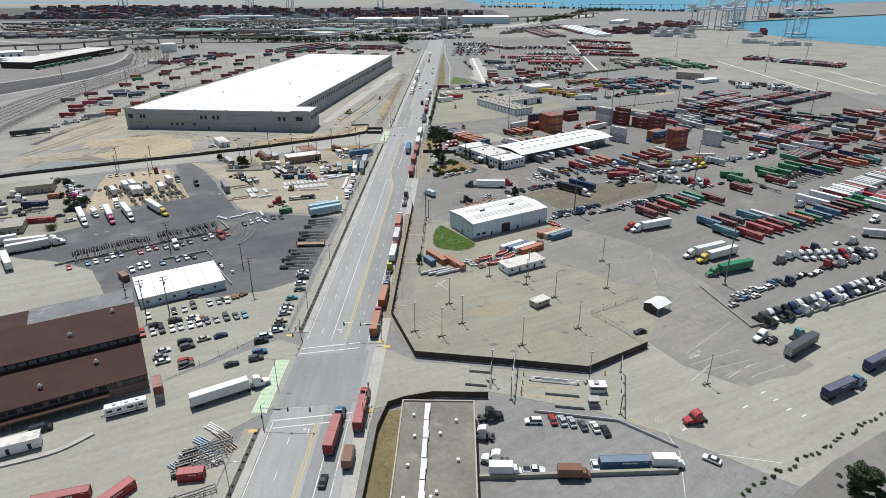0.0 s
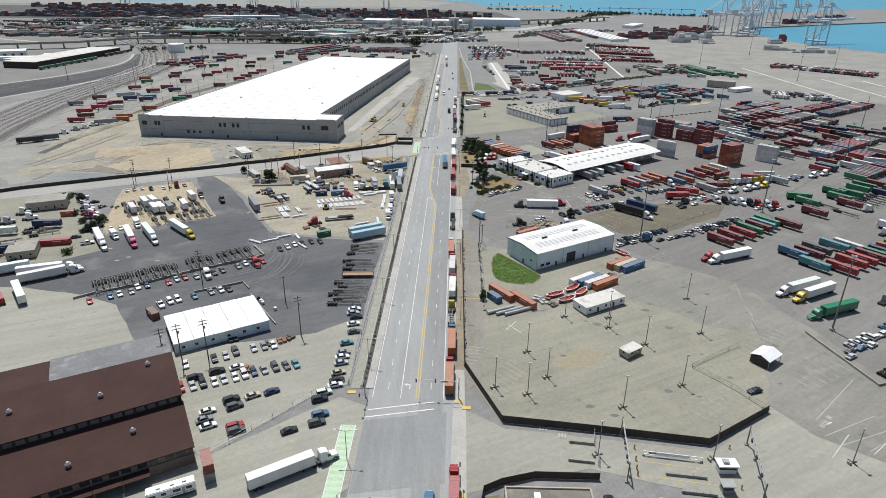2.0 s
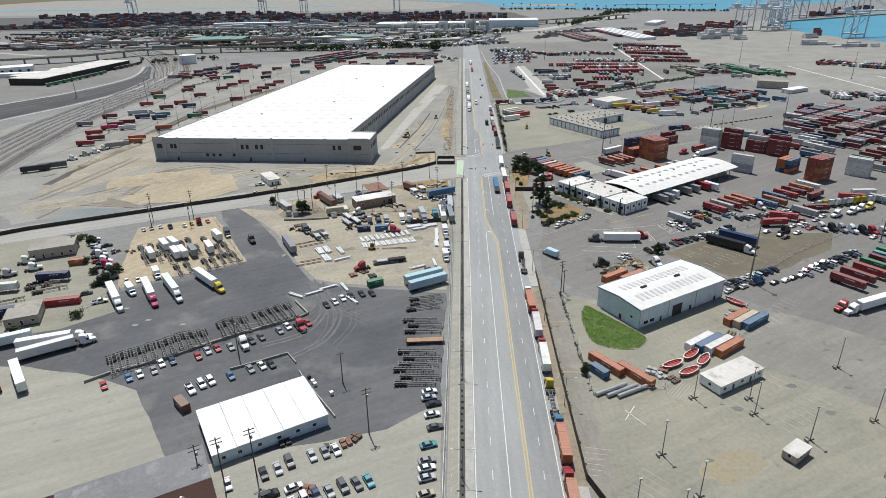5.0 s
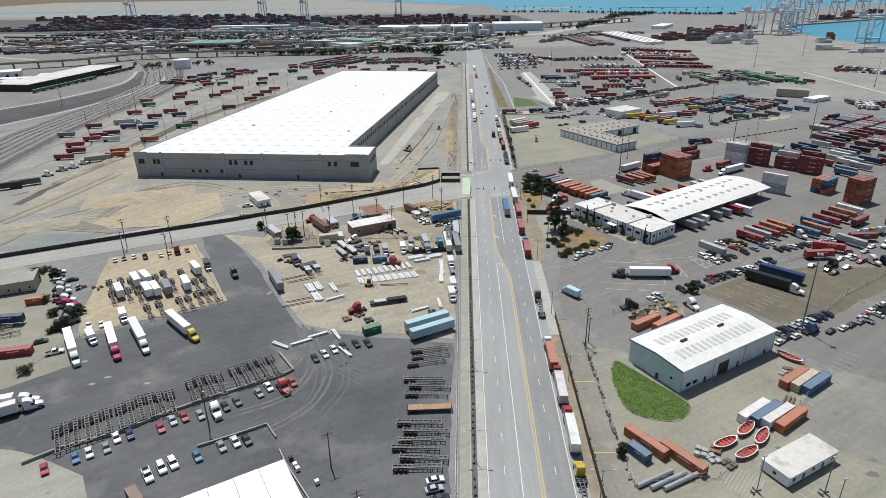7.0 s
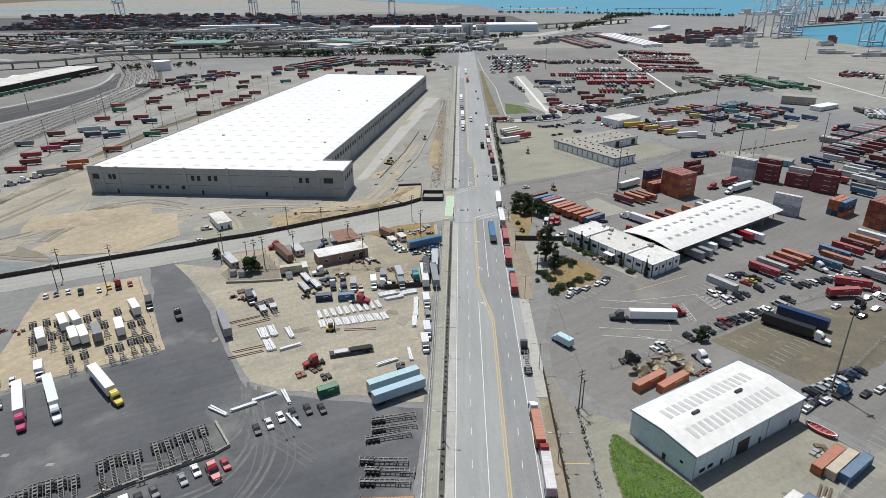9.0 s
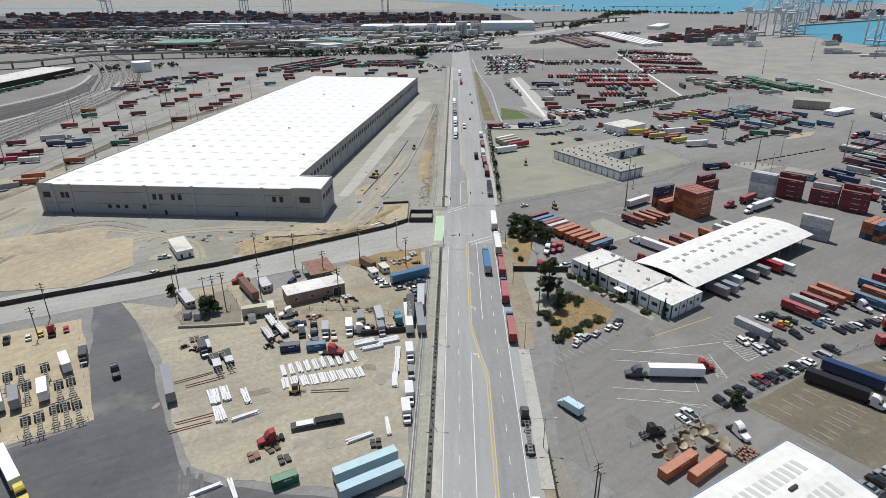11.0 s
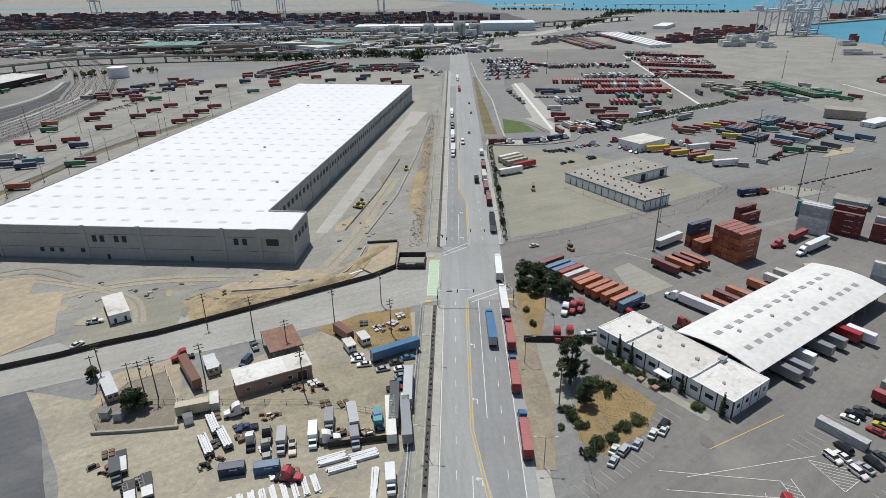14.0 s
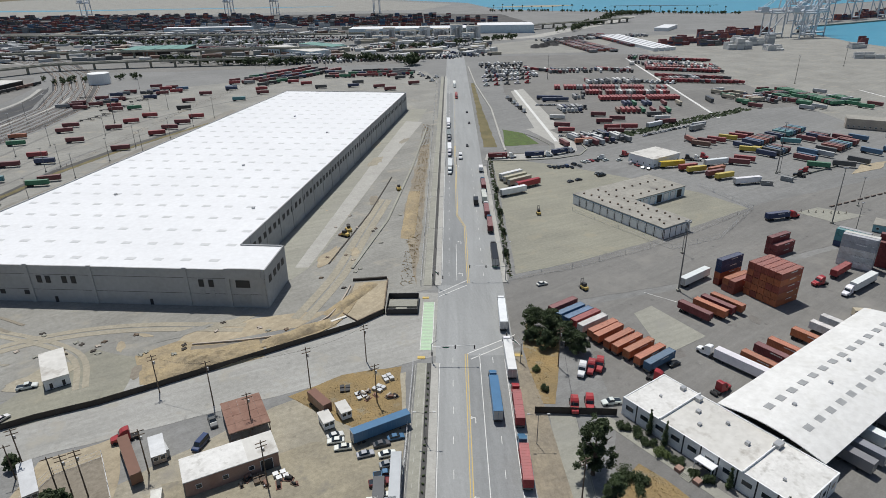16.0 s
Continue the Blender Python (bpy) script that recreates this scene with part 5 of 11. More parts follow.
# tent over parked vehicles
tent = block("shade_tent", "white peaked shade tent on posts", "tent", 107.0, 189.5, 38)
gable_roof(tent, 0, 7.5, 0, 6.0, 2.8, 3.9, "roof_white", 0.2, t=0.08)
for u in (0.1, 3.7, 7.4):
    for v in (0.1, 5.9):
        part("post", boxes((u - 0.06, u + 0.06, v - 0.06, v + 0.06, 0, 2.8)), "galv", tent)
# added dark sheets stand in for the shaded open sides
part("tarpaulin", boxes((0.1, 7.4, 5.85, 5.92, 0.1, 2.8)), "screen", tent)
part("tarpaulin", boxes((0.08, 0.14, 0.1, 5.85, 0.1, 2.8)), "screen", tent)

# gate booth and its gantries
booth = block("gate_booth", "small white gate booth with windows all round", "booth", 75.0, 145.2, 0)
part("base", boxes((0, 4.2, 0, 2.4, 0, 1.2)), "wall_white", booth)
part("glazing", boxes((0.1, 4.1, 0.1, 2.3, 1.2, 2.3)), "glass", booth)
part("roof", boxes((-0.4, 4.6, -0.4, 2.8, 2.3, 2.6)), "roof_white", booth)
part("door", boxes((4.2, 4.26, 0.6, 1.6, 0.1, 2.1)), "galv", booth)
part("roof_unit", boxes((1.0, 2.4, 0.6, 1.8, 2.6, 3.2)), "galv", booth)
booth2 = block("gate_booth", "small grey gate kiosk with a flat roof", "booth", 73.4, 138.8, 0)
part("base", boxes((0, 2.6, 0, 2.0, 0, 1.1)), "galv", booth2)
part("glazing", boxes((0.08, 2.52, 0.08, 1.92, 1.1, 2.2)), "glass", booth2)
part("roof", boxes((-0.3, 2.9, -0.3, 2.3, 2.2, 2.4)), "roof_panel", booth2)
for p, q, h in (((86.2, 155.8), (81.4, 136.2), 5.6), ((54.4, 158.4), (52.0, 142.0), 5.6)):
    a, b = Vector(p), Vector(q)
    d = b - a
    g = block("lane_gantry", "slender steel gantry across the gate lanes", "gantry", p[0], p[1], math.degrees(math.atan2(d.y, d.x)), "gate gantries")
    for u in (0, d.length):
        part("post", boxes((u - 0.14, u + 0.14, -0.14, 0.14, 0, h + 0.4)), "lamp", g)
        part("footing", boxes((u - 0.5, u + 0.5, -0.5, 0.5, 0, 0.45)), "concrete", g)
    for z in (h, h - 0.7):
        part("beam", boxes((0, d.length, -0.07, 0.07, z, z + 0.14)), "galv", g)
    for k in range(8):
        u = (k + 0.5) * d.length / 8
        part("lattice_bar", boxes((u - 0.05, u + 0.05, -0.04, 0.04, h - 0.56, h)), "galv", g)
    for k in range(3):
        u = d.length * (0.2 + 0.3 * k)
        part("signal_box", boxes((u - 0.45, u + 0.45, -0.35, -0.08, h - 1.3, h - 0.5)), "black", g)
for x, y, l, mt in ((40.4, 155.2, 6.4, "concrete"), (39.1, 148.6, 6.6, "concrete"), (60, 152.0, 6, "concrete"), (62, 144.6, 11, "concrete"), (64, 139.0, 9, "concrete")):
    bar = thing("lane_barrier", "low pale concrete lane barrier", "barrier", pose(x, y, 0, 0, 0, -7), "gate barriers")
    n = int(l / 1.6)
    me = None
    for k in range(n):
        o = part("block", me or boxes((0.02, 1.55, -0.3, 0.3, 0, 0.8)), mt, bar, at=pose(k * 1.6, 0, 0))
        me = o.data
truss = thing("gate_boom", "long white lattice boom gate lying across the lanes", "barrier gate", pose(58.4, 151.0, 0.5, 0, 0, -8))
for z in (0.0, 0.9):
    part("chord", boxes((0, 14, -0.08, 0.08, z, z + 0.14)), "wall_white", truss)
for k in range(15):
    part("web_bar", boxes((k - 0.05, k + 0.05, -0.05, 0.05, 0.1, 0.95)), "wall_white", truss)
part("panel", boxes((3.0, 11.0, -0.03, 0.03, 0.2, 0.85)), "wall_white", truss)
part("support", boxes((-0.3, 0.3, -0.3, 0.3, -0.5, 0.0), (13.6, 14.2, -0.3, 0.3, -0.5, 0.0)), "concrete", truss)
for x, y in ((56, 149.3), (55.1, 144.1), (56.7, 153.4), (80.1, 148.1), (81.1, 154.1), (78.5, 140.4), (55.4, 146.2), (79.6, 146.0)):
    b = thing("bollard", "stout yellow steel bollard beside a gate lane", "bollard", pose(x, y, 0.05), "gate bollards")
    bm = bmesh.new()
    cyl(bm, (0, 0, 0), (0, 0, 1.15), 0.2, 10)
    part("post", bm, "yellow", b)
    bm = bmesh.new()
    cyl(bm, (0, 0, 1.15), (0, 0, 1.25), 0.2, 10, 0.08)
    part("cap", bm, "black", b)
for x, y in ((46.6, 154.2), (46.2, 147.0)):
    g = thing("swing_gate", "open steel mesh swing gate on a post", "gate", pose(x, y, 0, 0, 0, 78), "gate leaves")
    for u in (0, 4.0):
        part("upright", boxes((u - 0.06, u + 0.06, -0.06, 0.06, 0, 2.2)), "galv", g)
    for z in (0.2, 1.1, 2.1):
        part("rail", boxes((0, 4.0, -0.04, 0.04, z, z + 0.08)), "galv", g)
    for k in range(9):
        part("bar", boxes((0.4 * k + 0.38, 0.4 * k + 0.42, -0.02, 0.02, 0.2, 2.1)), "galv", g)

# ---- fences, poles, signals ----
def fence(name, line, h, label, mat="screen", step=4.0, solid=True, t=0.06, post="black"):
    """A fence along a bent line: a root with its posts, screens and rails."""
    root = thing(name, label, "fence")
    pm = boxes((-0.05, 0.05, -0.05, 0.05, 0, h + 0.1))
    pm = to_mesh("post", pm, post)
    for i in range(len(line) - 1):
        a, b = Vector(line[i]), Vector(line[i + 1])
        d = b - a
        ang = math.degrees(math.atan2(d.y, d.x))
        n = max(1, round(d.length / (step if solid else step * 1.5)))
        w = d.length / n
        if solid:
            me = to_mesh("screen", boxes((0.05, w - 0.05, -t / 2, t / 2, 0.06, h)), mat)
        for k in range(n):
            p = a + d * (k / n)
            part("post", pm, None, root, at=pose(p.x, p.y, 0, 0, 0, ang))
            if solid:
                part("screen", me, None, root, at=pose(p.x, p.y, 0, 0, 0, ang))
        if not solid:
            for z in (h, h * 0.5, 0.15):
                part("rail", boxes((0, d.length, -0.025, 0.025, z - 0.05, z)), mat, root, at=pose(a.x, a.y, 0, 0, 0, ang))
    return root


fence("screened_fence", [(13.6, 300), (13.5, 240), (13.6, 188), (23.5, 162.4), (50, 159), (76.2, 155.2), (97.9, 169.2)], 2.4, "dark screened fence round the open lot", step=5)
fence("screened_fence", [(14.6, 60), (15.8, 128), (17.6, 137.5), (22, 140), (30, 142.4), (45.6, 142.3)], 2.2, "dark screened fence beside the flat-roofed building", step=5)
fence("site_fence", [(-300, 296), (-228, 348), (-160, 383), (-134.1, 395.4), (-122.7, 402.2), (-109, 408.4), (-95.7, 416.4), (-84.5, 423.4), (-73.7, 430), (-57.4, 440.2), (-41.2, 450.4), (-32.4, 459)], 2.0, "dark screened fence along the building site", step=6)
fence("board_fence", [(13.6, 404), (24, 403.6), (35.6, 402.9)], 2.3, "dark board fence beside the office", step=4)
fence("chain_fence", [(-20.6, 178), (-20.6, 300), (-20.8, 428)], 2.2, "thin steel chain-link fence along the path", "galv", 9, False, post="galv")
fence("chain_fence", [(-20.8, 480), (-22.6, 700), (-24.5, 1000)], 2.2, "thin steel chain-link fence along the site", "galv", 16, False, post="black")
fence("chain_fence", [(13.6, 484), (40, 494), (77, 513.2), (110, 536), (141.7, 560.5)], 2.2, "thin steel chain-link fence beside the cross road", "galv", 9, False, post="galv")
fence("chain_fence", [(14.2, 486), (16.5, 600), (16, 660)], 2.0, "weedy chain-link fence along the road", "wood", 10, False, post="wood")
fence("chain_fence", [(21.2, 283), (21.5, 240), (21.6, 221), (42.6, 223.8), (50, 231), (70, 247), (90, 265.5), (82, 278)], 2.0, "chain-link fence round the shed yard", "galv", 5, False, post="galv")
fence("chain_fence", [(-142, 364), (-109.6, 312), (-150, 286), (-158, 262)], 1.6, "low steel fence round the trailer lot", "galv", 5, False, post="galv")
fence("chain_fence", [(-20.5, 178), (-30, 172), (-47, 152), (-52, 147)], 1.8, "chain-link fence along the staff lot", "galv", 4, False, post="galv")
fence("chain_fence", [(98, 169.5), (92, 180), (84, 190), (104, 203)], 1.6, "chain-link fence beside the tent", "wood", 4, False, post="galv")
fence("chain_fence", [(-96, 372), (-74, 372), (-50, 372), (-22, 366)], 1.8, "chain-link fence across the storage yard", "wood", 4, False, post="wood")
fence("chain_fence", [(84, 284), (100, 296), (125, 318), (160, 342), (195, 360), (235, 400)], 2.0, "chain-link fence along the parked cars", "galv", 9, False, post="galv")
fence("chain_fence", [(34.7, 302.7), (48, 309.6), (63.8, 318), (83, 329), (102.7, 340.5), (140, 358)], 1.8, "chain-link fence behind the office car park", "galv", 5, False, post="galv")
fence("chain_fence", [(-256, 530), (-256, 650), (-250, 814), (-232, 980)], 2.0, "chain-link fence beside the container lot", "wood", 22, False, post="wood")
fence("chain_fence", [(52, 560), (86, 512), (112, 524), (142, 560), (128, 600)], 2.0, "chain-link fence round the bay building", "galv", 9, False, post="galv")

fence("chain_fence", [(-104, 361), (-108, 372), (-105.8, 382), (-97, 388), (-87, 373), (-83, 363)], 2.2, "chain-link fence round the utility yard", "galv", 4, False, post="wood")
fence("screened_fence", [(-41, 354.6), (-25, 357.6)], 2.0, "dark screened fence behind the white beams", step=4)


def low_wall(name, line, w, h, mat, label):
    bm = bmesh.new()
    prism(bm, band(line, -w / 2, w / 2), 0, h)
    return thing(name, label, "barrier", bm=bm, material=mat)


low_wall("concrete_barrier", [(-129.7, 225.6), (-122.8, 231.5), (-110.9, 237.5), (-101.3, 245.9), (-90.1, 253.9), (-74.2, 263.5), (-71.2, 266.7), (-78.1, 275.9)], 0.6, 0.9, "concrete", "long grey concrete barrier along the chassis row")
low_wall("concrete_barrier", [(-87.6, 232.4), (-80.0, 236.5), (-72.0, 241.3), (-68.0, 236.0)], 0.4, 0.8, "concrete", "pale barrier beside the parked cars")
low_wall("concrete_barrier", smooth_line([(-90, 106.5), (-76, 112.9), (-64.6, 118.4), (-58.6, 125.3)], 6), 1.4, 0.5, "kerb", "long pale raised kerb beside the near lot")
low_wall("concrete_barrier", [(130, 212), (136.5, 182.4), (157.6, 190.2), (199, 210.3), (240, 231)], 0.5, 0.8, "concrete", "pale concrete barrier along the tractor row")
low_wall("concrete_barrier", [(42, 111.6), (90, 114.7)], 0.8, 1.2, "concrete", "long pale barrier behind the near lot")
low_wall("concrete_barrier", [(58, 136.5), (80, 133), (93, 123)], 0.25, 0.8, "galv", "grey steel barrier beside the gate lanes")
low_wall("concrete_barrier", [(-104.5, 359.6), (-93, 360.6), (-82.5, 362.2)], 0.7, 0.9, "concrete", "pale concrete barrier along the utility yard")
low_wall("kerb", [(15, 652), (40, 653), (60, 656), (76, 664), (83, 678), (82, 694), (74, 716)], 0.9, 0.5, "concrete", "curved pale concrete kerb of a ramp")
low_wall("kerb", [(30, 668), (45, 670), (58, 676), (60, 690), (54, 708), (46, 724)], 0.3, 0.4, "concrete", "low inner kerb of the curved ramp")
low_wall("pipe_run", [(-49.6, 495.5), (-40.1, 549), (-33, 640), (-28, 740)], 1.2, 0.5, "concrete", "pale concrete trench line across the site")
low_wall("pipe_run", [(-60, 500), (-50, 560), (-44, 620)], 0.6, 0.3, "screen", "dark trench edge across the site")
TRENCH = smooth_line([(-93.8, 439.2), (-77.1, 441.7), (-66, 444.6), (-59, 448.4), (-52.4, 456.5), (-49.4, 468), (-48, 480)], 5)
low_wall("trench_pipe", TRENCH, 0.5, 0.6, "wall_beige", "long pale pipe laid along the open trench")
sheet("trench_floor", band(TRENCH, 1.0, 3.4), 0.16, "track_damp_shade", "dark damp floor of the open trench", category="trench")
sheet("trench_bank", band(TRENCH, 3.4, 5.6), 0.35, "earth", "low bank of yellow earth beside the trench", 0.3, "earth bank")
low_wall("trench_wall", [(-47.6, 484.4), (-34.4, 486.2)], 0.8, 1.0, "screen", "dark boarded side of the excavation")
low_wall("timber_skid", [(-52, 452), (-46, 456.5)], 1.0, 0.5, "timber", "pale timbers lying in the excavation")

PIT = thing("retention_pit", "shallow square pit of pale earth with timber edges", "pit")
bm = bmesh.new()
prism(bm, [(-46.5, 482.5), (-34.2, 484.4), (-33.4, 462), (-41.5, 453.5), (-47, 459)], 0.02, 0.17)
part("floor", bm, "sand", PIT)
bm = bmesh.new()
prism(bm, band([(-34, 485), (-33.2, 462.5)], -0.2, 0.2), 0, 0.9)
part("edge", bm, "wood", PIT)
bm = bmesh.new()
prism(bm, band([(-33.4, 461.4), (-41.6, 453.2), (-47.4, 458.6)], -0.2, 0.2), 0, 0.6)
part("edge", bm, "wood", PIT)
bin_ = thing("screened_enclosure", "black screened enclosure full of pale debris", "enclosure")
for r in ((-32, -21, 458, 458.15), (-32, -21, 469.85, 470), (-32.1, -32, 458, 470), (-21, -20.9, 458, 470)):
    part("screen", boxes((*r, 0, 2.2)), "black", bin_)
part("debris", boxes((-31.6, -21.4, 462.4, 467.6, 0, 0.9), (-29, -25, 460, 462.4, 0, 0.6)), "concrete", bin_)


def utility_pole(x, y, h, arms=2, lean=0.0, turn=30):
    p = thing("utility_pole", "weathered wooden utility pole with crossarms", "utility pole", pose(x, y, 0, lean, 0, turn), "utility poles")
    bm = bmesh.new()
    cyl(bm, (0, 0, -0.2), (0, 0, h), 0.19, 8, 0.12)
    part("pole", bm, "wood", p)
    for k in range(arms):
        part("crossarm", boxes((-1.3, 1.3, -0.07, 0.07, h - 0.7 - k * 1.1, h - 0.52 - k * 1.1)), "wood", p)
    if arms > 1:
        bm = bmesh.new()
        cyl(bm, (0.35, 0, h - 3.2), (0.35, 0, h - 2.3), 0.25, 8)
        part("transformer", bm, "galv", p)
    return p


for x, y, h in ((-113.8, 383.5, 12.9), (-114.1, 380.5, 10.5), (-93.7, 414, 13.0), (-75.8, 408, 15), (-50.2, 415.8, 14), (-35.5, 429.1, 13.4), (-52.1, 377.2, 14.5), (-82.6, 382.3, 13.5), (-100.7, 375.5, 11.5), (-93.5, 375, 14),
                (-97.2, 375.1, 12.5), (-72.3, 184.9, 15), (-65.9, 188.7, 14.6), (-76.4, 182.5, 15), (-51.4, 225.9, 11), (-40.5, 203.7, 15), (-87.2, 239.6, 14.5), (21.1, 281.9, 14), (22.4, 283.8, 9.4), (23.4, 425.8, 14),
                (-172, 362, 14), (-168, 352, 12), (-153, 366, 14), (-149, 353, 12), (-190, 268, 11), (-30, 409, 13), (20, 372, 14), (-62, 398, 12)):
    utility_pole(x, y, h, 1 if h < 12 else 2)


def lot_light(x, y, h=10.6):
    """A floodlight pole on a welded steel cross base."""
    p = thing("flood_light", "steel floodlight pole on a cross-shaped base", "light pole", pose(x, y, 0, 0, 0, 20), "lot lights")
    bm = bmesh.new()
    cyl(bm, (0, 0, 0), (0, 0, h), 0.13, 8, 0.09)
    part("pole", bm, "lamp", p)
    for a in (0, 90):
        part("base_beam", boxes((-1.3, 1.3, -0.14, 0.14, 0.03, 0.24)), "black", p, at=pose(0, 0, 0.01 * (a > 0), 0, 0, a))
    part("lamp_head", boxes((-0.5, 0.5, -0.2, 0.2, h, h + 0.25)), "galv", p)
    part("ballast_block", boxes((-1.5, -0.9, -0.5, 0.5, 0.25, 0.8)), "concrete", p)
    return p


for x, y in ((22.5, 177.8), (31.7, 174.8), (33.9, 196.8), (38.5, 183.2), (57.9, 169.8), (77.9, 180.6), (94, 210.2), (97.5, 234.7), (73.1, 202.5), (63.5, 212.8), (49.5, 219.6), (75.5, 150.1), (64.9, 219.4), (46.9, 150.7), (110, 150)):
    lot_light(x, y)


def mast(x, y, h=28.0):
    p = thing("high_mast", "tall slender floodlight mast on a concrete foot", "light mast", pose(x, y, 0), "high masts")
    bm = bmesh.new()
    cyl(bm, (0, 0, 0.9), (0, 0, h), 0.32, 10, 0.14)
    part("pole", bm, "lamp", p)
    bm = bmesh.new()
    cyl(bm, (0, 0, 0), (0, 0, 0.9), 0.8, 12)
    part("foot", bm, "concrete", p)
    for k in range(4):
        part("lamp_head", boxes((0.15, 1.1, -0.25, 0.25, h - 0.2, h + 0.15)), "galv", p, at=pose(0, 0, 0, 0, 0, 90 * k + 20))


for x, y, h in ((95.4, 292.1, 28), (76, 474, 28), (182, 619, 30), (170, 540, 27), (233, 559, 26), (140, 214, 28), (168, 330, 28), (222, 246, 28), (260, 420, 28), (330, 520, 28), (410, 780, 28), (520, 900, 28), (350, 930, 28), (470, 1050, 28), (560, 1060, 28), (150, 820, 26), (100, 980, 26),
                (-300, 560, 24), (-330, 690, 24), (-290, 780, 24), (-210, 960, 24), (-420, 720, 24), (-160, 1040, 24), (-380, 900, 24)):
    mast(x, y, h)


def yard_light(x, y, h):
    p = thing("yard_light", "tall thin steel light pole in a container yard", "light pole", pose(x, y, 0, 0, 0, 25), "yard lights")
    bm = bmesh.new()
    cyl(bm, (0, 0, -0.1), (0, 0, h), 0.17, 7, 0.1)
    part("pole", bm, "lamp", p)
    part("lamp_head", boxes((-0.9, 0.9, -0.2, 0.2, h - 0.1, h + 0.2)), "galv", p)
    part("foot", boxes((-0.45, 0.45, -0.45, 0.45, 0, 0.7)), "concrete", p)


for x, y in ((-253.5, 548.8), (-250.4, 577.3), (-233.9, 577.1), (-236.6, 625.3), (-234.7, 662.8), (-223.1, 685.6), (-233.9, 698.2), (-274.8, 735.2), (-268.6, 836.2), (-259.4, 649), (-262.8, 638.8), (-306, 675.7), (-341.7, 700.9), (-355.4, 747.3), (-338.4, 657.8), (-363, 779), (-371.4, 820.6), (-299.1, 704.1), (-219.9, 724.2), (-217.5, 763.6), (-212.1, 796.8), (-282.9, 830.2), (-324.6, 903.5), (-390.4, 898.4), (-398.2, 891), (88.9, 507.8), (184.6, 620.7), (172.8, 526.8), (195.8, 562.9), (154.9, 695.6)):
    yard_light(x, y, 15.0 if y < 760 else 17.0)


def street_lamp(x, y, side, h=9.5):
    p = thing("street_lamp", "grey steel street lamp with a long double arm", "street lamp", pose(x, y, 0, 0, 0, 0 if side > 0 else 180), "street lamps")
    bm = bmesh.new()
    cyl(bm, (0, 0, 0), (0, 0, h), 0.11, 8, 0.07)
    part("pole", bm, "lamp", p)
    for s in (-1, 1):
        bm = bmesh.new()
        cyl(bm, (0, 0, h - 0.5), (s * 2.2, 0, h), 0.05, 6)
        part("arm", bm, "lamp", p)
        part("lamp_head", boxes((s * 2.5 - 0.4, s * 2.5 + 0.4, -0.16, 0.16, h - 0.06, h + 0.08)), "galv", p)


for k in range(14):
    y = 106 + k * 41
    if not 430 < y < 478:
        street_lamp(-15.9, y, 1)
for y in (216, 262, 302, 348, 392, 500, 560, 620):
    street_lamp(12.6, y, -1)


def signal(x, y, reach, deg, label="traffic signal mast arm with dark signal heads"):
    p = thing("traffic_signal", label, "traffic signal", pose(x, y, 0, 0, 0, deg), "traffic signals")
    bm = bmesh.new()
    cyl(bm, (0, 0, 0), (0, 0, 7.2), 0.16, 8, 0.12)
    part("pole", bm, "galv", p)
    bm = bmesh.new()
    cyl(bm, (0, 0, 6.0), (reach, 0, 6.6), 0.1, 8, 0.06)
    part("arm", bm, "galv", p)
    for d in (reach, reach * 0.55, 0.0):
        part("signal_head", boxes((d - 0.2, d + 0.2, -0.35, -0.05, 5.4 if d else 3.0, 6.6 if d else 4.1)), "black", p)
    part("name_plate", boxes((reach * 0.25, reach * 0.25 + 2.0, -0.1, -0.06, 5.6, 6.0)), "green_sign", p)
    bm = bmesh.new()
    cyl(bm, (0, 0, 7.0), (1.8, 0, 8.4), 0.05, 6)
    part("lamp_arm", bm, "galv", p)


M["green_sign"] = plain("green_sign_sheet", (0.02, 0.16, 0.09), 0.5)
for x, y, r, d in ((11.8, 172, 12, 180), (-14.8, 129, 13, 0), (11.8, 131, 9, 90), (-15, 173, 8, 270), (12.2, 484, 14, 180), (-15, 428, 13, 0), (12.2, 428, 8, 120), (-16, 482, 8, 300)):
    signal(x, y, r, d)
bollards = boxes((-0.2, 0.2, -0.35, 0.35, 0, 0.5))
bmesh.ops.bevel(bollards, geom=bollards.edges[:], offset=0.1, segments=1, affect="EDGES")
bol = to_mesh("low_shrub", bollards, "leaf")
for k in range(150):
    y = 82 + k * 2.6
    if 128 < y < 176 or 426 < y < 482 or (k * 37) % 11 == 0:
        continue
    ob = new("low_shrub", bol)
    ob.matrix_basis = pose(-16.0 + 0.1 * math.sin(k), y, 0.1, 0, 0, k * 37)
    tagged(ob, "small dark clipped shrub in the gravel strip", "shrub", "shrubs along the kerb")

# overhead wires along the road
for i, (a, b, s) in enumerate((((21.1, 281.9, 13.4), (20, 372, 13.4), 2.5), ((20, 372, 13.4), (23.4, 425.8, 13.4), 1.6), ((-75.8, 408, 14.3), (-50.2, 415.8, 13.3), 1.0), ((-50.2, 415.8, 13.3), (-35.5, 429.1, 12.7), 0.8), ((-93.7, 414, 12.3), (-75.8, 408, 14.3), 0.9))):
    bm = bmesh.new()
    pa, pb = Vector(a), Vector(b)
    pts = [pa.lerp(pb, k / 10) - Vector((0, 0, s * 4 * (k / 10) * (1 - k / 10))) for k in range(11)]
    for k in range(10):
        cyl(bm, pts[k], pts[k + 1], 0.03, 4)
    thing("overhead_wire", "sagging dark overhead wire between poles", "cable", bm=bm, material="black")

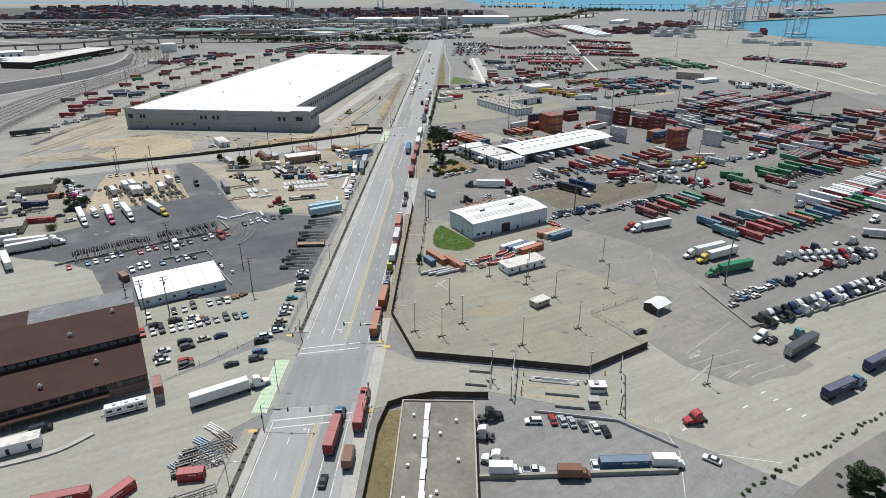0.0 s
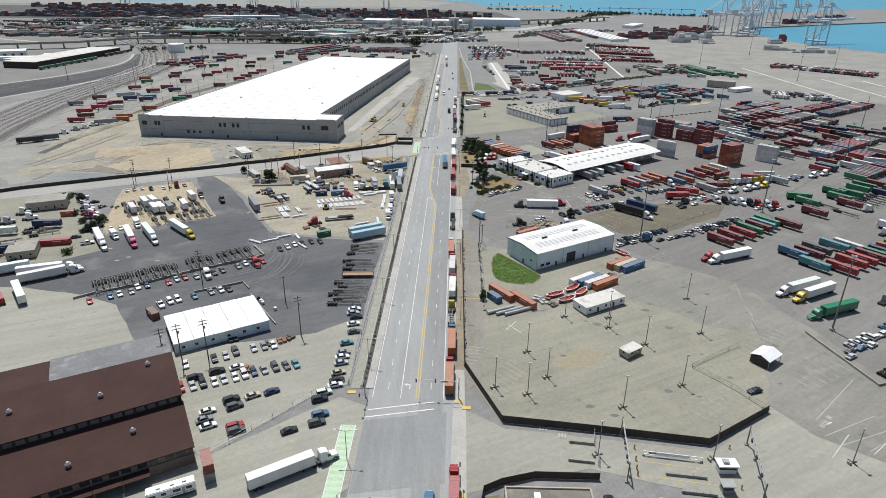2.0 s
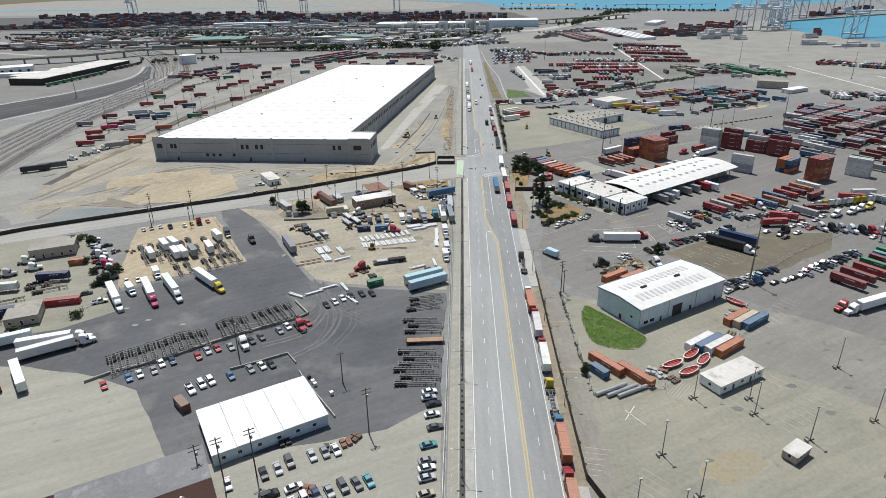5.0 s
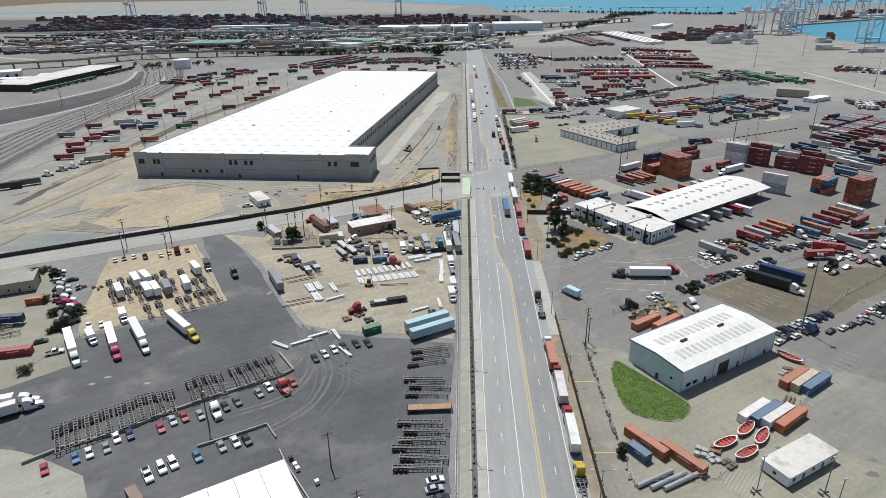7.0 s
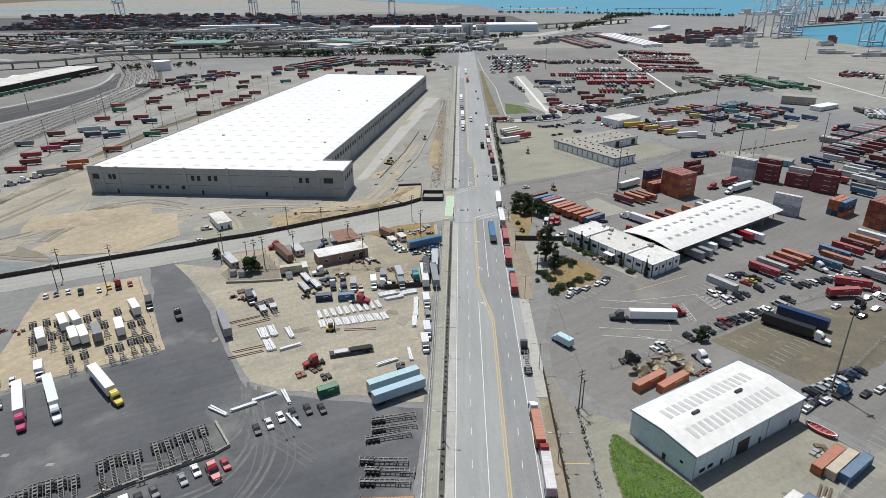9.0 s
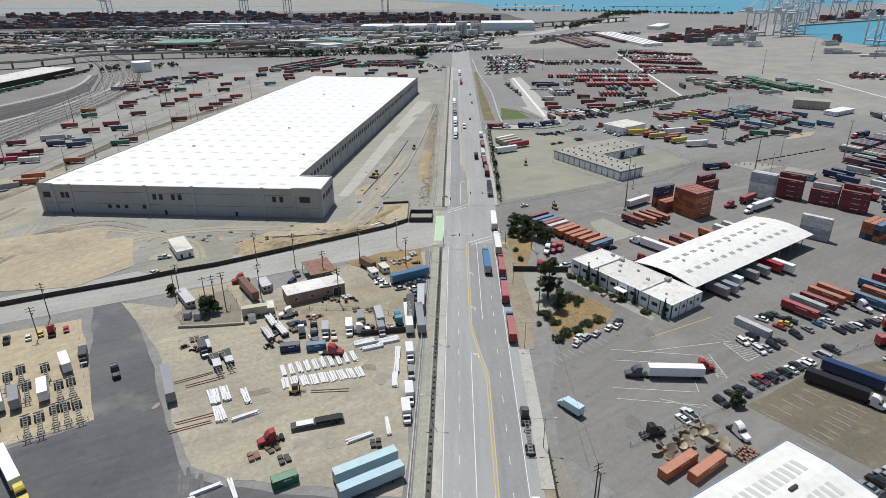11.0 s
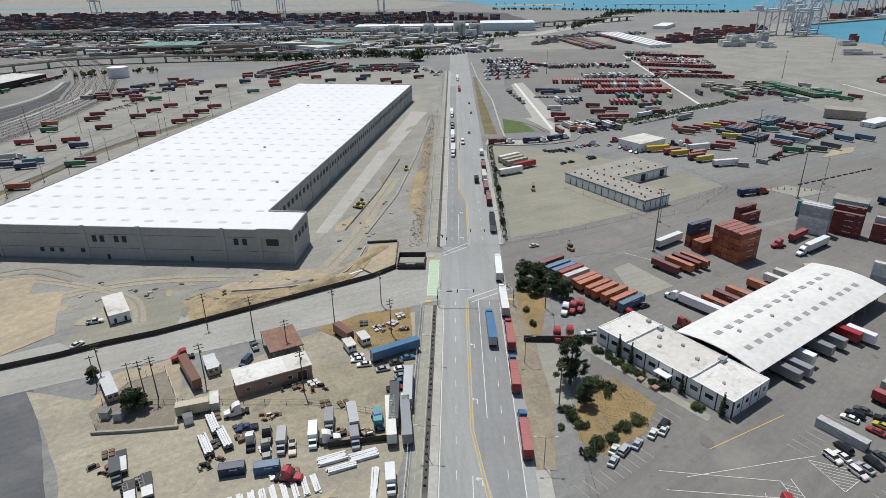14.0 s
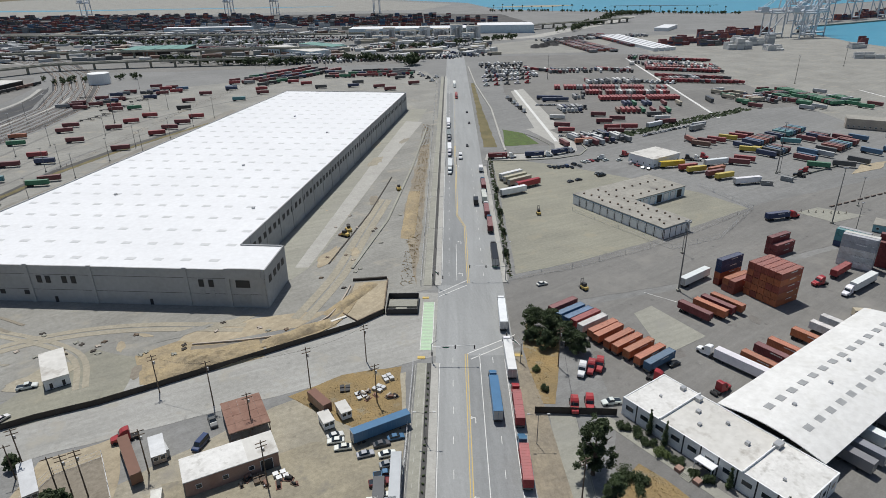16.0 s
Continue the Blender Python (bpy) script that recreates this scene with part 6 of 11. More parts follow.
# ---- trees, shrubs ----
def leaves(bm, blobs, n, size, rng):
    """Small leaf clumps strewn over and through the blobs (x, y, z, rx, ry, rz)."""
    vols = [b[3] * b[4] + b[4] * b[5] for b in blobs]
    for _ in range(n):
        x, y, z, rx, ry, rz = rng.choices(blobs, vols)[0]
        d = Vector((rng.gauss(0, 1), rng.gauss(0, 1), rng.gauss(0, 1))).normalized() * rng.uniform(0.35, 1.2)
        c = Vector((x + d.x * rx, y + d.y * ry, z + d.z * rz))
        s = size * rng.uniform(0.6, 1.4)
        e = Euler((rng.uniform(0, 3), rng.uniform(0, 3), rng.uniform(0, 3))).to_matrix()
        tip = [c + e @ (Vector(v) * s) for v in ((1, 0, -0.2), (-0.5, 0.85, -0.2), (-0.5, -0.85, -0.2), (0, 0, 0.55))]
        vs = [bm.verts.new(t) for t in tip]
        for a, b, k in ((0, 1, 3), (1, 2, 3), (2, 0, 3), (0, 2, 1)):
            bm.faces.new((vs[a], vs[b], vs[k]))


def tree(x, y, h, spread, seed, label, name="tree", slim=False, n=900, leaf=0.34):
    rng = random.Random(seed)
    t = thing(name, label, "tree", pose(x, y, 0, 0, 0, rng.uniform(0, 360)))
    bm = bmesh.new()
    cyl(bm, (0, 0, -0.2), (0.1, 0, h * 0.55), 0.035 * h, 8, 0.018 * h)
    for k in range(5 if not slim else 0):
        a = k * 1.3 + rng.uniform(0, 0.5)
        z0 = h * rng.uniform(0.28, 0.5)
        cyl(bm, (0, 0, z0), (math.cos(a) * spread * 0.6, math.sin(a) * spread * 0.6, z0 + h * 0.25), 0.012 * h, 6, 0.005 * h)
    part("trunk", bm, "bark", t)
    bm = bmesh.new()
    if slim:
        blobs = [(0, 0, h * (0.12 + 0.2 * k), spread * (1 - 0.17 * k), spread * (1 - 0.17 * k), h * 0.14) for k in range(5)]
    else:
        blobs = []
        for k in range(64):
            a, q = rng.uniform(0, 6.28), rng.uniform(0.22, 0.97)
            r = spread * rng.uniform(0.1, 1.0) * (1.15 - 0.75 * q)
            s = spread * rng.uniform(0.08, 0.22)
            blobs.append((math.cos(a) * r, math.sin(a) * r, h * q, s * 1.35, s, s * 0.55))
    leaves(bm, blobs, n, leaf, rng)
    part("crown", bm, "leaf", t)
    return t


M["shrub_leaf"] = surface("light_shrub_leaves", (0.115, 0.15, 0.045), (0.065, 0.088, 0.03), 0.85, big=0.5, fine=1.5, dirt=0.9)


def shrub(x, y, rx, ry, h, seed, label="rounded dark green shrub", n=1100):
    rx, ry, h = rx * 1.3, ry * 1.3, h * 1.25
    rng = random.Random(seed)
    s = thing("shrub", label, "shrub", pose(x, y, 0, 0, 0, rng.uniform(0, 360)), "shrubs by the office")
    bm = bmesh.new()
    for k in range(4):
        a = k * 1.6
        cyl(bm, (0, 0, -0.05), (math.cos(a) * rx * 0.5, math.sin(a) * ry * 0.5, h * 0.6), 0.05, 5, 0.02)
    part("stem", bm, "bark", s)
    bm = bmesh.new()
    clumps = []
    for k in range(7):
        a, r = rng.uniform(0, 6.28), rng.uniform(0.15, 0.85)
        q = rng.uniform(0.28, 0.5)
        clumps.append((math.cos(a) * rx * r, math.sin(a) * ry * r, h * rng.uniform(0.3, 0.6), rx * q, ry * q, h * rng.uniform(0.28, 0.42)))
    leaves(bm, clumps, n, 0.2, rng)
    part("foliage", bm, rng.choice(("leaf", "leaf", "shrub_leaf")), s)


tree(24.6, 381.5, 17.0, 5.6, 1, "large dark pine tree with a spreading crown by the drive", n=7000, leaf=0.27)
tree(27.0, 372.0, 9.0, 3.4, 2, "dark pine tree with a low spreading crown", n=4000, leaf=0.26)
for i, (x, y, h, s) in enumerate(((18.5, 448, 8, 4), (23, 443, 9, 4.5), (27.5, 437, 8.5, 4.6), (31, 433, 7, 3.6), (21, 436, 6, 3), (25, 450, 6, 3.2), (17, 440, 5, 2.6))):
    tree(x, y, h, s * 1.2, 10 + i, "dense dark green tree on the dry bank", n=3200, leaf=0.27)
for i, (x, y, h) in enumerate(((42.0, 395.5, 7.6), (44.6, 391.3, 7.2), (62.6, 367.0, 7.4), (55.0, 377.0, 6.0))):
    tree(x, y, h, 0.85, 30 + i, "slim dark cypress against the office wall", "cypress_tree", True, 420, 0.24)
for i, (x, y, rx, ry, h) in enumerate(((36.5, 398, 1.6, 1.3, 1.5), (38.5, 395, 2.0, 1.5, 1.6), (41, 391.5, 1.5, 1.4, 1.4), (43, 388, 1.8, 1.5, 1.5), (46, 385, 1.6, 1.3, 1.5), (48.5, 381, 1.4, 1.2, 1.3), (51, 378.5, 1.5, 1.2, 2.2), (57.5, 370, 1.5, 1.2, 1.5),
                                      (31, 380, 3.0, 2.2, 2.0), (34, 377.5, 2.6, 2.0, 1.8), (22.5, 366, 2.4, 2.0, 2.4), (20.5, 369, 1.4, 1.2, 1.2), (24.5, 362, 1.8, 1.4, 1.6), (31, 358, 2.2, 1.6, 1.6), (35, 361.5, 2.4, 1.8, 1.8), (39, 365, 2.2, 1.6, 1.7), (27, 355.5, 2.2, 1.8, 2.2), (24, 352.5, 1.6, 1.6, 1.8), (19, 362, 0.8, 0.8, 0.9),
                                      (18, 414, 1.2, 1.0, 1.6), (16.5, 424, 1.0, 1.0, 1.4), (35.5, 379, 2.0, 1.6, 1.4))):
    shrub(x, y, rx, ry, h, 50 + i)
for i, (x, y, h, s) in enumerate(((-193, 328, 5, 3.6), (-186, 331, 4, 2.6), (-158, 296, 5, 2.4), (-157, 290, 5, 2.2), (-159, 302, 4, 2.2), (-168, 252, 3.5, 2.4), (-117, 384, 4, 2.2), (68, 319, 4.5, 2.2), (21, 231, 4, 1.4), (14.2, 507, 3, 1.6), (15, 530, 3, 1.4), (15.5, 556, 3, 1.4), (16, 590, 3, 1.4))):
    tree(x, y, h, s, 80 + i, "low scrubby dark green tree by a fence", n=900, leaf=0.42)
tree(-97.4, 369.6, 6.5, 4.6, 97, "broad dense dark green bush tree in the utility yard", n=6000, leaf=0.34)
M["lawn_leaf"] = surface("weed_leaves", (0.19, 0.30, 0.06), (0.12, 0.20, 0.045), 0.9, big=0.5, fine=2.0)


def inside(x, y, outline):
    """Whether (x, y) lies in a closed outline."""
    hit = False
    for (x0, y0), (x1, y1) in zip(outline, outline[1:] + outline[:1]):
        if (y0 > y) != (y1 > y) and x < (x1 - x0) * (y - y0) / (y1 - y0) + x0:
            hit = not hit
    return hit


def tufts(name, label, outline, n, size, mat, seed):
    """Loose tufts strewn in an outline."""
    rng = random.Random(seed)
    outline = list(outline)
    xs, ys = [p[0] for p in outline], [p[1] for p in outline]
    bm = bmesh.new()
    made = 0
    while made < n:
        x, y = rng.uniform(min(xs), max(xs)), rng.uniform(min(ys), max(ys))
        if not inside(x, y, outline) or noise.noise((x * 0.35, y * 0.35, seed)) < rng.uniform(-0.6, 0.15):
            continue
        made += 1
        z, a0 = size * rng.uniform(0.5, 1.5), rng.uniform(0, 6.3)
        q = [bm.verts.new((x + z * math.cos(a0 + k * 2.1), y + z * math.sin(a0 + k * 2.1), 0.1)) for k in range(3)]
        t = bm.verts.new((x + rng.uniform(-z, z) * 0.5, y + rng.uniform(-z, z) * 0.5, 0.1 + z * 0.9))
        for i in range(3):
            bm.faces.new((q[i], q[(i + 1) % 3], t))
    thing(name, label, "grass", kind="stuff", bm=bm, material=mat)


tufts("lawn_weeds", "clumps of bright green weeds on the lawn", smooth_line(LAWN + LAWN[:1], 4)[:-1], 3600, 0.3, "lawn_leaf", 5)
tufts("fence_weeds", "dark weeds grown along the drive fence", ((20.7, 222), (21.8, 222), (21.8, 284), (20.6, 284)), 190, 0.3, "leaf", 14)
tufts("fence_weeds", "dark weeds grown along the screened fence", ((13.8, 190), (14.5, 190), (14.5, 298), (13.8, 298)), 160, 0.25, "leaf", 15)
tufts("dry_tufts", "tufts of golden dry grass", ((25, 370), (38, 384), (46, 371), (30, 354)), 900, 0.13, "dry", 6)
tufts("dry_tufts", "tufts of brown dry grass", ((14.3, 436), (18, 451), (25, 432), (15, 409)), 600, 0.13, "dry", 7)
tufts("dry_tufts", "tufts of brown weeds in the yard corner", ((-55, 411), (-25, 426), (-24, 405), (-35, 399)), 650, 0.13, "dry", 8)
tufts("dry_tufts", "tufts of golden dry grass", ((15.2, 60), (21, 60), (21.2, 136), (16.2, 136)), 900, 0.13, "dry", 9)
tufts("fence_weeds", "weeds along the site fence", ((-29, 480), (-23.5, 480), (-24.5, 760), (-31, 760)), 1200, 0.28, "dry", 10)
tufts("fence_weeds", "weeds along the road fence", ((13.4, 486), (15.2, 486), (17.5, 660), (15, 660)), 500, 0.6, "leaf", 11)
tufts("ramp_shrubs", "low green scrub along the ramp", ((85, 700), (92, 692), (250, 802), (240, 808)), 700, 1.2, "leaf", 12)

# ---- yard clutter ----
def stack_of(name, label, cat, x, y, deg, nx, ny, nz, lx, ly, lz, mat, gap=0.06, group="", seed=0):
    """A pile of bars: each bar is a part."""
    rng = random.Random(seed + int(x * 7 + y))
    s = thing(name, label, cat, pose(x, y, 0.04, 0, 0, deg), group)
    me = boxes((-lx / 2, lx / 2, -ly / 2, ly / 2, 0, lz))
    me = to_mesh("bar", me, mat)
    for k in range(nz):
        for i in range(nx):
            for j in range(ny):
                part("bar", me, None, s, at=pose((i - (nx - 1) / 2) * (lx + gap) + rng.uniform(-0.1, 0.1), (j - (ny - 1) / 2) * (ly + 0.4) + rng.uniform(-0.3, 0.3), k * lz, 0, 0, rng.uniform(-2, 2)))
    return s


rng = random.Random(21)
M["white_pipe"] = surface("pale_coated_steel", (0.66, 0.67, 0.68), (0.56, 0.57, 0.58), 0.5, big=0.5, fine=2.0)
# white bundled sections in the storage yard
for i in range(10):
    stack_of("beam_bundle", "bundle of white coated steel sections on bare ground", "steel sections", -62 + i * 2.25, 334.6 + i * 0.86, 24, 3, 1, 2, 0.42, 5.6, 0.3, "white_pipe", group="white steel bundles", seed=i)
for i in range(9):
    stack_of("beam_bundle", "bundle of white coated steel sections on bare ground", "steel sections", -59.8 + i * 2.65, 328.4 + i * 0.72, 25 + rng.uniform(-4, 4), 4, 1, 1, 0.48, 5.2, 0.35, "white_pipe", group="white steel bundles", seed=20 + i)
for x, y, d, n in ((-39.3, 350.4, -66, 5), (-31.5, 351.6, -66, 5), (-36.5, 347.4, -66, 3), (-27.9, 344.0, 3, 3), (-27.6, 337.0, 3, 3), (-27.5, 330.1, 3, 3), (-78.5, 321.5, 28, 5), (-75.8, 323.2, 28, 4), (-74.3, 314.2, 30, 5), (-69.5, 322.0, 30, 3), (-67.0, 313.4, -60, 2)):
    stack_of("beam_stack", "stack of long white steel beams", "steel sections", x, y, d, n, 1, 2, 0.5, 7.0, 0.4, "white_pipe", group="white beam stacks")
for x, y, d in ((-72.7, 282.6, -58), (-68, 287, -58), (-61.8, 287.2, 30), (-57, 277, 40), (-27.6, 309.6, 12), (-34.5, 305.0, -60), (-79, 280.5, 60)):
    stack_of("beam_stack", "loose white steel beams by the fence", "steel sections", x, y, d, 2, 1, 2, 0.5, 7.0, 0.35, "white_pipe", group="white beam stacks")
for x, y, d in ((-80, 312.6, -66), (-80.5, 309, -66), (-84, 329, -62), (-88, 331, -62), (-46, 325, -84)):
    stack_of("pipe_row", "long thin rusty pipes lying on bare ground", "pipes", x, y, d, 2, 1, 1, 0.2, 11.0, 0.2, "rust", 0.8)
fb = thing("flatbed_trailer", "low black flatbed trailer loaded with dark frames", "trailer", pose(-46.5, 310.3, 0.04, 0, 0, 107))
part("deck", boxes((-1.25, 1.25, -7, 7, 1.0, 1.25)), "black", fb)
part("load", boxes((-1.1, 1.1, -6.6, 0.5, 1.25, 1.75)), "rubber", fb, "dark tarred frames")
part("load", boxes((-1.0, 1.0, 1.0, 5.5, 1.25, 1.6)), "galv", fb, "grey steel frames")
for v in (-5.4, -4.1):
    bm = bmesh.new()
    cyl(bm, (-1.2, v, 0.48), (1.2, v, 0.48), 0.48, 12)
    part("axle", bm, "rubber", fb)
for k, (x, y, d) in enumerate(((-90.8, 348.6, 28), (-83.9, 338.6, 28), (-81.0, 341.0, 28))):
    fb2 = thing("flatbed_trailer", "low black flatbed trailer standing empty", "trailer", pose(x, y, 0.04, 0, 0, d))
    part("deck", boxes((-1.25, 1.25, -4.5, 4.5, 0.9, 1.2)), "black", fb2)
    part("bin", boxes((-1.2, 1.2, -4.3, 1.0 - k, 1.2, 1.9)), "galv", fb2)
    for v in (-3.2, -2.0):
        bm = bmesh.new()
        cyl(bm, (-1.1, v, 0.45), (1.1, v, 0.45), 0.45, 12)
        part("axle", bm, "rubber", fb2)
# dark bundles, drums, pallets
for x, y, d in ((-96, 352, 28), (-52, 345, 28), (-70, 356, 40), (-64, 358, -60), (-57, 354, 30), (-55, 380, 30), (-50, 381, -60), (-58, 384, 28), (-45, 372, 20), (-40, 372, -60), (-60, 298, 30), (-52, 297, 30), (-56, 301, -50), (-30, 303, 10), (-66, 362, 40), (-74, 366, 30), (-35, 412, 30), (-30, 415, 60), (-40, 415, 10), (-28, 420, 30), (43, 230, 20), (45, 233, 60), (41, 232, -30), (46.5, 228, 30), (78, 266, 40), (80, 268, 0), (-62, 200, 30), (-46, 200, 30), (-44, 202, 60), (-50, 198, 10), (-52, 184, 0)):
    stack_of("scrap_pile", "jumbled pile of dark scrap and pallets", "scrap", x, y, d, 2, 2, 1, 1.3, 1.3, rng.uniform(0.5, 1.0), rng.choice(("wood", "black", "rust", "galv")), 0.25, "scrap piles")
# steel tubes and bridge beams beside the shed yard
for x, y, d in ((27, 222.8, -62), (30, 222.2, -62), (33, 222.0, -62)):
    t = thing("steel_tube", "long grey steel tube lying in the shed yard", "pipe", pose(x, y, 0.7, 0, 0, d), "steel tubes")
    bm = bmesh.new()
    cyl(bm, (0, -5.5, 0), (0, 5.5, 0), 0.6, 14)
    part("tube", bm, "galv", t)


def lifeboat(x, y, deg, l=8.0, tilt=0):
    """An open double-ended boat with thwarts and a pale gunwale."""
    b = thing("lifeboat", "open red wooden lifeboat with a pale rim", "boat", pose(x, y, 0.05, 0, tilt, deg), "red boats")
    ring = lambda s, z: [(math.cos(a) * l * 0.17 * s * (1 - 0.25 * abs(math.sin(a)) ** 6), math.sin(a) * l / 2 * s, z + (0.35 * abs(math.sin(a)) ** 3 if z > 0.6 else 0)) for a in [k * math.tau / 20 for k in range(20)]]
    bm = bmesh.new()
    rows = [[bm.verts.new(p) for p in ring(s, z)] for s, z in ((0.55, 0.0), (0.9, 0.5), (1.0, 1.05), (0.94, 1.05), (0.8, 0.45), (0.5, 0.3))]
    for a, c in zip(rows, rows[1:]):
        for k in range(20):
            bm.faces.new((a[k], a[(k + 1) % 20], c[(k + 1) % 20], c[k]))
    bm.faces.new(rows[-1])
    bm.faces.new(rows[0][::-1])
    part("hull", bm, "boat_red", b, "faded red hull")
    bm = bmesh.new()
    rows = [[bm.verts.new(p) for p in ring(s, z)] for s, z in ((1.02, 1.05), (1.02, 1.15), (0.92, 1.15), (0.92, 1.05))]
    for a, c in zip(rows, rows[1:] + rows[:1]):
        for k in range(20):
            bm.faces.new((a[k], a[(k + 1) % 20], c[(k + 1) % 20], c[k]))
    part("gunwale", bm, "wall_white", b, "pale rim")
    for k in range(5):
        y0 = (-0.32 + 0.16 * k) * l
        w = l * 0.17 * math.sqrt(max(0.1, 1 - (y0 / (l / 2)) ** 2)) * 0.93
        part("thwart", boxes((-w, w, y0 - 0.16, y0 + 0.16, 0.82, 0.9)), "boat_red", b)


M["boat_red"] = surface("faded_red_paint", (0.46, 0.06, 0.05), (0.52, 0.16, 0.13), 0.6, big=0.6, fine=2.0)
for x, y, d in ((48.2, 235.2, -62), (52.0, 231.6, -60), (55.6, 240.6, -48), (58.4, 237.6, -40), (83.0, 274.6, 40)):
    lifeboat(x, y, d)


def forklift(x, y, deg):
    f = thing("forklift", "yellow forklift with a tall dark mast", "forklift", pose(x, y, 0.04, 0, 0, deg), "forklifts")
    bm = boxes((-0.9, 0.9, -1.9, 1.0, 0.45, 1.5))
    soften(bm, 0.1)
    part("body", bm, "yellow", f)
    part("cab", boxes((-0.7, 0.7, -0.9, 0.7, 1.5, 2.7)), "black", f)
    part("mast", boxes((-0.6, -0.45, 1.05, 1.25, 0.1, 4.2), (0.45, 0.6, 1.05, 1.25, 0.1, 4.2), (-0.6, 0.6, 1.08, 1.2, 3.9, 4.1), (-0.6, 0.6, 1.08, 1.2, 0.6, 0.8)), "black", f)
    for u in (-0.35, 0.35):
        part("fork", boxes((u - 0.08, u + 0.08, 1.25, 2.9, 0.25, 0.33)), "black", f)
    for u in (-0.8, 0.8):
        for v in (-1.3, 0.6):
            bm = bmesh.new()
            cyl(bm, (u - 0.2, v, 0.5), (u + 0.2, v, 0.5), 0.5, 12)
            part("wheel", bm, "rubber", f)


forklift(-55.7, 324.2, -80)
forklift(41, 476, 30)
forklift(34.5, 556, 0)
# earth mover and equipment on the site
for x, y, d in ((-38, 596, 10), (-58, 530, 60), (-57, 536, 20)):
    e = thing("compact_loader", "small yellow earth mover on the building site", "loader", pose(x, y, 0.04, 0, 0, d), "loaders")
    part("body", boxes((-1.1, 1.1, -2.2, 1.2, 0.5, 1.7)), "yellow", e)
    part("cab", boxes((-0.8, 0.8, -0.7, 0.7, 1.7, 2.9)), "black", e)
    part("bucket", boxes((-1.3, 1.3, 2.0, 2.8, 0.1, 0.9)), "rust", e)
    for u in (-1.0, 1.0):
        part("loader_arm", boxes((u - 0.1, u + 0.1, 0.6, 2.2, 0.7, 1.0)), "yellow", e)
        part("track", boxes((u - 0.3, u + 0.3, -2.0, 1.4, 0.0, 0.8)), "rubber", e)
for i in range(46):
    x, y = rng.uniform(-110, -30), rng.uniform(452, 560)
    if y < 468 + (-x - 30) * 0.1 or x < -66 and y > 456:
        x, y = rng.uniform(-150, -60), rng.uniform(432, 454)
    o = thing("rubble_piece", "small lump of site rubble and timber", "rubble", pose(x, y, 0.03, 0, 0, rng.uniform(0, 180)), "site rubble", bm=boxes((-1.0, 1.0, -0.3, 0.3, 0, 0.35), (-0.3, 0.4, -0.8, 0.9, 0, 0.25)), material=rng.choice(("wood", "concrete", "screen", "wall_beige")))
# bronze ship propellers laid out beside the containers
M["prop_bronze"] = surface("weathered_bronze", (0.47, 0.40, 0.29), (0.36, 0.29, 0.20), 0.6, 0.2, big=0.4, fine=1.5, dirt=0.6)


def propeller(x, y, r, tilt, turn, blades=4):
    """A ship's propeller lying on its boss, its blades broad and twisted."""
    p = thing("ship_propeller", "large weathered bronze ship propeller lying on the ground", "propeller", pose(x, y, 0.9, tilt, 0, turn), "ship propellers")
    bm = bmesh.new()
    cyl(bm, (0, 0, -0.85), (0, 0, 0.75), r * 0.2, 14, r * 0.14)
    cyl(bm, (0, 0, 0.75), (0, 0, 0.95), r * 0.14, 14, r * 0.05)
    part("boss", bm, "prop_bronze", p)
    bm = bmesh.new()
    n, m = 9, 5
    grid = []
    for i in range(n + 1):
        q = i / n
        rad = r * (0.16 + 0.84 * q)
        chord = r * 0.36 * math.sin(math.pi * (0.14 + 0.80 * q)) ** 0.7
        twist = radians(44 - 26 * q)
        grid.append([bm.verts.new((rad, chord * v * math.cos(twist) + 0.12 * r * q * q, chord * v * math.sin(twist) + 0.05 * r * q)) for v in [k / m * 2 - 1 for k in range(m + 1)]])
    for a, b in zip(grid, grid[1:]):
        for k in range(m):
            bm.faces.new((a[k], a[k + 1], b[k + 1], b[k]))
    bmesh.ops.solidify(bm, geom=bm.faces[:], thickness=0.09)
    me = to_mesh("blade", bm, "prop_bronze")
    for k in range(blades):
        part("blade", me, None, p, at=pose(0, 0, 0, 0, 0, 360 / blades * k))


for x, y, r, tilt, turn, blades in ((42.6, 300.6, 3.6, 4, 10, 4), (48.0, 303.6, 3.2, -6, 40, 5), (55.2, 309.0, 3.6, 5, 70, 4), (56.6, 303.0, 3.9, -4, 20, 4), (50.6, 307.0, 2.6, 12, 0, 4)):
    propeller(x, y, r, tilt, turn, blades)
stack_of("gear_pile", "rows of dark machine parts on pallets by the propellers", "machine parts", 62.4, 299.6, 34, 6, 4, 1, 0.7, 0.7, 0.8, "rust", 0.3)

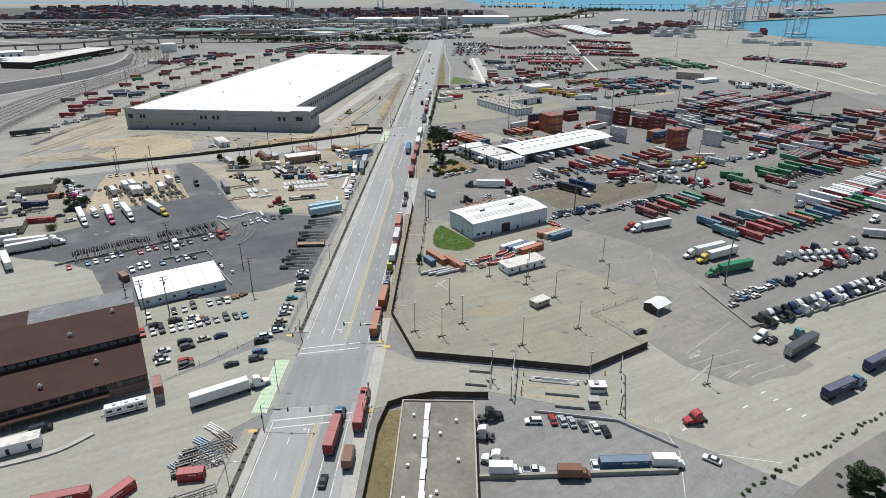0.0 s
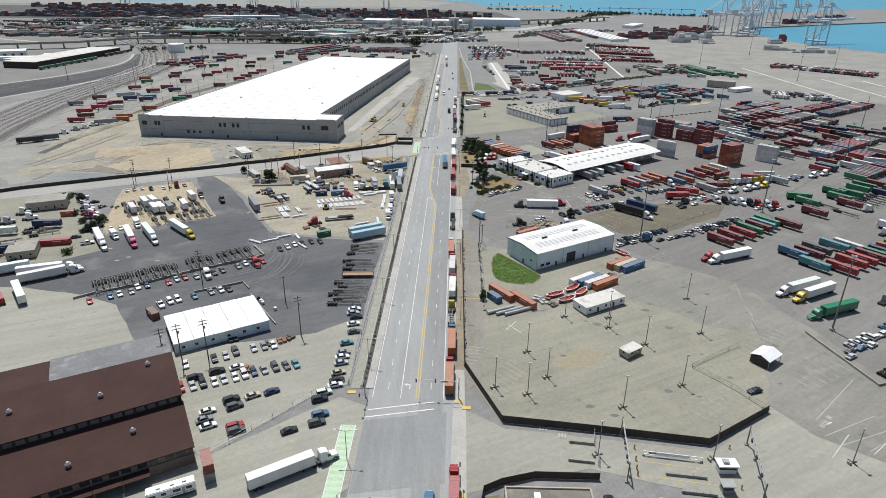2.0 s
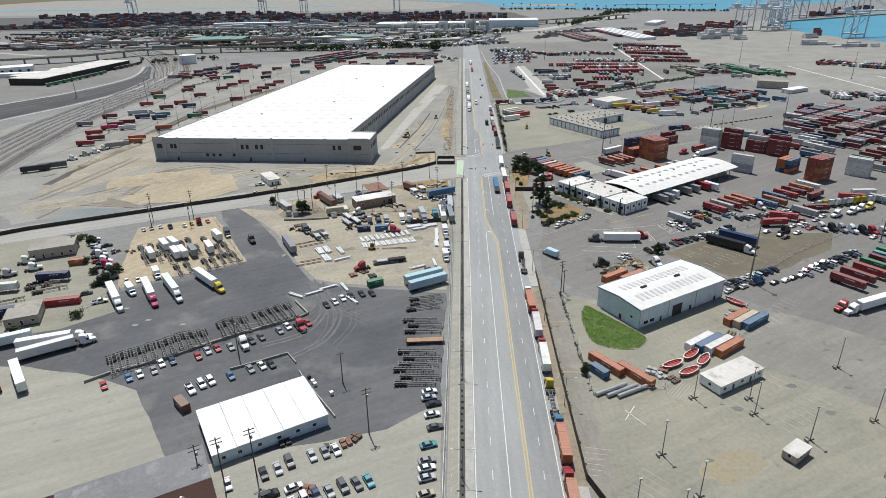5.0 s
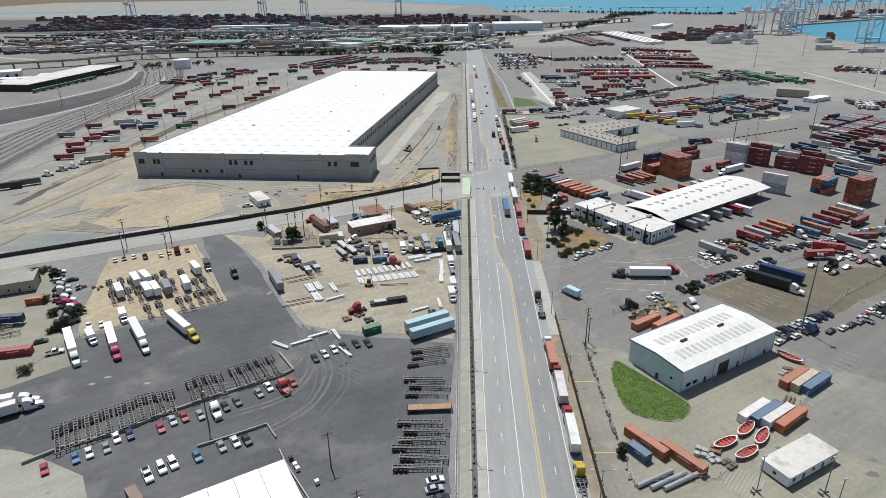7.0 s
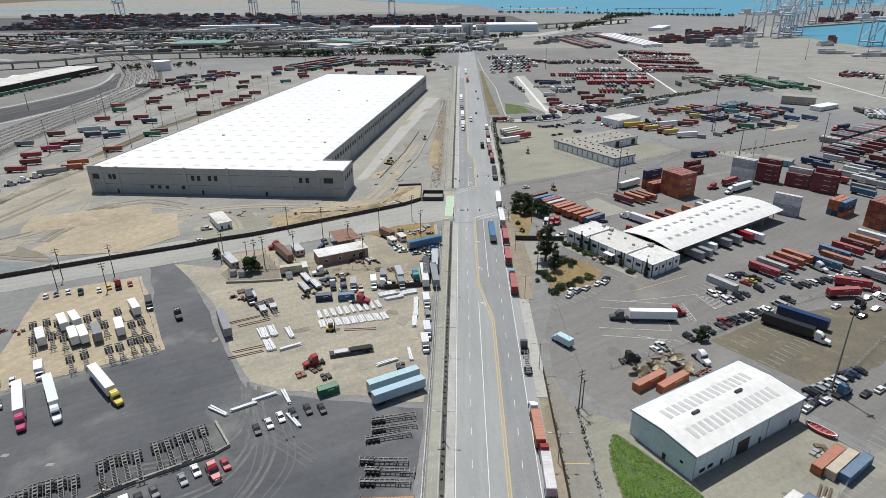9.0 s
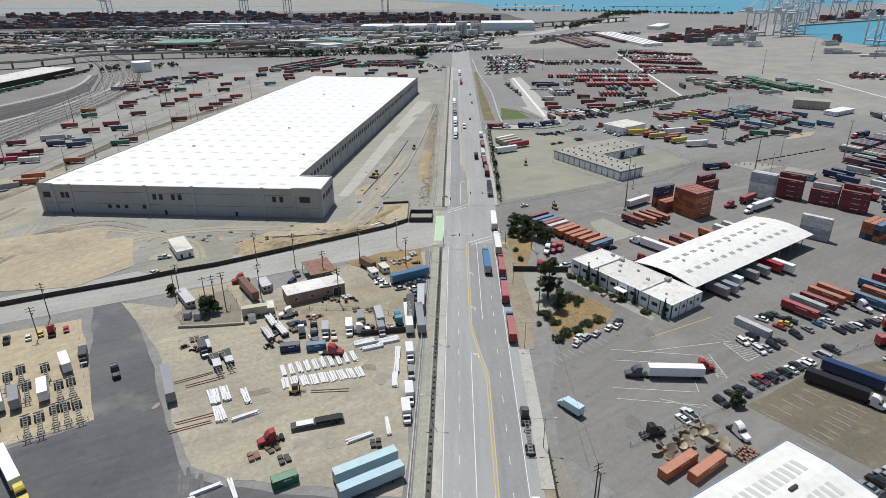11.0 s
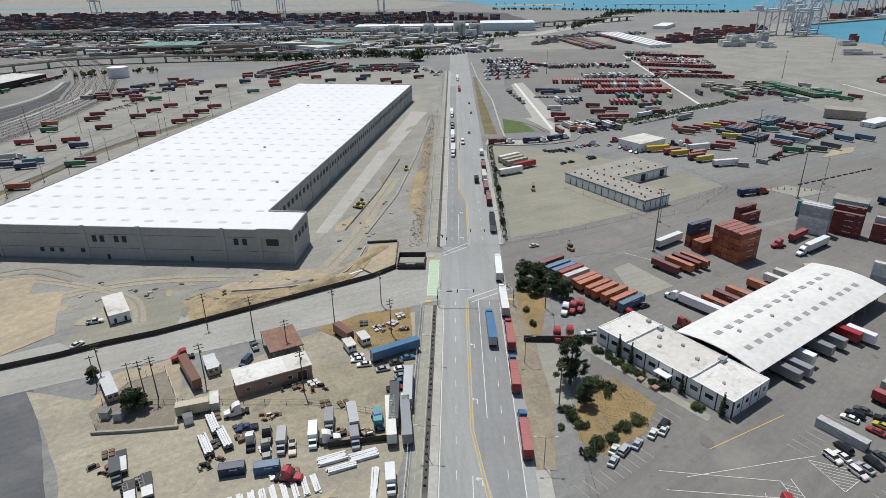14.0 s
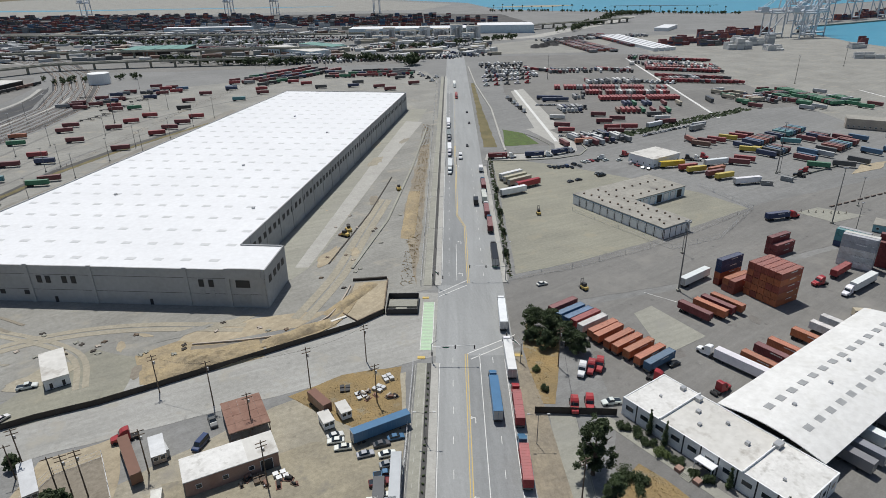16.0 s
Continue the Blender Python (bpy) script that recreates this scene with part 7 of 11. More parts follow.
# ---- vehicles and containers: one model of each kind, then copies ----
TONES = {"w": ("white", (0.74, 0.74, 0.72)), "s": ("silver", (0.46, 0.48, 0.50)), "g": ("grey", (0.27, 0.28, 0.285)), "d": ("dark grey", (0.085, 0.09, 0.095)),
         "k": ("black", (0.018, 0.019, 0.022)), "r": ("red", (0.37, 0.036, 0.042)), "q": ("rust red", (0.31, 0.075, 0.05)), "m": ("maroon", (0.20, 0.034, 0.040)), "o": ("orange", (0.47, 0.145, 0.062)),
         "b": ("blue", (0.065, 0.165, 0.29)), "n": ("navy blue", (0.022, 0.045, 0.125)), "t": ("teal", (0.09, 0.30, 0.33)), "e": ("green", (0.03, 0.21, 0.10)),
         "y": ("yellow", (0.62, 0.47, 0.05)), "c": ("cream", (0.50, 0.44, 0.33)), "p": ("magenta", (0.48, 0.035, 0.12)), "a": ("pale blue", (0.46, 0.63, 0.70)), "u": ("brown", (0.20, 0.095, 0.06))}
SHARED = {}


def shared(key, build, *mats):
    """One mesh for all the pieces of a kind."""
    if key not in SHARED:
        bm = bmesh.new()
        build(bm)
        SHARED[key] = to_mesh(key, bm, *mats)
    return SHARED[key]


def wheel_mesh(r, w):
    def build(bm):
        cyl(bm, (-w / 2, 0, 0), (w / 2, 0, 0), r, 14)
        cyl(bm, (-w / 2 - 0.02, 0, 0), (w / 2 + 0.02, 0, 0), r * 0.55, 10)
        for f in bm.faces:
            if max(abs(v.co.y) + abs(v.co.z) for v in f.verts) < r * 0.8:
                f.material_index = 1
    return shared("wheel_%g_%g" % (r, w), build, "rubber", "galv")


def wheels(root, r, w, places):
    for y in sorted({y for x, y in places}):
        track = max(x for x, v in places if v == y)

        def pair(bm):
            for x in (-track, track):
                cyl(bm, (x - w / 2, 0, 0), (x + w / 2, 0, 0), r, 12)
            cyl(bm, (-track - w / 2 - 0.02, 0, 0), (track + w / 2 + 0.02, 0, 0), r * 0.5, 8)
        part("axle", shared("wheels_%g_%g_%g" % (r, w, track), pair, "rubber"), None, root, at=pose(0, y, r))


def model_car(root, style, far=False):
    L0, hw, belt, top, bonnet, rear, front = {
        "car": (2.25, 0.88, 0.92, 1.42, 0.86, (-1.75, -0.95), (1.05, 0.25)),
        "suv": (2.35, 0.95, 1.08, 1.74, 1.05, (-2.2, -1.95), (1.10, 0.45)),
        "van": (2.7, 1.0, 1.15, 2.2, 1.12, (-2.65, -2.6), (1.75, 1.1)),
        "pickup": (2.8, 0.98, 1.10, 1.82, 1.05, (-0.75, -0.5), (1.25, 0.65))}[style]
    bm = bmesh.new()
    lathe_x(bm, [(-L0, 0.34), (-L0, belt * 0.86), (-L0 + 0.12, belt), (front[0], belt), (front[0] + 0.08, bonnet), (L0 - 0.25, bonnet * 0.9), (L0, bonnet * 0.66), (L0, 0.34)], -hw, hw)
    soften(bm, 0.07)
    frustum(bm, (hw * 0.76, rear[1] - 0.06, front[1] + 0.06), (hw * 0.70, rear[1] + 0.04, front[1] - 0.06), top - 0.07, top)
    if style == "pickup":
        bx(bm, -hw * 0.86, -hw * 0.78, -L0 + 0.1, -0.8, belt - 0.02, belt + 0.06)
        bx(bm, hw * 0.78, hw * 0.86, -L0 + 0.1, -0.8, belt - 0.02, belt + 0.06)
    part("body", bm, "paint", root)
    bm = bmesh.new()
    frustum(bm, (hw * 0.93, rear[0], front[0]), (hw * 0.75, rear[1], front[1]), belt - 0.03, top - 0.05)
    if style == "pickup":
        bx(bm, -hw * 0.76, hw * 0.76, -L0 + 0.15, -0.85, belt - 0.02, belt + 0.012)
    part("glazing", bm, "glass", root, "dark tinted glass")
    if far:
        return
    k = L0 * 0.62
    wheels(root, 0.33 if style == "car" else 0.38, 0.24, [(-hw + 0.1, k), (hw - 0.1, k), (-hw + 0.1, -k), (hw - 0.1, -k)])


def model_tractor(root, style=None, far=False):
    bm = bmesh.new()
    for x in (-0.42, 0.42):
        bx(bm, x - 0.07, x + 0.07, -3.5, 3.0, 0.72, 0.98)
    for y in (-3.4, -2.2, -1.0, 0.4):
        bx(bm, -0.42, 0.42, y - 0.06, y + 0.06, 0.75, 0.92)
    bx(bm, -0.5, 0.5, -2.7, -1.7, 0.98, 1.12)
    for y in (-2.8, -1.5):
        for x in (-0.85, 0.85):
            bx(bm, x - 0.33, x + 0.33, y - 0.5, y + 0.5, 1.08, 1.12)
    if not far:
        part("frame", bm, "black", root)
    bm = bmesh.new()
    lathe_x(bm, [(-1.25, 0.75), (-1.25, 3.6), (-1.05, 3.78), (0.2, 3.62), (0.95, 3.1), (1.15, 2.75), (1.5, 1.95), (1.65, 1.8), (3.25, 1.6), (3.5, 1.3), (3.5, 0.7), (2.95, 0.62), (1.95, 0.62), (1.6, 0.5)], -1.12, 1.12)
    for v in bm.verts:
        if v.co.y > 1.7:
            v.co.x *= 0.82
        if v.co.z > 3.2:
            v.co.x *= 0.9
    soften(bm, 0.06)
    part("cab", bm, "paint", root)
    bm = bmesh.new()
    frustum(bm, (0.98, 1.46, 1.58), (0.93, 1.12, 1.24), 1.98, 2.7)
    for x in (-1.135, 1.135):
        bx(bm, x - 0.015, x + 0.015, 0.7, 1.45, 1.85, 2.5)
    part("windshield", bm, "glass", root, "dark glass windshield and side windows")
    if far:
        return
    bm = boxes((-1.1, 1.1, 3.42, 3.62, 0.42, 0.72), (-0.55, 0.55, 3.46, 3.55, 0.75, 1.4))
    part("bumper", bm, "chrome", root, "bright bumper and grille")
    for x in (-0.98, 0.98):
        bm = bmesh.new()
        cyl(bm, (x, -0.6, 0.68), (x, 0.8, 0.68), 0.29, 10)
        part("fuel_tank", bm, "chrome", root)
    bm = bmesh.new()
    cyl(bm, (0.98, -1.08, 0.9), (0.98, -1.08, 3.6), 0.075, 6)
    part("exhaust_stack", bm, "chrome", root)
    for x in (-1.0, 1.0):
        part("wheel", wheel_mesh(0.5, 0.3), None, root, at=pose(x, 2.55, 0.5))
    for y in (-2.8, -1.5):
        part("axle", shared("chassis_axle", chassis_axle, "rubber", "galv"), None, root, at=pose(0, y, 0))


def model_trailer(root, style):
    L0 = {"trailer": 8.05, "pup": 4.3}[style]
    bm = bmesh.new()
    n = int(L0 * 1.6)
    step = 2 * L0 / n
    side = []
    for i in range(n):
        y = -L0 + i * step
        side += [(1.29, y), (1.29, y + step * 0.86), (1.265, y + step * 0.88), (1.265, y + step * 0.98)]
    side.append((1.29, L0))
    prism(bm, side + [(-x, y) for x, y in side[::-1]], 1.15, 4.08)
    part("body", bm, "paint", root)
    bm = boxes((-1.3, 1.3, -L0, L0, 1.02, 1.14), (-0.5, -0.38, -L0 + 0.4, L0 - 1, 0.85, 1.02), (0.38, 0.5, -L0 + 0.4, L0 - 1, 0.85, 1.02),
               (-0.9, -0.75, L0 - 3.1, L0 - 2.9, 0.15, 1.02), (0.75, 0.9, L0 - 3.1, L0 - 2.9, 0.15, 1.02), (-1.0, -0.65, L0 - 3.2, L0 - 2.8, 0.02, 0.12), (0.65, 1.0, L0 - 3.2, L0 - 2.8, 0.02, 0.12),
               (-1.1, 1.1, -L0 - 0.02, -L0 + 0.08, 0.5, 0.62), (-1.1, -1.0, -L0, -L0 + 0.08, 0.5, 1.05), (1.0, 1.1, -L0, -L0 + 0.08, 0.5, 1.05))
    part("frame", bm, "black", root)
    for x in (-0.64, 0.64):
        part("rear_door", boxes((x - 0.6, x + 0.6, -L0 - 0.04, -L0 + 0.01, 1.25, 3.95)), "galv", root, "pale rear door")
    ys = (-L0 + 1.4, -L0 + 2.7) if style == "trailer" else (-L0 + 1.2,)
    for y in ys:
        part("axle", shared("chassis_axle", chassis_axle, "rubber", "galv"), None, root, at=pose(0, y, 0))


def chassis_frame(bm):
    for x in (-0.5, 0.5):
        bx(bm, x - 0.1, x + 0.1, -6.1, 2.4, 0.92, 1.22)
        bx(bm, x - 0.1, x + 0.1, 2.6, 6.1, 1.08, 1.30)
        bx(bm, x - 0.1, x + 0.1, 2.3, 2.7, 0.95, 1.30)
    for k in range(11):
        y = -6.0 + 1.2 * k
        bx(bm, -1.2 if abs(y) > 5.5 else -0.62, 1.2 if abs(y) > 5.5 else 0.62, y - 0.1, y + 0.1, 1.0, 1.28)
    for x in (-0.8, 0.8):
        bx(bm, x - 0.07, x + 0.07, 3.1, 3.3, 0.1, 1.0)
        bx(bm, x - 0.2, x + 0.2, 3.0, 3.4, 0.0, 0.1)
    bx(bm, -0.85, 0.85, 3.12, 3.28, 0.7, 0.8)
    bx(bm, -0.6, 0.6, -5.9, -2.7, 0.6, 0.92)


def chassis_axle(bm):
    """A pair of double wheels on their axle."""
    cyl(bm, (-0.9, 0, 0.48), (0.9, 0, 0.48), 0.09, 6)
    for x in (-0.92, 0.92):
        cyl(bm, (x - 0.27, 0, 0.48), (x + 0.27, 0, 0.48), 0.48, 14)


def model_chassis(root, style=None):
    part("frame", shared("chassis_frame", chassis_frame, "frame_grey"), None, root)
    for y in (-5.2, -4.0, -2.8):
        part("axle", shared("chassis_axle", chassis_axle, "rubber", "galv"), None, root, at=pose(0, y, 0))


def far_chassis(bm):
    bx(bm, -0.55, 0.55, -6.0, 6.0, 0.9, 1.25)
    for y in (-4.8, -3.5):
        for x in (-0.92, 0.92):
            cyl(bm, (x - 0.27, y, 0.48), (x + 0.27, y, 0.48), 0.48, 8)
    for x in (-0.8, 0.8):
        bx(bm, x - 0.08, x + 0.08, 3.1, 3.3, 0.0, 1.0)


def container_body(half, waves):
    """Corrugated walls between corner posts, standing on z = 0."""
    def build(bm):
        w, d = 1.22, 0.045
        y0, y1 = -half + 0.14, half - 0.14
        step = (y1 - y0) / waves
        pts = []
        for i in range(waves):
            a = y0 + i * step
            pts += [(w, a), (w, a + step * 0.3), (w - d, a + step * 0.5), (w - d, a + step * 0.8)]
        pts.append((w, y1))
        prism(bm, pts + [(-x, y) for x, y in pts[::-1]], 0.12, 2.54)
        for x in (-w + 0.07, w - 0.07):
            for y in (-half + 0.08, half - 0.08):
                bx(bm, x - 0.08, x + 0.08, y - 0.09, y + 0.09, 0.0, 2.6)
            bx(bm, x - 0.06, x + 0.06, -half + 0.1, half - 0.1, 0.02, 0.16)
            bx(bm, x - 0.05, x + 0.05, -half + 0.1, half - 0.1, 2.5, 2.585)
        for y in (-half + 0.06, half - 0.06):
            bx(bm, -w + 0.1, w - 0.1, y - 0.05, y + 0.05, 2.46, 2.585)
        n = waves // 2
        for i in range(n):
            y = -half + 0.5 + (2 * half - 1.0) * i / max(1, n - 1)
            bx(bm, -w + 0.15, w - 0.15, y - 0.12, y + 0.12, 2.54, 2.562)
        plain = set(bm.faces)
        for x in (-1.229, 1.229):
            for k in range(7):
                y = -0.1 * half + 0.085 * half * k * (1 if x > 0 else -1)
                bx(bm, x - 0.006, x + 0.006, y - 0.03 * half, y + 0.03 * half, 1.75, 2.1)
            bx(bm, x - 0.006, x + 0.006, 0.82 * half - 0.5, 0.82 * half + 0.3, 2.15, 2.32)
        for f in bm.faces:
            f.material_index = 0 if f in plain else 1
    return build


def container_door(half):
    def build(bm):
        for x in (-0.56, 0.56):
            bx(bm, x - 0.53, x + 0.53, -half - 0.015, -half + 0.05, 0.14, 2.46)
            for k in (-0.28, 0.22):
                cyl(bm, (x + k, -half - 0.04, 0.1), (x + k, -half - 0.04, 2.5), 0.03, 5)
                bx(bm, x + k - 0.1, x + k + 0.16, -half - 0.07, -half - 0.03, 1.1, 1.18)
    return build


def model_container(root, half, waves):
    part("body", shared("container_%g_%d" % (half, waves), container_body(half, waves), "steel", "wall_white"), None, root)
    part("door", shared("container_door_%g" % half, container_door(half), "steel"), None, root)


def model_boxtruck(root, style=None):
    bm = bmesh.new()
    bx(bm, -1.2, 1.2, -3.9, 1.9, 0.95, 3.35)
    soften(bm, 0.05)
    part("cargo_box", bm, "paint", root)
    bm = bmesh.new()
    lathe_x(bm, [(2.0, 0.5), (2.0, 2.35), (2.9, 2.3), (3.35, 1.5), (4.0, 1.25), (4.05, 0.5)], -1.0, 1.0)
    soften(bm, 0.06)
    part("cab", bm, "paint", root)
    bm = bmesh.new()
    frustum(bm, (0.92, 3.2, 3.40), (0.86, 2.82, 2.98), 1.5, 2.22)
    part("windshield", bm, "glass", root, "dark glass windshield")
    part("frame", boxes((-0.45, 0.45, -3.8, 3.6, 0.55, 0.9), (-1.0, 1.0, -3.95, -3.8, 0.5, 0.7)), "black", root)
    wheels(root, 0.42, 0.3, [(-0.9, 2.9), (0.9, 2.9)])
    wheels(root, 0.42, 0.5, [(-0.85, -2.4), (0.85, -2.4)])


def far_running(bm, track, r, w, ys):
    """Axles with their wheels and a rail between, in one piece."""
    bx(bm, -track * 0.6, track * 0.6, min(ys) - 0.2, max(ys) + 0.2, r * 0.9, r * 1.5)
    for y in ys:
        cyl(bm, (-track - w / 2, y, r), (track + w / 2, y, r), r, 10)


def model_far_car(root, style):
    model_car(root, "car", True)
    part("running_gear", shared("far_car_gear", lambda bm: far_running(bm, 0.74, 0.33, 0.24, (-1.4, 1.4)), "rubber"), None, root)


def model_far_tractor(root, style):
    model_tractor(root, None, True)
    part("running_gear", shared("far_tractor_gear", lambda bm: far_running(bm, 0.9, 0.5, 0.4, (-2.8, -1.5, 2.55)), "rubber"), None, root)


WORDS = {"farcar": ("parked_car", "%s sedan car with dark windows, parked", "car"), "fartractor": ("truck_tractor", "%s road tractor with a sleeper cab", "truck"), "car": ("parked_car", "%s sedan car with dark windows, parked", "car"), "suv": ("parked_suv", "%s sport utility car with dark windows, parked", "car"),
         "pickup": ("pickup_truck", "%s pickup truck with an open bed", "pickup truck"), "van": ("van", "%s panel van with dark windows", "van"),
         "tractor": ("truck_tractor", "%s road tractor with a sleeper cab", "truck"), "trailer": ("box_trailer", "long %s box trailer with a plain flat roof", "trailer"),
         "pup": ("short_trailer", "short %s box trailer with ribbed sides", "trailer"), "chassis": ("container_chassis", "bare black steel chassis for a shipping container", "chassis"),
         "cont": ("shipping_container", "%s corrugated steel shipping container", "container"), "c20": ("short_container", "short %s corrugated steel shipping container", "container"),
         "boxtruck": ("box_truck", "%s box truck with a short cab", "truck"), "farc": ("shipping_container", "%s corrugated steel shipping container on a chassis", "container"),
         "farch": ("container_chassis", "black steel chassis under a shipping container", "chassis")}
BUILDERS = {"farcar": model_far_car, "fartractor": model_far_tractor, "car": model_car, "suv": model_car, "pickup": model_car, "van": model_car, "tractor": model_tractor, "trailer": model_trailer, "pup": model_trailer,
            "chassis": model_chassis, "boxtruck": model_boxtruck, "cont": lambda r, s: model_container(r, 6.1, 24), "c20": lambda r, s: model_container(r, 3.05, 12)}
MODELS = {}
PAINTED = ("paint", "steel")
dice = random.Random(7)


def put(kind, tone, x, y, a, z=0.03, group="", extra=""):
    """One thing of a kind at (x, y), its front turned by a degrees from +y."""
    name, words, cat = WORDS[kind]
    word, rgb = TONES[tone]
    if kind in ("trailer", "pup", "tractor", "fartractor", "boxtruck") and tone == "w":
        rgb = (0.80, 0.80, 0.79)
    m = pose(x, y, z, 0, 0, a)
    if kind == "farc":
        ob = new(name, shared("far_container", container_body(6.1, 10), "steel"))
        ob.matrix_basis = m
        tagged(ob, "", cat)
    elif kind == "farch":
        ob = new(name, shared("far_chassis", far_chassis, "black"))
        ob.matrix_basis = m
        tagged(ob, "", cat)
    elif kind in MODELS:
        ob = copy_thing(MODELS[kind], m)
    else:
        hold = new(name)
        BUILDERS[kind](hold, kind)
        pieces = list(hold.children)
        ob = next(o for stem in ("body", "cargo_box", "cab", "frame") for o in pieces if o.name.split(".")[0] == stem)
        for piece in pieces:
            piece.parent = None if piece == ob else ob
        bpy.data.objects.remove(hold)
        ob.name, ob.matrix_basis = name, m
        MODELS[kind] = ob
    tagged(ob, (words % word if "%s" in words else words) + extra, cat, group)
    f = dice.uniform(0.86, 1.1)
    col = tuple(min(0.85, c * f * dice.uniform(0.96, 1.04)) for c in rgb)
    for o in (ob, *ob.children):
        o.color = (*col, 1)
    return ob


def ahead(x, y, a, d):
    return x - math.sin(radians(a)) * d, y + math.cos(radians(a)) * d


FAR, PLACED = [], []


def lay(group, rows):
    """Rows of kind, tone, place and turn; a loaded chassis and a coupled lorry are several things."""
    for kind, tone, x, y, a in rows:
        a += dice.uniform(-1.2, 1.2) if kind != "ccont" else dice.uniform(-0.5, 0.5)
        if kind == "ccont":
            PLACED.append((x, y))
            if y > 600 or x > 330:
                FAR.append((tone, x, y, a))
                continue
            far = y > 440 or x > 225
            put("farch" if far else "chassis", "k", x, y, a, group=group + " chassis")
            put("farc" if far else "cont", tone, x, y, a, 1.31, group, "" if far else " on a chassis")
        elif kind == "rig":
            put("trailer", tone, x, y, a, 0.08 if abs(x) < 12 else 0.03, group)
            cab = tone if tone != "w" else dice.choice("wwwrwsw")
            px, py = ahead(x, y, a, 8.05 + 2.6)
            put("tractor" if y < 330 else "fartractor", cab, px, py, a, 0.08 if abs(x) < 12 else 0.03, group, " coupled to a trailer")
        elif kind == "crig":
            zz = 0.08 if abs(x) < 12 else 0.03
            put("chassis", "k", x, y, a, zz, group + " chassis")
            put("cont", tone, x, y, a, zz + 1.28, group, " on a chassis")
            px, py = ahead(x, y, a, 6.1 + 2.7)
            put("tractor" if y < 330 else "fartractor", dice.choice("wrwbdw"), px, py, a, zz, group, " coupled to a chassis")
        else:
            if kind in ("car", "tractor") and (y > 300 or x > 90 or x < -100):
                kind = "far" + kind
            put(kind, tone, x, y, a, 0.08 if -13 < x < 12 and y > -60 else 0.035, group)


# ---- where the vehicles and containers stand ----
lay("lorries at the near crossing", [
    ("crig", "r", 4.8, 124, 359), ("crig", "r", 10.7, 132.6, 0), ("rig", "w", -30.4, 140.7, 302),
])
lay("cars in the staff lot", [
    ("car", "k", -64.2, 188.9, 210), ("car", "s", -61.2, 190.6, 210), ("car", "s", -53.8, 195.2, 210), ("car", "g", -50.8, 196.4, 210), ("suv", "d", -58.9, 192.9, 210), ("car", "w", -48.1, 197.3, 210),
    ("car", "w", -71.8, 185.4, 210), ("suv", "r", -68.5, 173.8, 212), ("car", "s", -65.4, 174.8, 212), ("car", "w", -59.9, 177.1, 212), ("car", "s", -57.6, 178.4, 212), ("car", "w", -54.6, 179.6, 212),
    ("suv", "k", -63, 176.2, 212), ("suv", "w", -52.3, 181, 212), ("car", "n", -49.9, 182.4, 212), ("car", "g", -47.1, 183.5, 212), ("car", "d", -41, 185.9, 212), ("car", "t", -38.3, 186.9, 212),
    ("suv", "d", -44.1, 185, 212), ("suv", "k", -66.2, 178.7, 304), ("suv", "k", -60.9, 182.1, 304), ("car", "w", -55.7, 184.5, 304), ("car", "c", -46.7, 171, 304), ("car", "n", -41.8, 173, 304),
    ("suv", "k", -52.1, 168.9, 304), ("suv", "d", -50.2, 166.1, 304), ("car", "w", -56.9, 163.7, 302), ("car", "g", -56.5, 160.3, 302), ("car", "w", -54.5, 157.8, 302), ("suv", "r", -47.4, 157.9, 302),
    ("suv", "d", -46.5, 156.1, 302), ("car", "k", -32.7, 156.7, 300),
])
lay("cars along the road fence", [
    ("car", "w", -25.4, 221.5, 288), ("car", "s", -25.5, 218.7, 288), ("car", "k", -24, 215.9, 288), ("car", "w", -24.2, 211.3, 288), ("car", "d", -23.2, 206.2, 288), ("car", "t", -24.6, 199.3, 290),
    ("car", "g", -24.7, 193.7, 290), ("car", "w", -24.6, 191.2, 290), ("car", "s", -24.4, 188, 290), ("car", "c", -24.4, 182.9, 290), ("car", "k", -24.1, 179.1, 290), ("car", "w", -24.2, 176.7, 290),
    ("suv", "w", -26.8, 173, 294), ("suv", "k", -27.4, 170, 294), ("suv", "b", -25.9, 163.4, 294), ("suv", "d", -26.1, 160, 294),
])
lay("cars in the asphalt lot", [
    ("pickup", "w", -95.7, 222, 218), ("suv", "w", -93.4, 224.5, 218), ("suv", "w", -91.2, 226.1, 218), ("car", "b", -86.1, 228.7, 218), ("car", "g", -81.2, 232.3, 218), ("car", "w", -78.2, 234.1, 218),
    ("car", "k", -75.4, 234.8, 218), ("car", "r", -100.3, 239.2, 218), ("car", "s", -98.4, 242.3, 218), ("car", "r", -95.8, 243.8, 218), ("car", "g", -91.6, 244.7, 218), ("car", "k", -85.9, 248.4, 218),
    ("car", "d", -83.4, 250.8, 218), ("car", "g", -78.3, 254.7, 218), ("car", "w", -76.3, 257.7, 218), ("tractor", "r", -71.6, 256.8, 218), ("car", "r", -69.8, 260, 218), ("tractor", "w", -87.6, 245.7, 215),
    ("car", "r", -122.5, 223.6, 218), ("car", "b", -117, 227.6, 218), ("car", "w", -114.5, 229.5, 218), ("car", "g", -111, 231.4, 218), ("car", "w", -110.4, 235.2, 218), ("car", "n", -107.4, 236.5, 218),
])
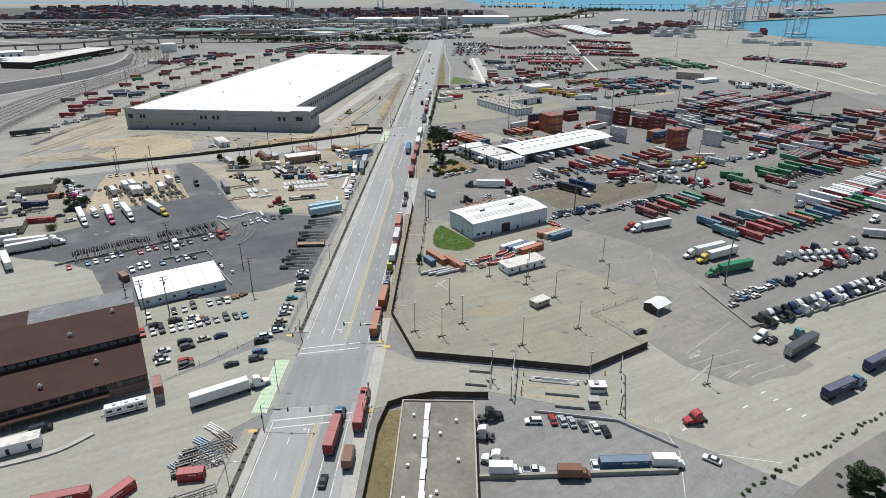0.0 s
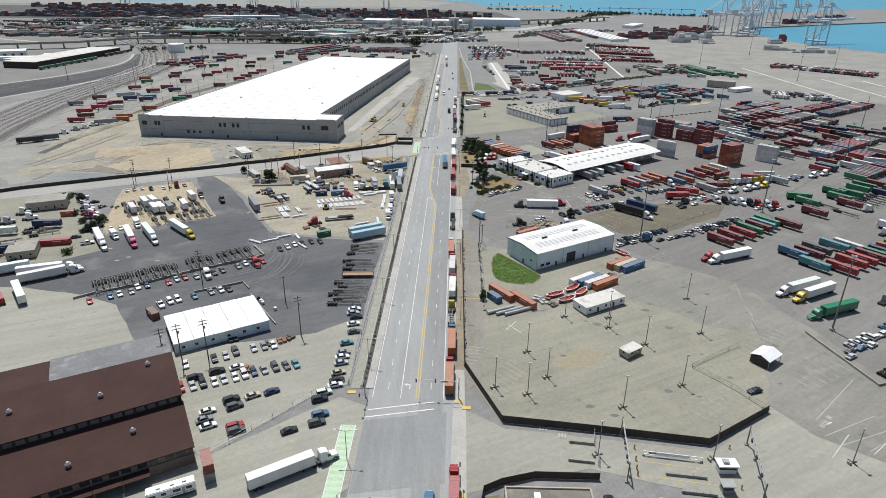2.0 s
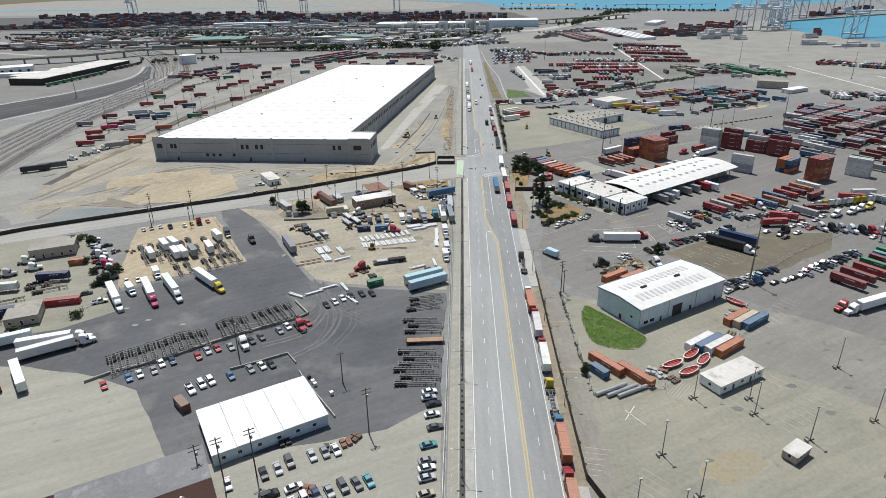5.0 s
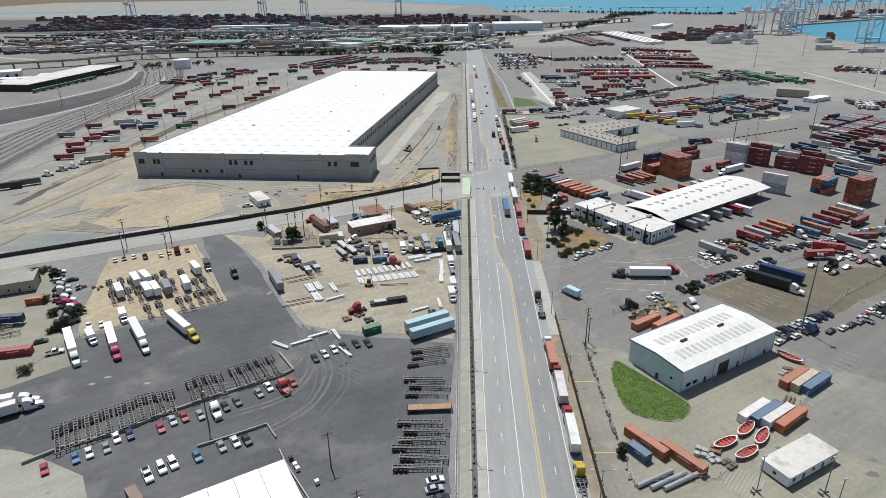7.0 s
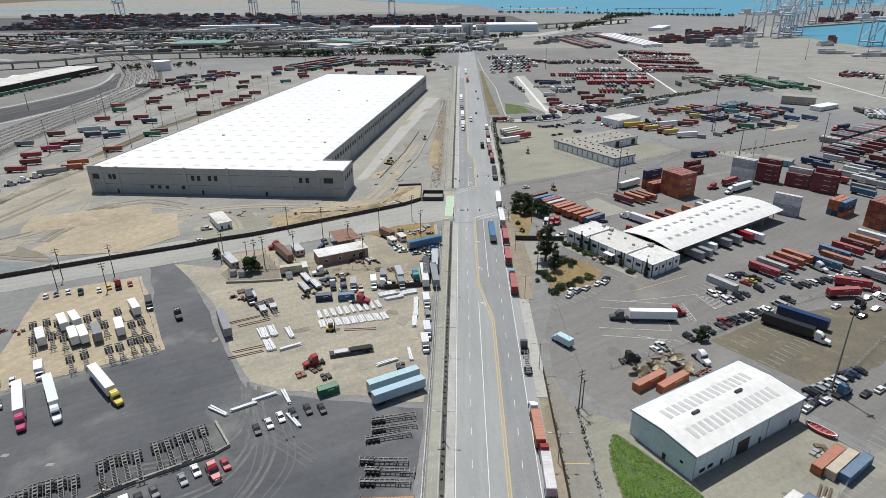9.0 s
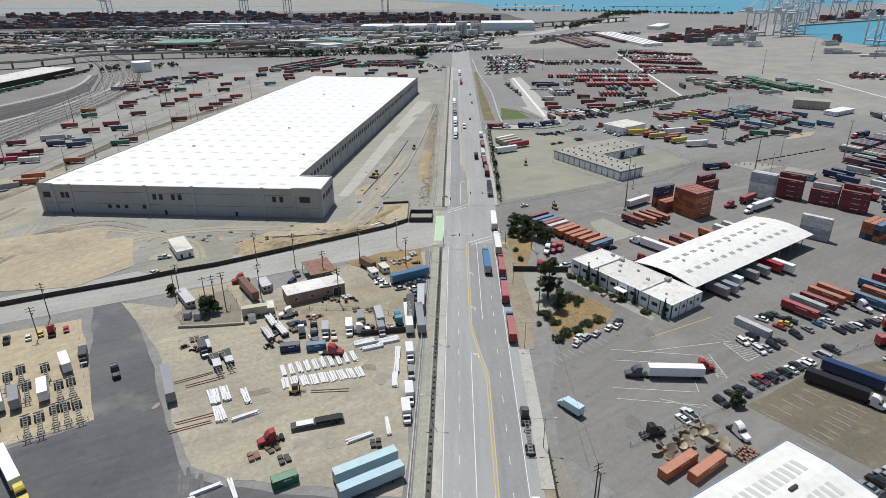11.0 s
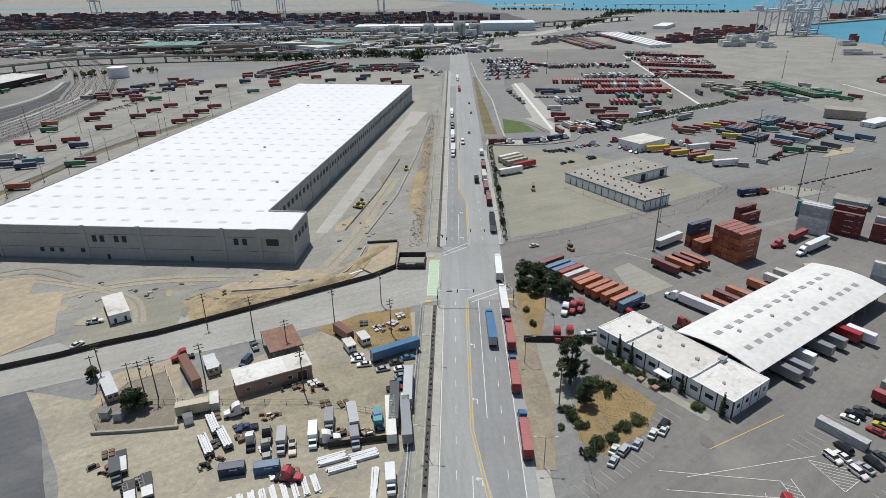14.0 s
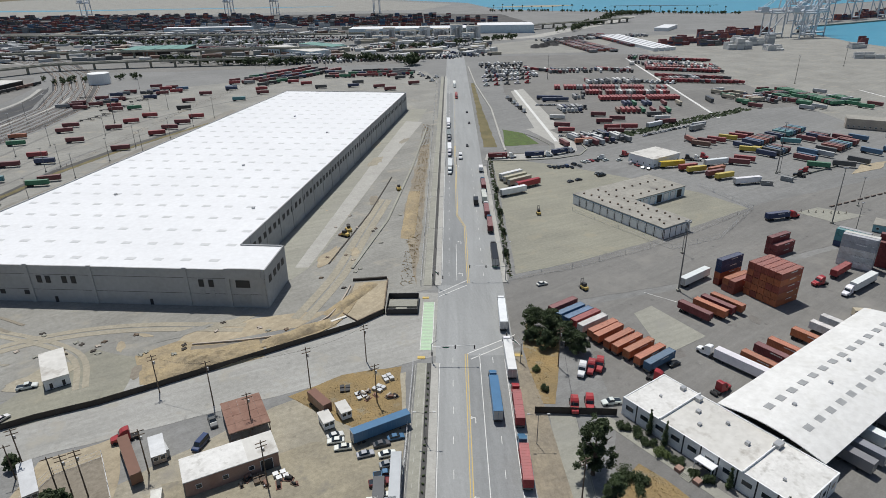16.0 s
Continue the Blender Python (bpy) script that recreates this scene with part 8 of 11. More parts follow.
lay("trailers in the dirt lot", [
    ("rig", "w", -148.4, 278.9, 216), ("trailer", "w", -136.6, 282.5, 215), ("tractor", "p", -130.5, 273.8, 215), ("trailer", "w", -129.4, 286, 217), ("tractor", "w", -123.0, 277.5, 217), ("trailer", "w", -117.8, 291.9, 227), ("tractor", "y", -110.0, 284.6, 227), ("boxtruck", "w", -143.9, 283.1, 220), ("boxtruck", "w", -140.4, 297.5, 214),
    ("pup", "w", -151.1, 315.5, 217), ("pup", "w", -149.3, 324.9, 220), ("pup", "w", -146.3, 327.1, 223), ("pup", "w", -140.5, 316.2, 218), ("pup", "w", -137.7, 317.1, 219), ("pup", "g", -133.8, 318.5, 217),
    ("pup", "w", -127.9, 322.2, 215), ("pup", "w", -129.4, 335.8, 218), 
    ("car", "w", -169.9, 347.4, 32), ("car", "g", -166.9, 349.2, 32), ("car", "w", -163.4, 351.1, 32), ("pickup", "k", -158.3, 350.9, 32),
    ("car", "w", -152.1, 352.7, 32), ("car", "y", -149.5, 355.2, 32),
])
lay("trailers in the dirt lot", [
    ("tractor", "r", -146, 355.7, 32), ("car", "r", -142.5, 358, 32), ("boxtruck", "d", -126.3, 340.1, 210), ("tractor", "k", -112.4, 332.7, 212),
])
lay("vehicles in the back yard", [
    ("pickup", "w", -187.4, 335.1, 300), ("pickup", "d", -185.7, 331.5, 300), ("tractor", "w", -162.1, 302.3, 298), ("tractor", "g", -158.6, 294.9, 298), ("tractor", "w", -174.4, 316.2, 298), ("car", "s", -184.9, 329.4, 300),
    ("car", "d", -178.7, 322.6, 300), ("car", "r", -172.6, 311, 300), ("pickup", "w", -152, 275.4, 300), ("tractor", "k", -159.6, 290.6, 300), ("car", "k", -177.4, 328.2, 300), ("car", "d", -160.9, 282, 300),
    ("car", "w", -150.3, 292.4, 215), ("car", "w", -146.2, 293.3, 215), ("cont", "r", -165.4, 274.2, 285), ("c20", "o", -180.3, 309.3, 286), ("ccont", "n", -180.7, 293.5, 279), ("ccont", "w", -195.6, 283.9, 283),
    ("ccont", "n", -183.1, 263.5, 295), ("trailer", "w", -167.8, 245.6, 299), ("trailer", "w", -149.8, 226.1, 221), ("rig", "w", -154, 245.5, 292), ("rig", "w", -150.5, 241.2, 303), ("cont", "r", -156.7, 224.4, 225),
    ("tractor", "w", -203.2, 310.1, 300), ("tractor", "w", -195.6, 303.3, 300), ("tractor", "s", -202.7, 297.6, 300), ("chassis", "k", -182.2, 288.1, 298), ("chassis", "k", -177, 284.6, 298), ("chassis", "k", -187.8, 274.9, 298),
    ("chassis", "k", -178, 260.2, 298), ("tractor", "w", -209.2, 300.1, 30),
])
lay("vehicles in the storage yard", [
    ("trailer", "g", -93, 325.4, 208), ("tractor", "r", -57.1, 303.5, 118),
])
lay("trailers by the storage yard", [
    ("trailer", "a", -31.2, 293.2, 300), ("trailer", "a", -29.2, 288.2, 302),
])
lay("vehicles in the storage yard", [
    ("car", "k", -65.8, 272.8, 210), ("car", "w", -63.2, 275.2, 210), ("car", "w", -60.8, 278, 210), ("car", "k", -57.8, 279.7, 210), ("car", "k", -54.1, 281.4, 210), ("car", "k", -50.2, 281.7, 210),
    ("tractor", "w", -68.5, 367.6, 115), ("pickup", "n", -63.7, 361.5, 105), ("car", "w", -38.9, 392.9, 100), ("car", "w", -36.7, 390.5, 100), ("car", "s", -30.6, 388.1, 288), ("car", "d", -26.9, 391.7, 288),
    ("car", "w", -25.2, 388.1, 288), ("car", "g", -24.6, 384.6, 288), ("car", "b", -23.5, 394.2, 288), ("tractor", "w", -41.6, 356.7, 285), ("boxtruck", "g", -34.6, 357.1, 195), 
    ("tractor", "b", -29.4, 363.7, 200), ("tractor", "r", -48.5, 343.8, 265), ("tractor", "d", -56.3, 352.8, 200), ("boxtruck", "w", -24, 342.5, 188), ("boxtruck", "w", -22.7, 321.9, 188),
    ("boxtruck", "w", -23, 314.1, 188), ("van", "g", -23, 332.9, 188), ("trailer", "w", -25.8, 362.9, 188), ("trailer", "g", -21.8, 362.9, 188), ("c20", "n", -62.6, 346.0, 282), 
])
lay("vehicles in the storage yard", [
    ("tractor", "r", -93.9, 394.1, 120), ("pickup", "d", -73.5, 400.7, 210), ("boxtruck", "d", -90.1, 344.6, 210), ("chassis", "k", -83.2, 336.4, 214), ("chassis", "k", -80.7, 338.9, 214), ("van", "n", -73.4, 391.8, 165),
    ("car", "w", -39.3, 394.9, 295),
])
lay("lorry queue on the main road", [
    ("crig", "o", 9.1, 178.9, 0), ("crig", "o", 9.6, 198.3, 0), ("crig", "w", 9.5, 236.6, 0), ("crig", "w", 9.3, 256.0, 0), ("chassis", "k", 9.3, 215.6, 0), ("crig", "r", 9.0, 355.8, 0), ("crig", "o", 8.7, 272.3, 0), ("tractor", "y", 9.3, 223.8, 0), ("tractor", "d", 9, 313.3, 0),
    ("chassis", "k", 9.2, 304.7, 0), ("crig", "r", 8.6, 382, 0), ("crig", "r", 9, 403.5, 0), ("rig", "b", 3.2, 408, 0), ("rig", "w", 8.7, 426.8, 0), ("rig", "w", 8.6, 453.8, 0),
    ("rig", "k", 9.1, 503.1, 0), ("crig", "m", 9.2, 537.4, 0), ("crig", "m", 8.7, 556.5, 0), ("crig", "w", 8.5, 577.9, 0), ("crig", "m", 9.1, 597.9, 0), ("boxtruck", "w", 9.2, 630.7, 0),
    ("rig", "w", -9.4, 636.9, 180), ("rig", "w", -9.8, 677, 180), ("rig", "g", -10.3, 717.1, 180), ("rig", "w", -10.7, 757.2, 180), ("crig", "r", -3.4, 878.8, 180), ("rig", "w", -4.8, 945.9, 180),
    ("tractor", "w", -2.7, 658.8, 180), ("car", "k", 5.1, 803.3, 0), ("boxtruck", "k", 3.9, 572.3, 0), ("car", "k", 5.1, 109.6, 0), ("car", "k", 5.9, 761.3, 0), ("car", "k", 2.5, 690, 0),
])
lay("vehicles in the near lot", [
    ("suv", "w", 57.2, 132, 90), ("car", "r", 62.5, 132.9, 10), ("car", "s", 65, 132.5, 10), ("car", "s", 67.4, 132, 10), ("car", "d", 70.2, 130.7, 10), ("car", "w", 73.2, 130.1, 10),
    ("car", "k", 75.7, 128.7, 10), ("tractor", "w", 43.1, 125.9, 80), ("tractor", "w", 46.2, 117, 80), ("pickup", "w", 55.4, 114, 270), ("boxtruck", "w", 48.3, 113.3, 270), ("cont", "b", 77.6, 116.5, 273),
    ("boxtruck", "u", 64.6, 112.6, 270), ("car", "w", 70.4, 115.6, 180), ("boxtruck", "w", 88.2, 116.7, 270), ("tractor", "k", 45.7, 133.3, 280), ("tractor", "r", 100.6, 133.2, 108), ("car", "w", 99.7, 118.7, 55),
    ("car", "k", 98, 178.2, 110),
])
lay("lorries by the gate", [
    ("trailer", "d", 146.3, 168.7, 306), ("crig", "n", 145.4, 146.2, 298), ("crig", "n", 165.2, 160.3, 300), ("tractor", "t", 149.3, 176.2, 300), ("tractor", "w", 136.7, 174.8, 120), ("suv", "k", 139, 173.1, 120),
    ("car", "b", 143, 202.5, 302), ("car", "d", 138.3, 200.5, 302), ("car", "s", 136.8, 197.3, 302), ("car", "w", 147.8, 204.4, 302), ("car", "w", 152.2, 209.5, 302), ("suv", "w", 156, 211.6, 302),
    ("tractor", "k", 143.2, 183.5, 300), ("tractor", "k", 151.4, 187.8, 300), ("tractor", "w", 159.5, 192.1, 300), ("tractor", "w", 167.7, 196.4, 300), ("tractor", "w", 175.9, 200.7, 300), ("tractor", "d", 188.8, 208.3, 300),
    ("car", "w", 195.4, 211.5, 300), ("car", "w", 199.1, 213.9, 300), ("car", "w", 200.4, 217.2, 300), ("tractor", "n", 164.9, 215, 300), ("car", "k", 170.7, 220, 300), ("car", "k", 174.3, 222.6, 300),
    ("car", "k", 178.1, 222.7, 300), ("tractor", "g", 170.7, 234.3, 300), ("tractor", "w", 176, 238.1, 300), ("tractor", "r", 185.3, 244.1, 300), ("tractor", "n", 191.3, 247.3, 300), ("tractor", "w", 212.2, 254.9, 300),
    ("car", "s", 205.3, 254.3, 300), ("tractor", "r", 187.6, 230, 300),
])
lay("lorries by the gate", [
    ("tractor", "w", 194.4, 232, 300), ("tractor", "w", 202, 235.8, 300), ("tractor", "w", 213.1, 242.7, 300), ("car", "w", 181.8, 225.4, 300), ("tractor", "w", 238.6, 282, 120),
])
lay("lorries in the open yard", [
    ("rig", "w", 130.3, 272, 114), ("trailer", "w", 145, 243.9, 116), ("tractor", "w", 135.4, 239.2, 116), ("trailer", "w", 148.8, 239.7, 118), ("tractor", "y", 139.4, 234.7, 118), ("rig", "e", 148.7, 226.2, 112), ("tractor", "r", 118.3, 270, 118),
])
lay("front container row", [
    ("ccont", "r", 168.9, 260.3, 216), ("ccont", "r", 176.4, 266.8, 216), ("ccont", "r", 182.2, 269.6, 216), ("ccont", "m", 188.2, 272.9, 216), ("ccont", "e", 191.9, 274.6, 216), ("ccont", "n", 196.2, 277, 216),
    ("ccont", "o", 201.8, 280.3, 216), ("ccont", "e", 206.8, 282.8, 216), ("ccont", "b", 213.1, 285.7, 216), ("ccont", "b", 220.3, 291.2, 216), ("ccont", "m", 225.1, 293.3, 216), ("ccont", "k", 231.3, 296.9, 216),
    ("ccont", "m", 235.9, 299.3, 216), ("ccont", "e", 240.7, 302, 216),
])
lay("trailer rows", [
    ("trailer", "w", 220.6, 305.8, 216), ("trailer", "w", 230.7, 312.1, 216), ("trailer", "w", 238.3, 316.9, 216), ("trailer", "w", 247.7, 322.4, 216), ("trailer", "w", 259, 329.3, 216), ("trailer", "e", 248.2, 306.9, 216),
    ("trailer", "r", 256, 311.2, 216), ("ccont", "t", 178.7, 283.7, 216), ("ccont", "w", 185, 283.9, 216), ("ccont", "w", 227.5, 262.9, 257), ("tractor", "w", 212.8, 302.2, 300), ("ccont", "b", 156.3, 275, 216),
    ("ccont", "m", 163.2, 275, 216), ("ccont", "t", 159.5, 263.6, 216), ("ccont", "d", 168.8, 279.5, 216), ("ccont", "m", 130.4, 288.5, 216), ("ccont", "m", 136.8, 293.3, 216), ("ccont", "r", 144, 297.4, 216),
    ("ccont", "e", 149.1, 301.8, 216), ("ccont", "m", 154.8, 305.4, 216), ("ccont", "t", 158.1, 308.4, 216), ("ccont", "e", 161.8, 312.2, 216), ("ccont", "m", 170.9, 309.4, 216),
])
lay("containers by the stacks", [
    ("ccont", "b", 147.2, 386, 216), ("ccont", "r", 154.8, 389.9, 216), ("ccont", "m", 161.2, 394.6, 216), ("ccont", "o", 167.4, 399.4, 216), ("ccont", "w", 173.4, 404, 216), ("ccont", "r", 138.7, 357.6, 249),
    ("ccont", "s", 151.9, 363.8, 216), ("ccont", "m", 159.6, 368.7, 275), ("ccont", "r", 186.4, 385, 259), ("ccont", "w", 196.3, 391.9, 271), ("ccont", "s", 199.2, 380.8, 216), ("ccont", "m", 169.7, 388.5, 306),
    ("tractor", "w", 166.2, 361.5, 118), ("tractor", "w", 176, 365.6, 118), ("tractor", "w", 182.6, 369.8, 118), ("tractor", "y", 188.3, 372.3, 118), ("car", "w", 204.9, 385.4, 118), ("car", "w", 209.4, 387.6, 118),
    ("car", "w", 214.5, 389.9, 118), ("car", "b", 219, 392.2, 118), ("car", "w", 139.1, 348.5, 118), ("car", "w", 144.4, 351.1, 118), ("car", "w", 137.2, 340.2, 118), ("car", "r", 145.7, 345.7, 118),
    ("car", "k", 129.2, 334.9, 118), ("car", "s", 153.6, 356.1, 118), ("car", "w", 159.5, 361.2, 118), ("car", "w", 168.1, 334.9, 118), ("tractor", "k", 132.1, 342.2, 300), ("car", "k", 174.9, 333.3, 300),
    ("car", "w", 179.7, 335.1, 300), ("car", "k", 187.3, 339.7, 300),
])
lay("containers by the stacks", [
    ("ccont", "m", 192.8, 327.1, 216), ("ccont", "e", 197.3, 351.5, 256), ("ccont", "e", 197.1, 342.3, 216),
])
lay("middle container rows", [
    ("ccont", "m", 250.5, 422.6, 216), ("ccont", "m", 266.3, 430.3, 216), ("ccont", "w", 261, 413.9, 216), ("ccont", "w", 270.9, 419, 216), ("ccont", "c", 300.5, 450.4, 216), ("ccont", "w", 283.8, 426.5, 245),
    ("ccont", "m", 296.5, 434.8, 216), ("ccont", "m", 280.8, 392.7, 216), ("ccont", "o", 280.3, 377.3, 216), ("ccont", "o", 286.6, 379.8, 216), ("ccont", "n", 292, 398.8, 216), ("ccont", "m", 304.8, 403.5, 216),
    ("ccont", "d", 292.7, 383.5, 216), ("ccont", "m", 263, 366.4, 216), ("ccont", "e", 256.6, 363.2, 216), ("ccont", "e", 244.5, 372.1, 216), ("ccont", "n", 247.3, 358.1, 216), ("ccont", "m", 254.2, 375.4, 216),
    ("ccont", "e", 238, 366.8, 216), ("ccont", "e", 228.6, 357.8, 216), ("ccont", "e", 218.6, 351, 216), ("ccont", "e", 221.6, 361.2, 216), ("ccont", "m", 218.5, 341, 216), ("ccont", "t", 300.2, 386, 186),
    ("ccont", "k", 318.5, 453.6, 216), ("ccont", "r", 316.6, 440.7, 216), ("ccont", "m", 305.7, 433.6, 248), ("ccont", "w", 324.3, 466.4, 216), ("ccont", "m", 348.3, 475.6, 242), ("ccont", "d", 339.4, 458.5, 216),
    ("ccont", "m", 363.2, 486.6, 216), ("ccont", "o", 334.1, 434, 306),
])
lay("middle container rows", [
    ("chassis", "k", 206.3, 339.5, 210), ("chassis", "k", 210.2, 329.4, 210), ("chassis", "k", 230.3, 345.2, 210), ("chassis", "k", 233.8, 347.7, 210), ("chassis", "k", 237.2, 350.2, 210), ("chassis", "k", 240.7, 352.8, 210),
    ("chassis", "k", 244.2, 355.3, 210), ("chassis", "k", 251.1, 360.3, 210), ("tractor", "w", 227.1, 393.3, 118), ("tractor", "w", 236.4, 398.1, 118), ("tractor", "w", 292.4, 419.3, 300), ("tractor", "w", 224.7, 334.4, 300),
])
lay("far container rows", [
    ("ccont", "m", 279.8, 527.6, 216), ("ccont", "n", 287.9, 520.3, 216), ("ccont", "r", 296, 513.1, 216), ("ccont", "k", 304.1, 505.8, 216), ("ccont", "s", 312.2, 498.5, 216), ("ccont", "r", 268.7, 497.8, 216),
    ("ccont", "d", 271.5, 489.4, 216), ("ccont", "k", 274.4, 480.9, 216), ("ccont", "m", 277.2, 472.4, 216), ("ccont", "k", 306.2, 520.3, 216), ("ccont", "n", 311.2, 517.8, 216), ("ccont", "d", 316.2, 515.2, 216),
    ("ccont", "m", 321.2, 512.7, 216), ("ccont", "k", 326.2, 510.1, 216), ("ccont", "d", 331.2, 507.6, 216), ("ccont", "m", 336.2, 505, 216), ("ccont", "n", 341.2, 502.5, 216), ("ccont", "m", 290.9, 491.2, 216),
    ("ccont", "k", 303.1, 496.2, 216), ("ccont", "m", 315.2, 501.2, 216), ("ccont", "d", 339.5, 511.2, 216), ("ccont", "k", 351.7, 516.2, 216), ("ccont", "m", 363.9, 521.2, 216), ("ccont", "m", 372.9, 536.9, 216),
    ("ccont", "k", 373.8, 529.3, 216), ("ccont", "r", 374.7, 521.7, 216), ("ccont", "m", 375.6, 514.2, 216), ("ccont", "k", 376.5, 506.6, 216), ("car", "w", 272.7, 466, 300), ("car", "w", 286.2, 476.7, 300),
    ("car", "w", 271.2, 469, 300), ("tractor", "e", 293, 478.1, 300),
])
lay("far container rows", [
    ("tractor", "w", 303.1, 478.3, 300), ("ccont", "g", 210.4, 473.5, 216), ("ccont", "w", 219.4, 488.6, 216), ("ccont", "b", 206.3, 466.4, 216), ("ccont", "s", 222.8, 480.2, 216), ("ccont", "n", 236.5, 494, 216),
    ("ccont", "m", 244.6, 489, 216), ("ccont", "e", 233.6, 456.7, 216), ("ccont", "m", 241.9, 463, 216), ("ccont", "g", 230.9, 437.9, 216), ("ccont", "m", 243.2, 440.9, 216), ("ccont", "k", 245.2, 519.5, 216),
    ("ccont", "m", 264.7, 519.7, 216), ("ccont", "m", 249.5, 469.3, 216), ("ccont", "n", 211.7, 517.2, 216),
])
lay("vehicles by the office", [
    ("trailer", "w", 55.4, 332.2, 89), ("tractor", "d", 44.2, 332.6, 89), ("tractor", "r", 64.8, 336.0, 268), ("cont", "s", 89.8, 358.8, 216), ("ccont", "r", 110.3, 369.1, 216), ("ccont", "s", 115.1, 373, 216), ("ccont", "r", 119.7, 374.9, 216), ("ccont", "o", 124.7, 379.1, 216),
    ("ccont", "o", 129.4, 381.9, 216), ("ccont", "o", 144.5, 379.7, 216), ("ccont", "b", 138.1, 375.6, 216), ("ccont", "r", 130.8, 349.8, 275), ("tractor", "k", 41.3, 306.8, 285), ("tractor", "w", 63.6, 307.1, 200),
    ("tractor", "w", 134.1, 372.8, 210), ("trailer", "k", 98.8, 325.8, 226), ("trailer", "n", 106.4, 331.0, 226), ("tractor", "w", 105.6, 318.6, 226), ("car", "s", 29.7, 349.7, 325), ("car", "s", 37.1, 355.7, 325), ("car", "w", 42.2, 359.5, 325),
    ("car", "w", 45.3, 360.8, 325), ("car", "w", 30.9, 353.7, 325), 
])
lay("vehicles by the office", [
    ("car", "w", 124.1, 342, 305), ("car", "k", 128.4, 337.8, 305), ("pickup", "w", 145.2, 349.2, 310),
    ("pickup", "r", 146.1, 355.1, 310),
])
lay("containers by the dock", [
    ("pup", "g", 87.7, 384.2, 216), ("pup", "g", 91.9, 386.6, 216), ("pup", "w", 96.1, 392.9, 216), ("pup", "g", 104.2, 397.4, 216), ("pup", "g", 110.2, 401.3, 216), ("pup", "r", 116.9, 404.8, 216),
    ("pup", "w", 121.1, 404, 216), ("ccont", "m", 30.3, 459.3, 306), ("ccont", "b", 32.1, 455.1, 306), ("ccont", "b", 34.4, 452.4, 306), ("ccont", "r", 36.5, 450.6, 306), ("ccont", "w", 38.2, 447.4, 306),
    ("ccont", "o", 40.8, 443.8, 306), ("ccont", "o", 42, 441.2, 306), ("ccont", "o", 44.6, 437.7, 306), ("ccont", "o", 46.5, 435, 306), ("ccont", "o", 49.3, 432.2, 306), ("ccont", "o", 51.7, 428.5, 306),
    ("ccont", "b", 53.8, 425.7, 306), ("rig", "w", 77.4, 423.4, 40), ("ccont", "m", 75.1, 455.2, 216), ("ccont", "o", 81.1, 457.1, 216), ("ccont", "m", 84.6, 459.4, 216), ("ccont", "o", 88.5, 460.8, 216),
    ("ccont", "o", 83.6, 423.9, 216), ("ccont", "m", 89.3, 427.7, 216), ("ccont", "o", 94.9, 430.8, 216), ("ccont", "o", 105.2, 436.6, 216), ("ccont", "w", 113.3, 440.9, 216), ("ccont", "w", 118.8, 444.7, 216),
    ("ccont", "r", 142.8, 486.3, 306), ("boxtruck", "c", 132.3, 453.2, 263),
])
lay("containers by the dock", [
    ("rig", "w", 145.5, 476.2, 124), ("tractor", "r", 130.6, 478, 110), ("trailer", "w", 84.5, 481.4, 306), ("tractor", "w", 30.1, 422.6, 160), ("tractor", "r", 33, 423.8, 160), ("tractor", "r", 35.8, 425.1, 160),
    ("tractor", "r", 24.6, 406.2, 175), ("tractor", "r", 28.9, 407, 175), ("pickup", "w", 35.3, 408, 100), ("tractor", "r", 51.3, 418.2, 240), ("tractor", "r", 67.4, 413, 300), ("car", "w", 25.9, 479.8, 292),
    ("car", "k", 58.6, 426.2, 300),
])
lay("cars beside the blue shed", [
    ("car", "k", 87.3, 285.9, 305), ("car", "w", 91.2, 287.2, 305), ("car", "w", 84.2, 283.6, 305), ("tractor", "b", 97.5, 290.5, 300), ("car", "k", 104.2, 290.5, 305), ("car", "w", 109.4, 292.5, 305),
    ("car", "k", 113.2, 294.6, 305), ("car", "g", 117.5, 296.7, 305), ("car", "r", 121.7, 301.6, 305), ("car", "w", 125.6, 304.5, 305), ("car", "k", 129, 306.8, 305), ("car", "w", 132.6, 309.1, 305),
    ("boxtruck", "a", 21.8, 316.7, 40),
])
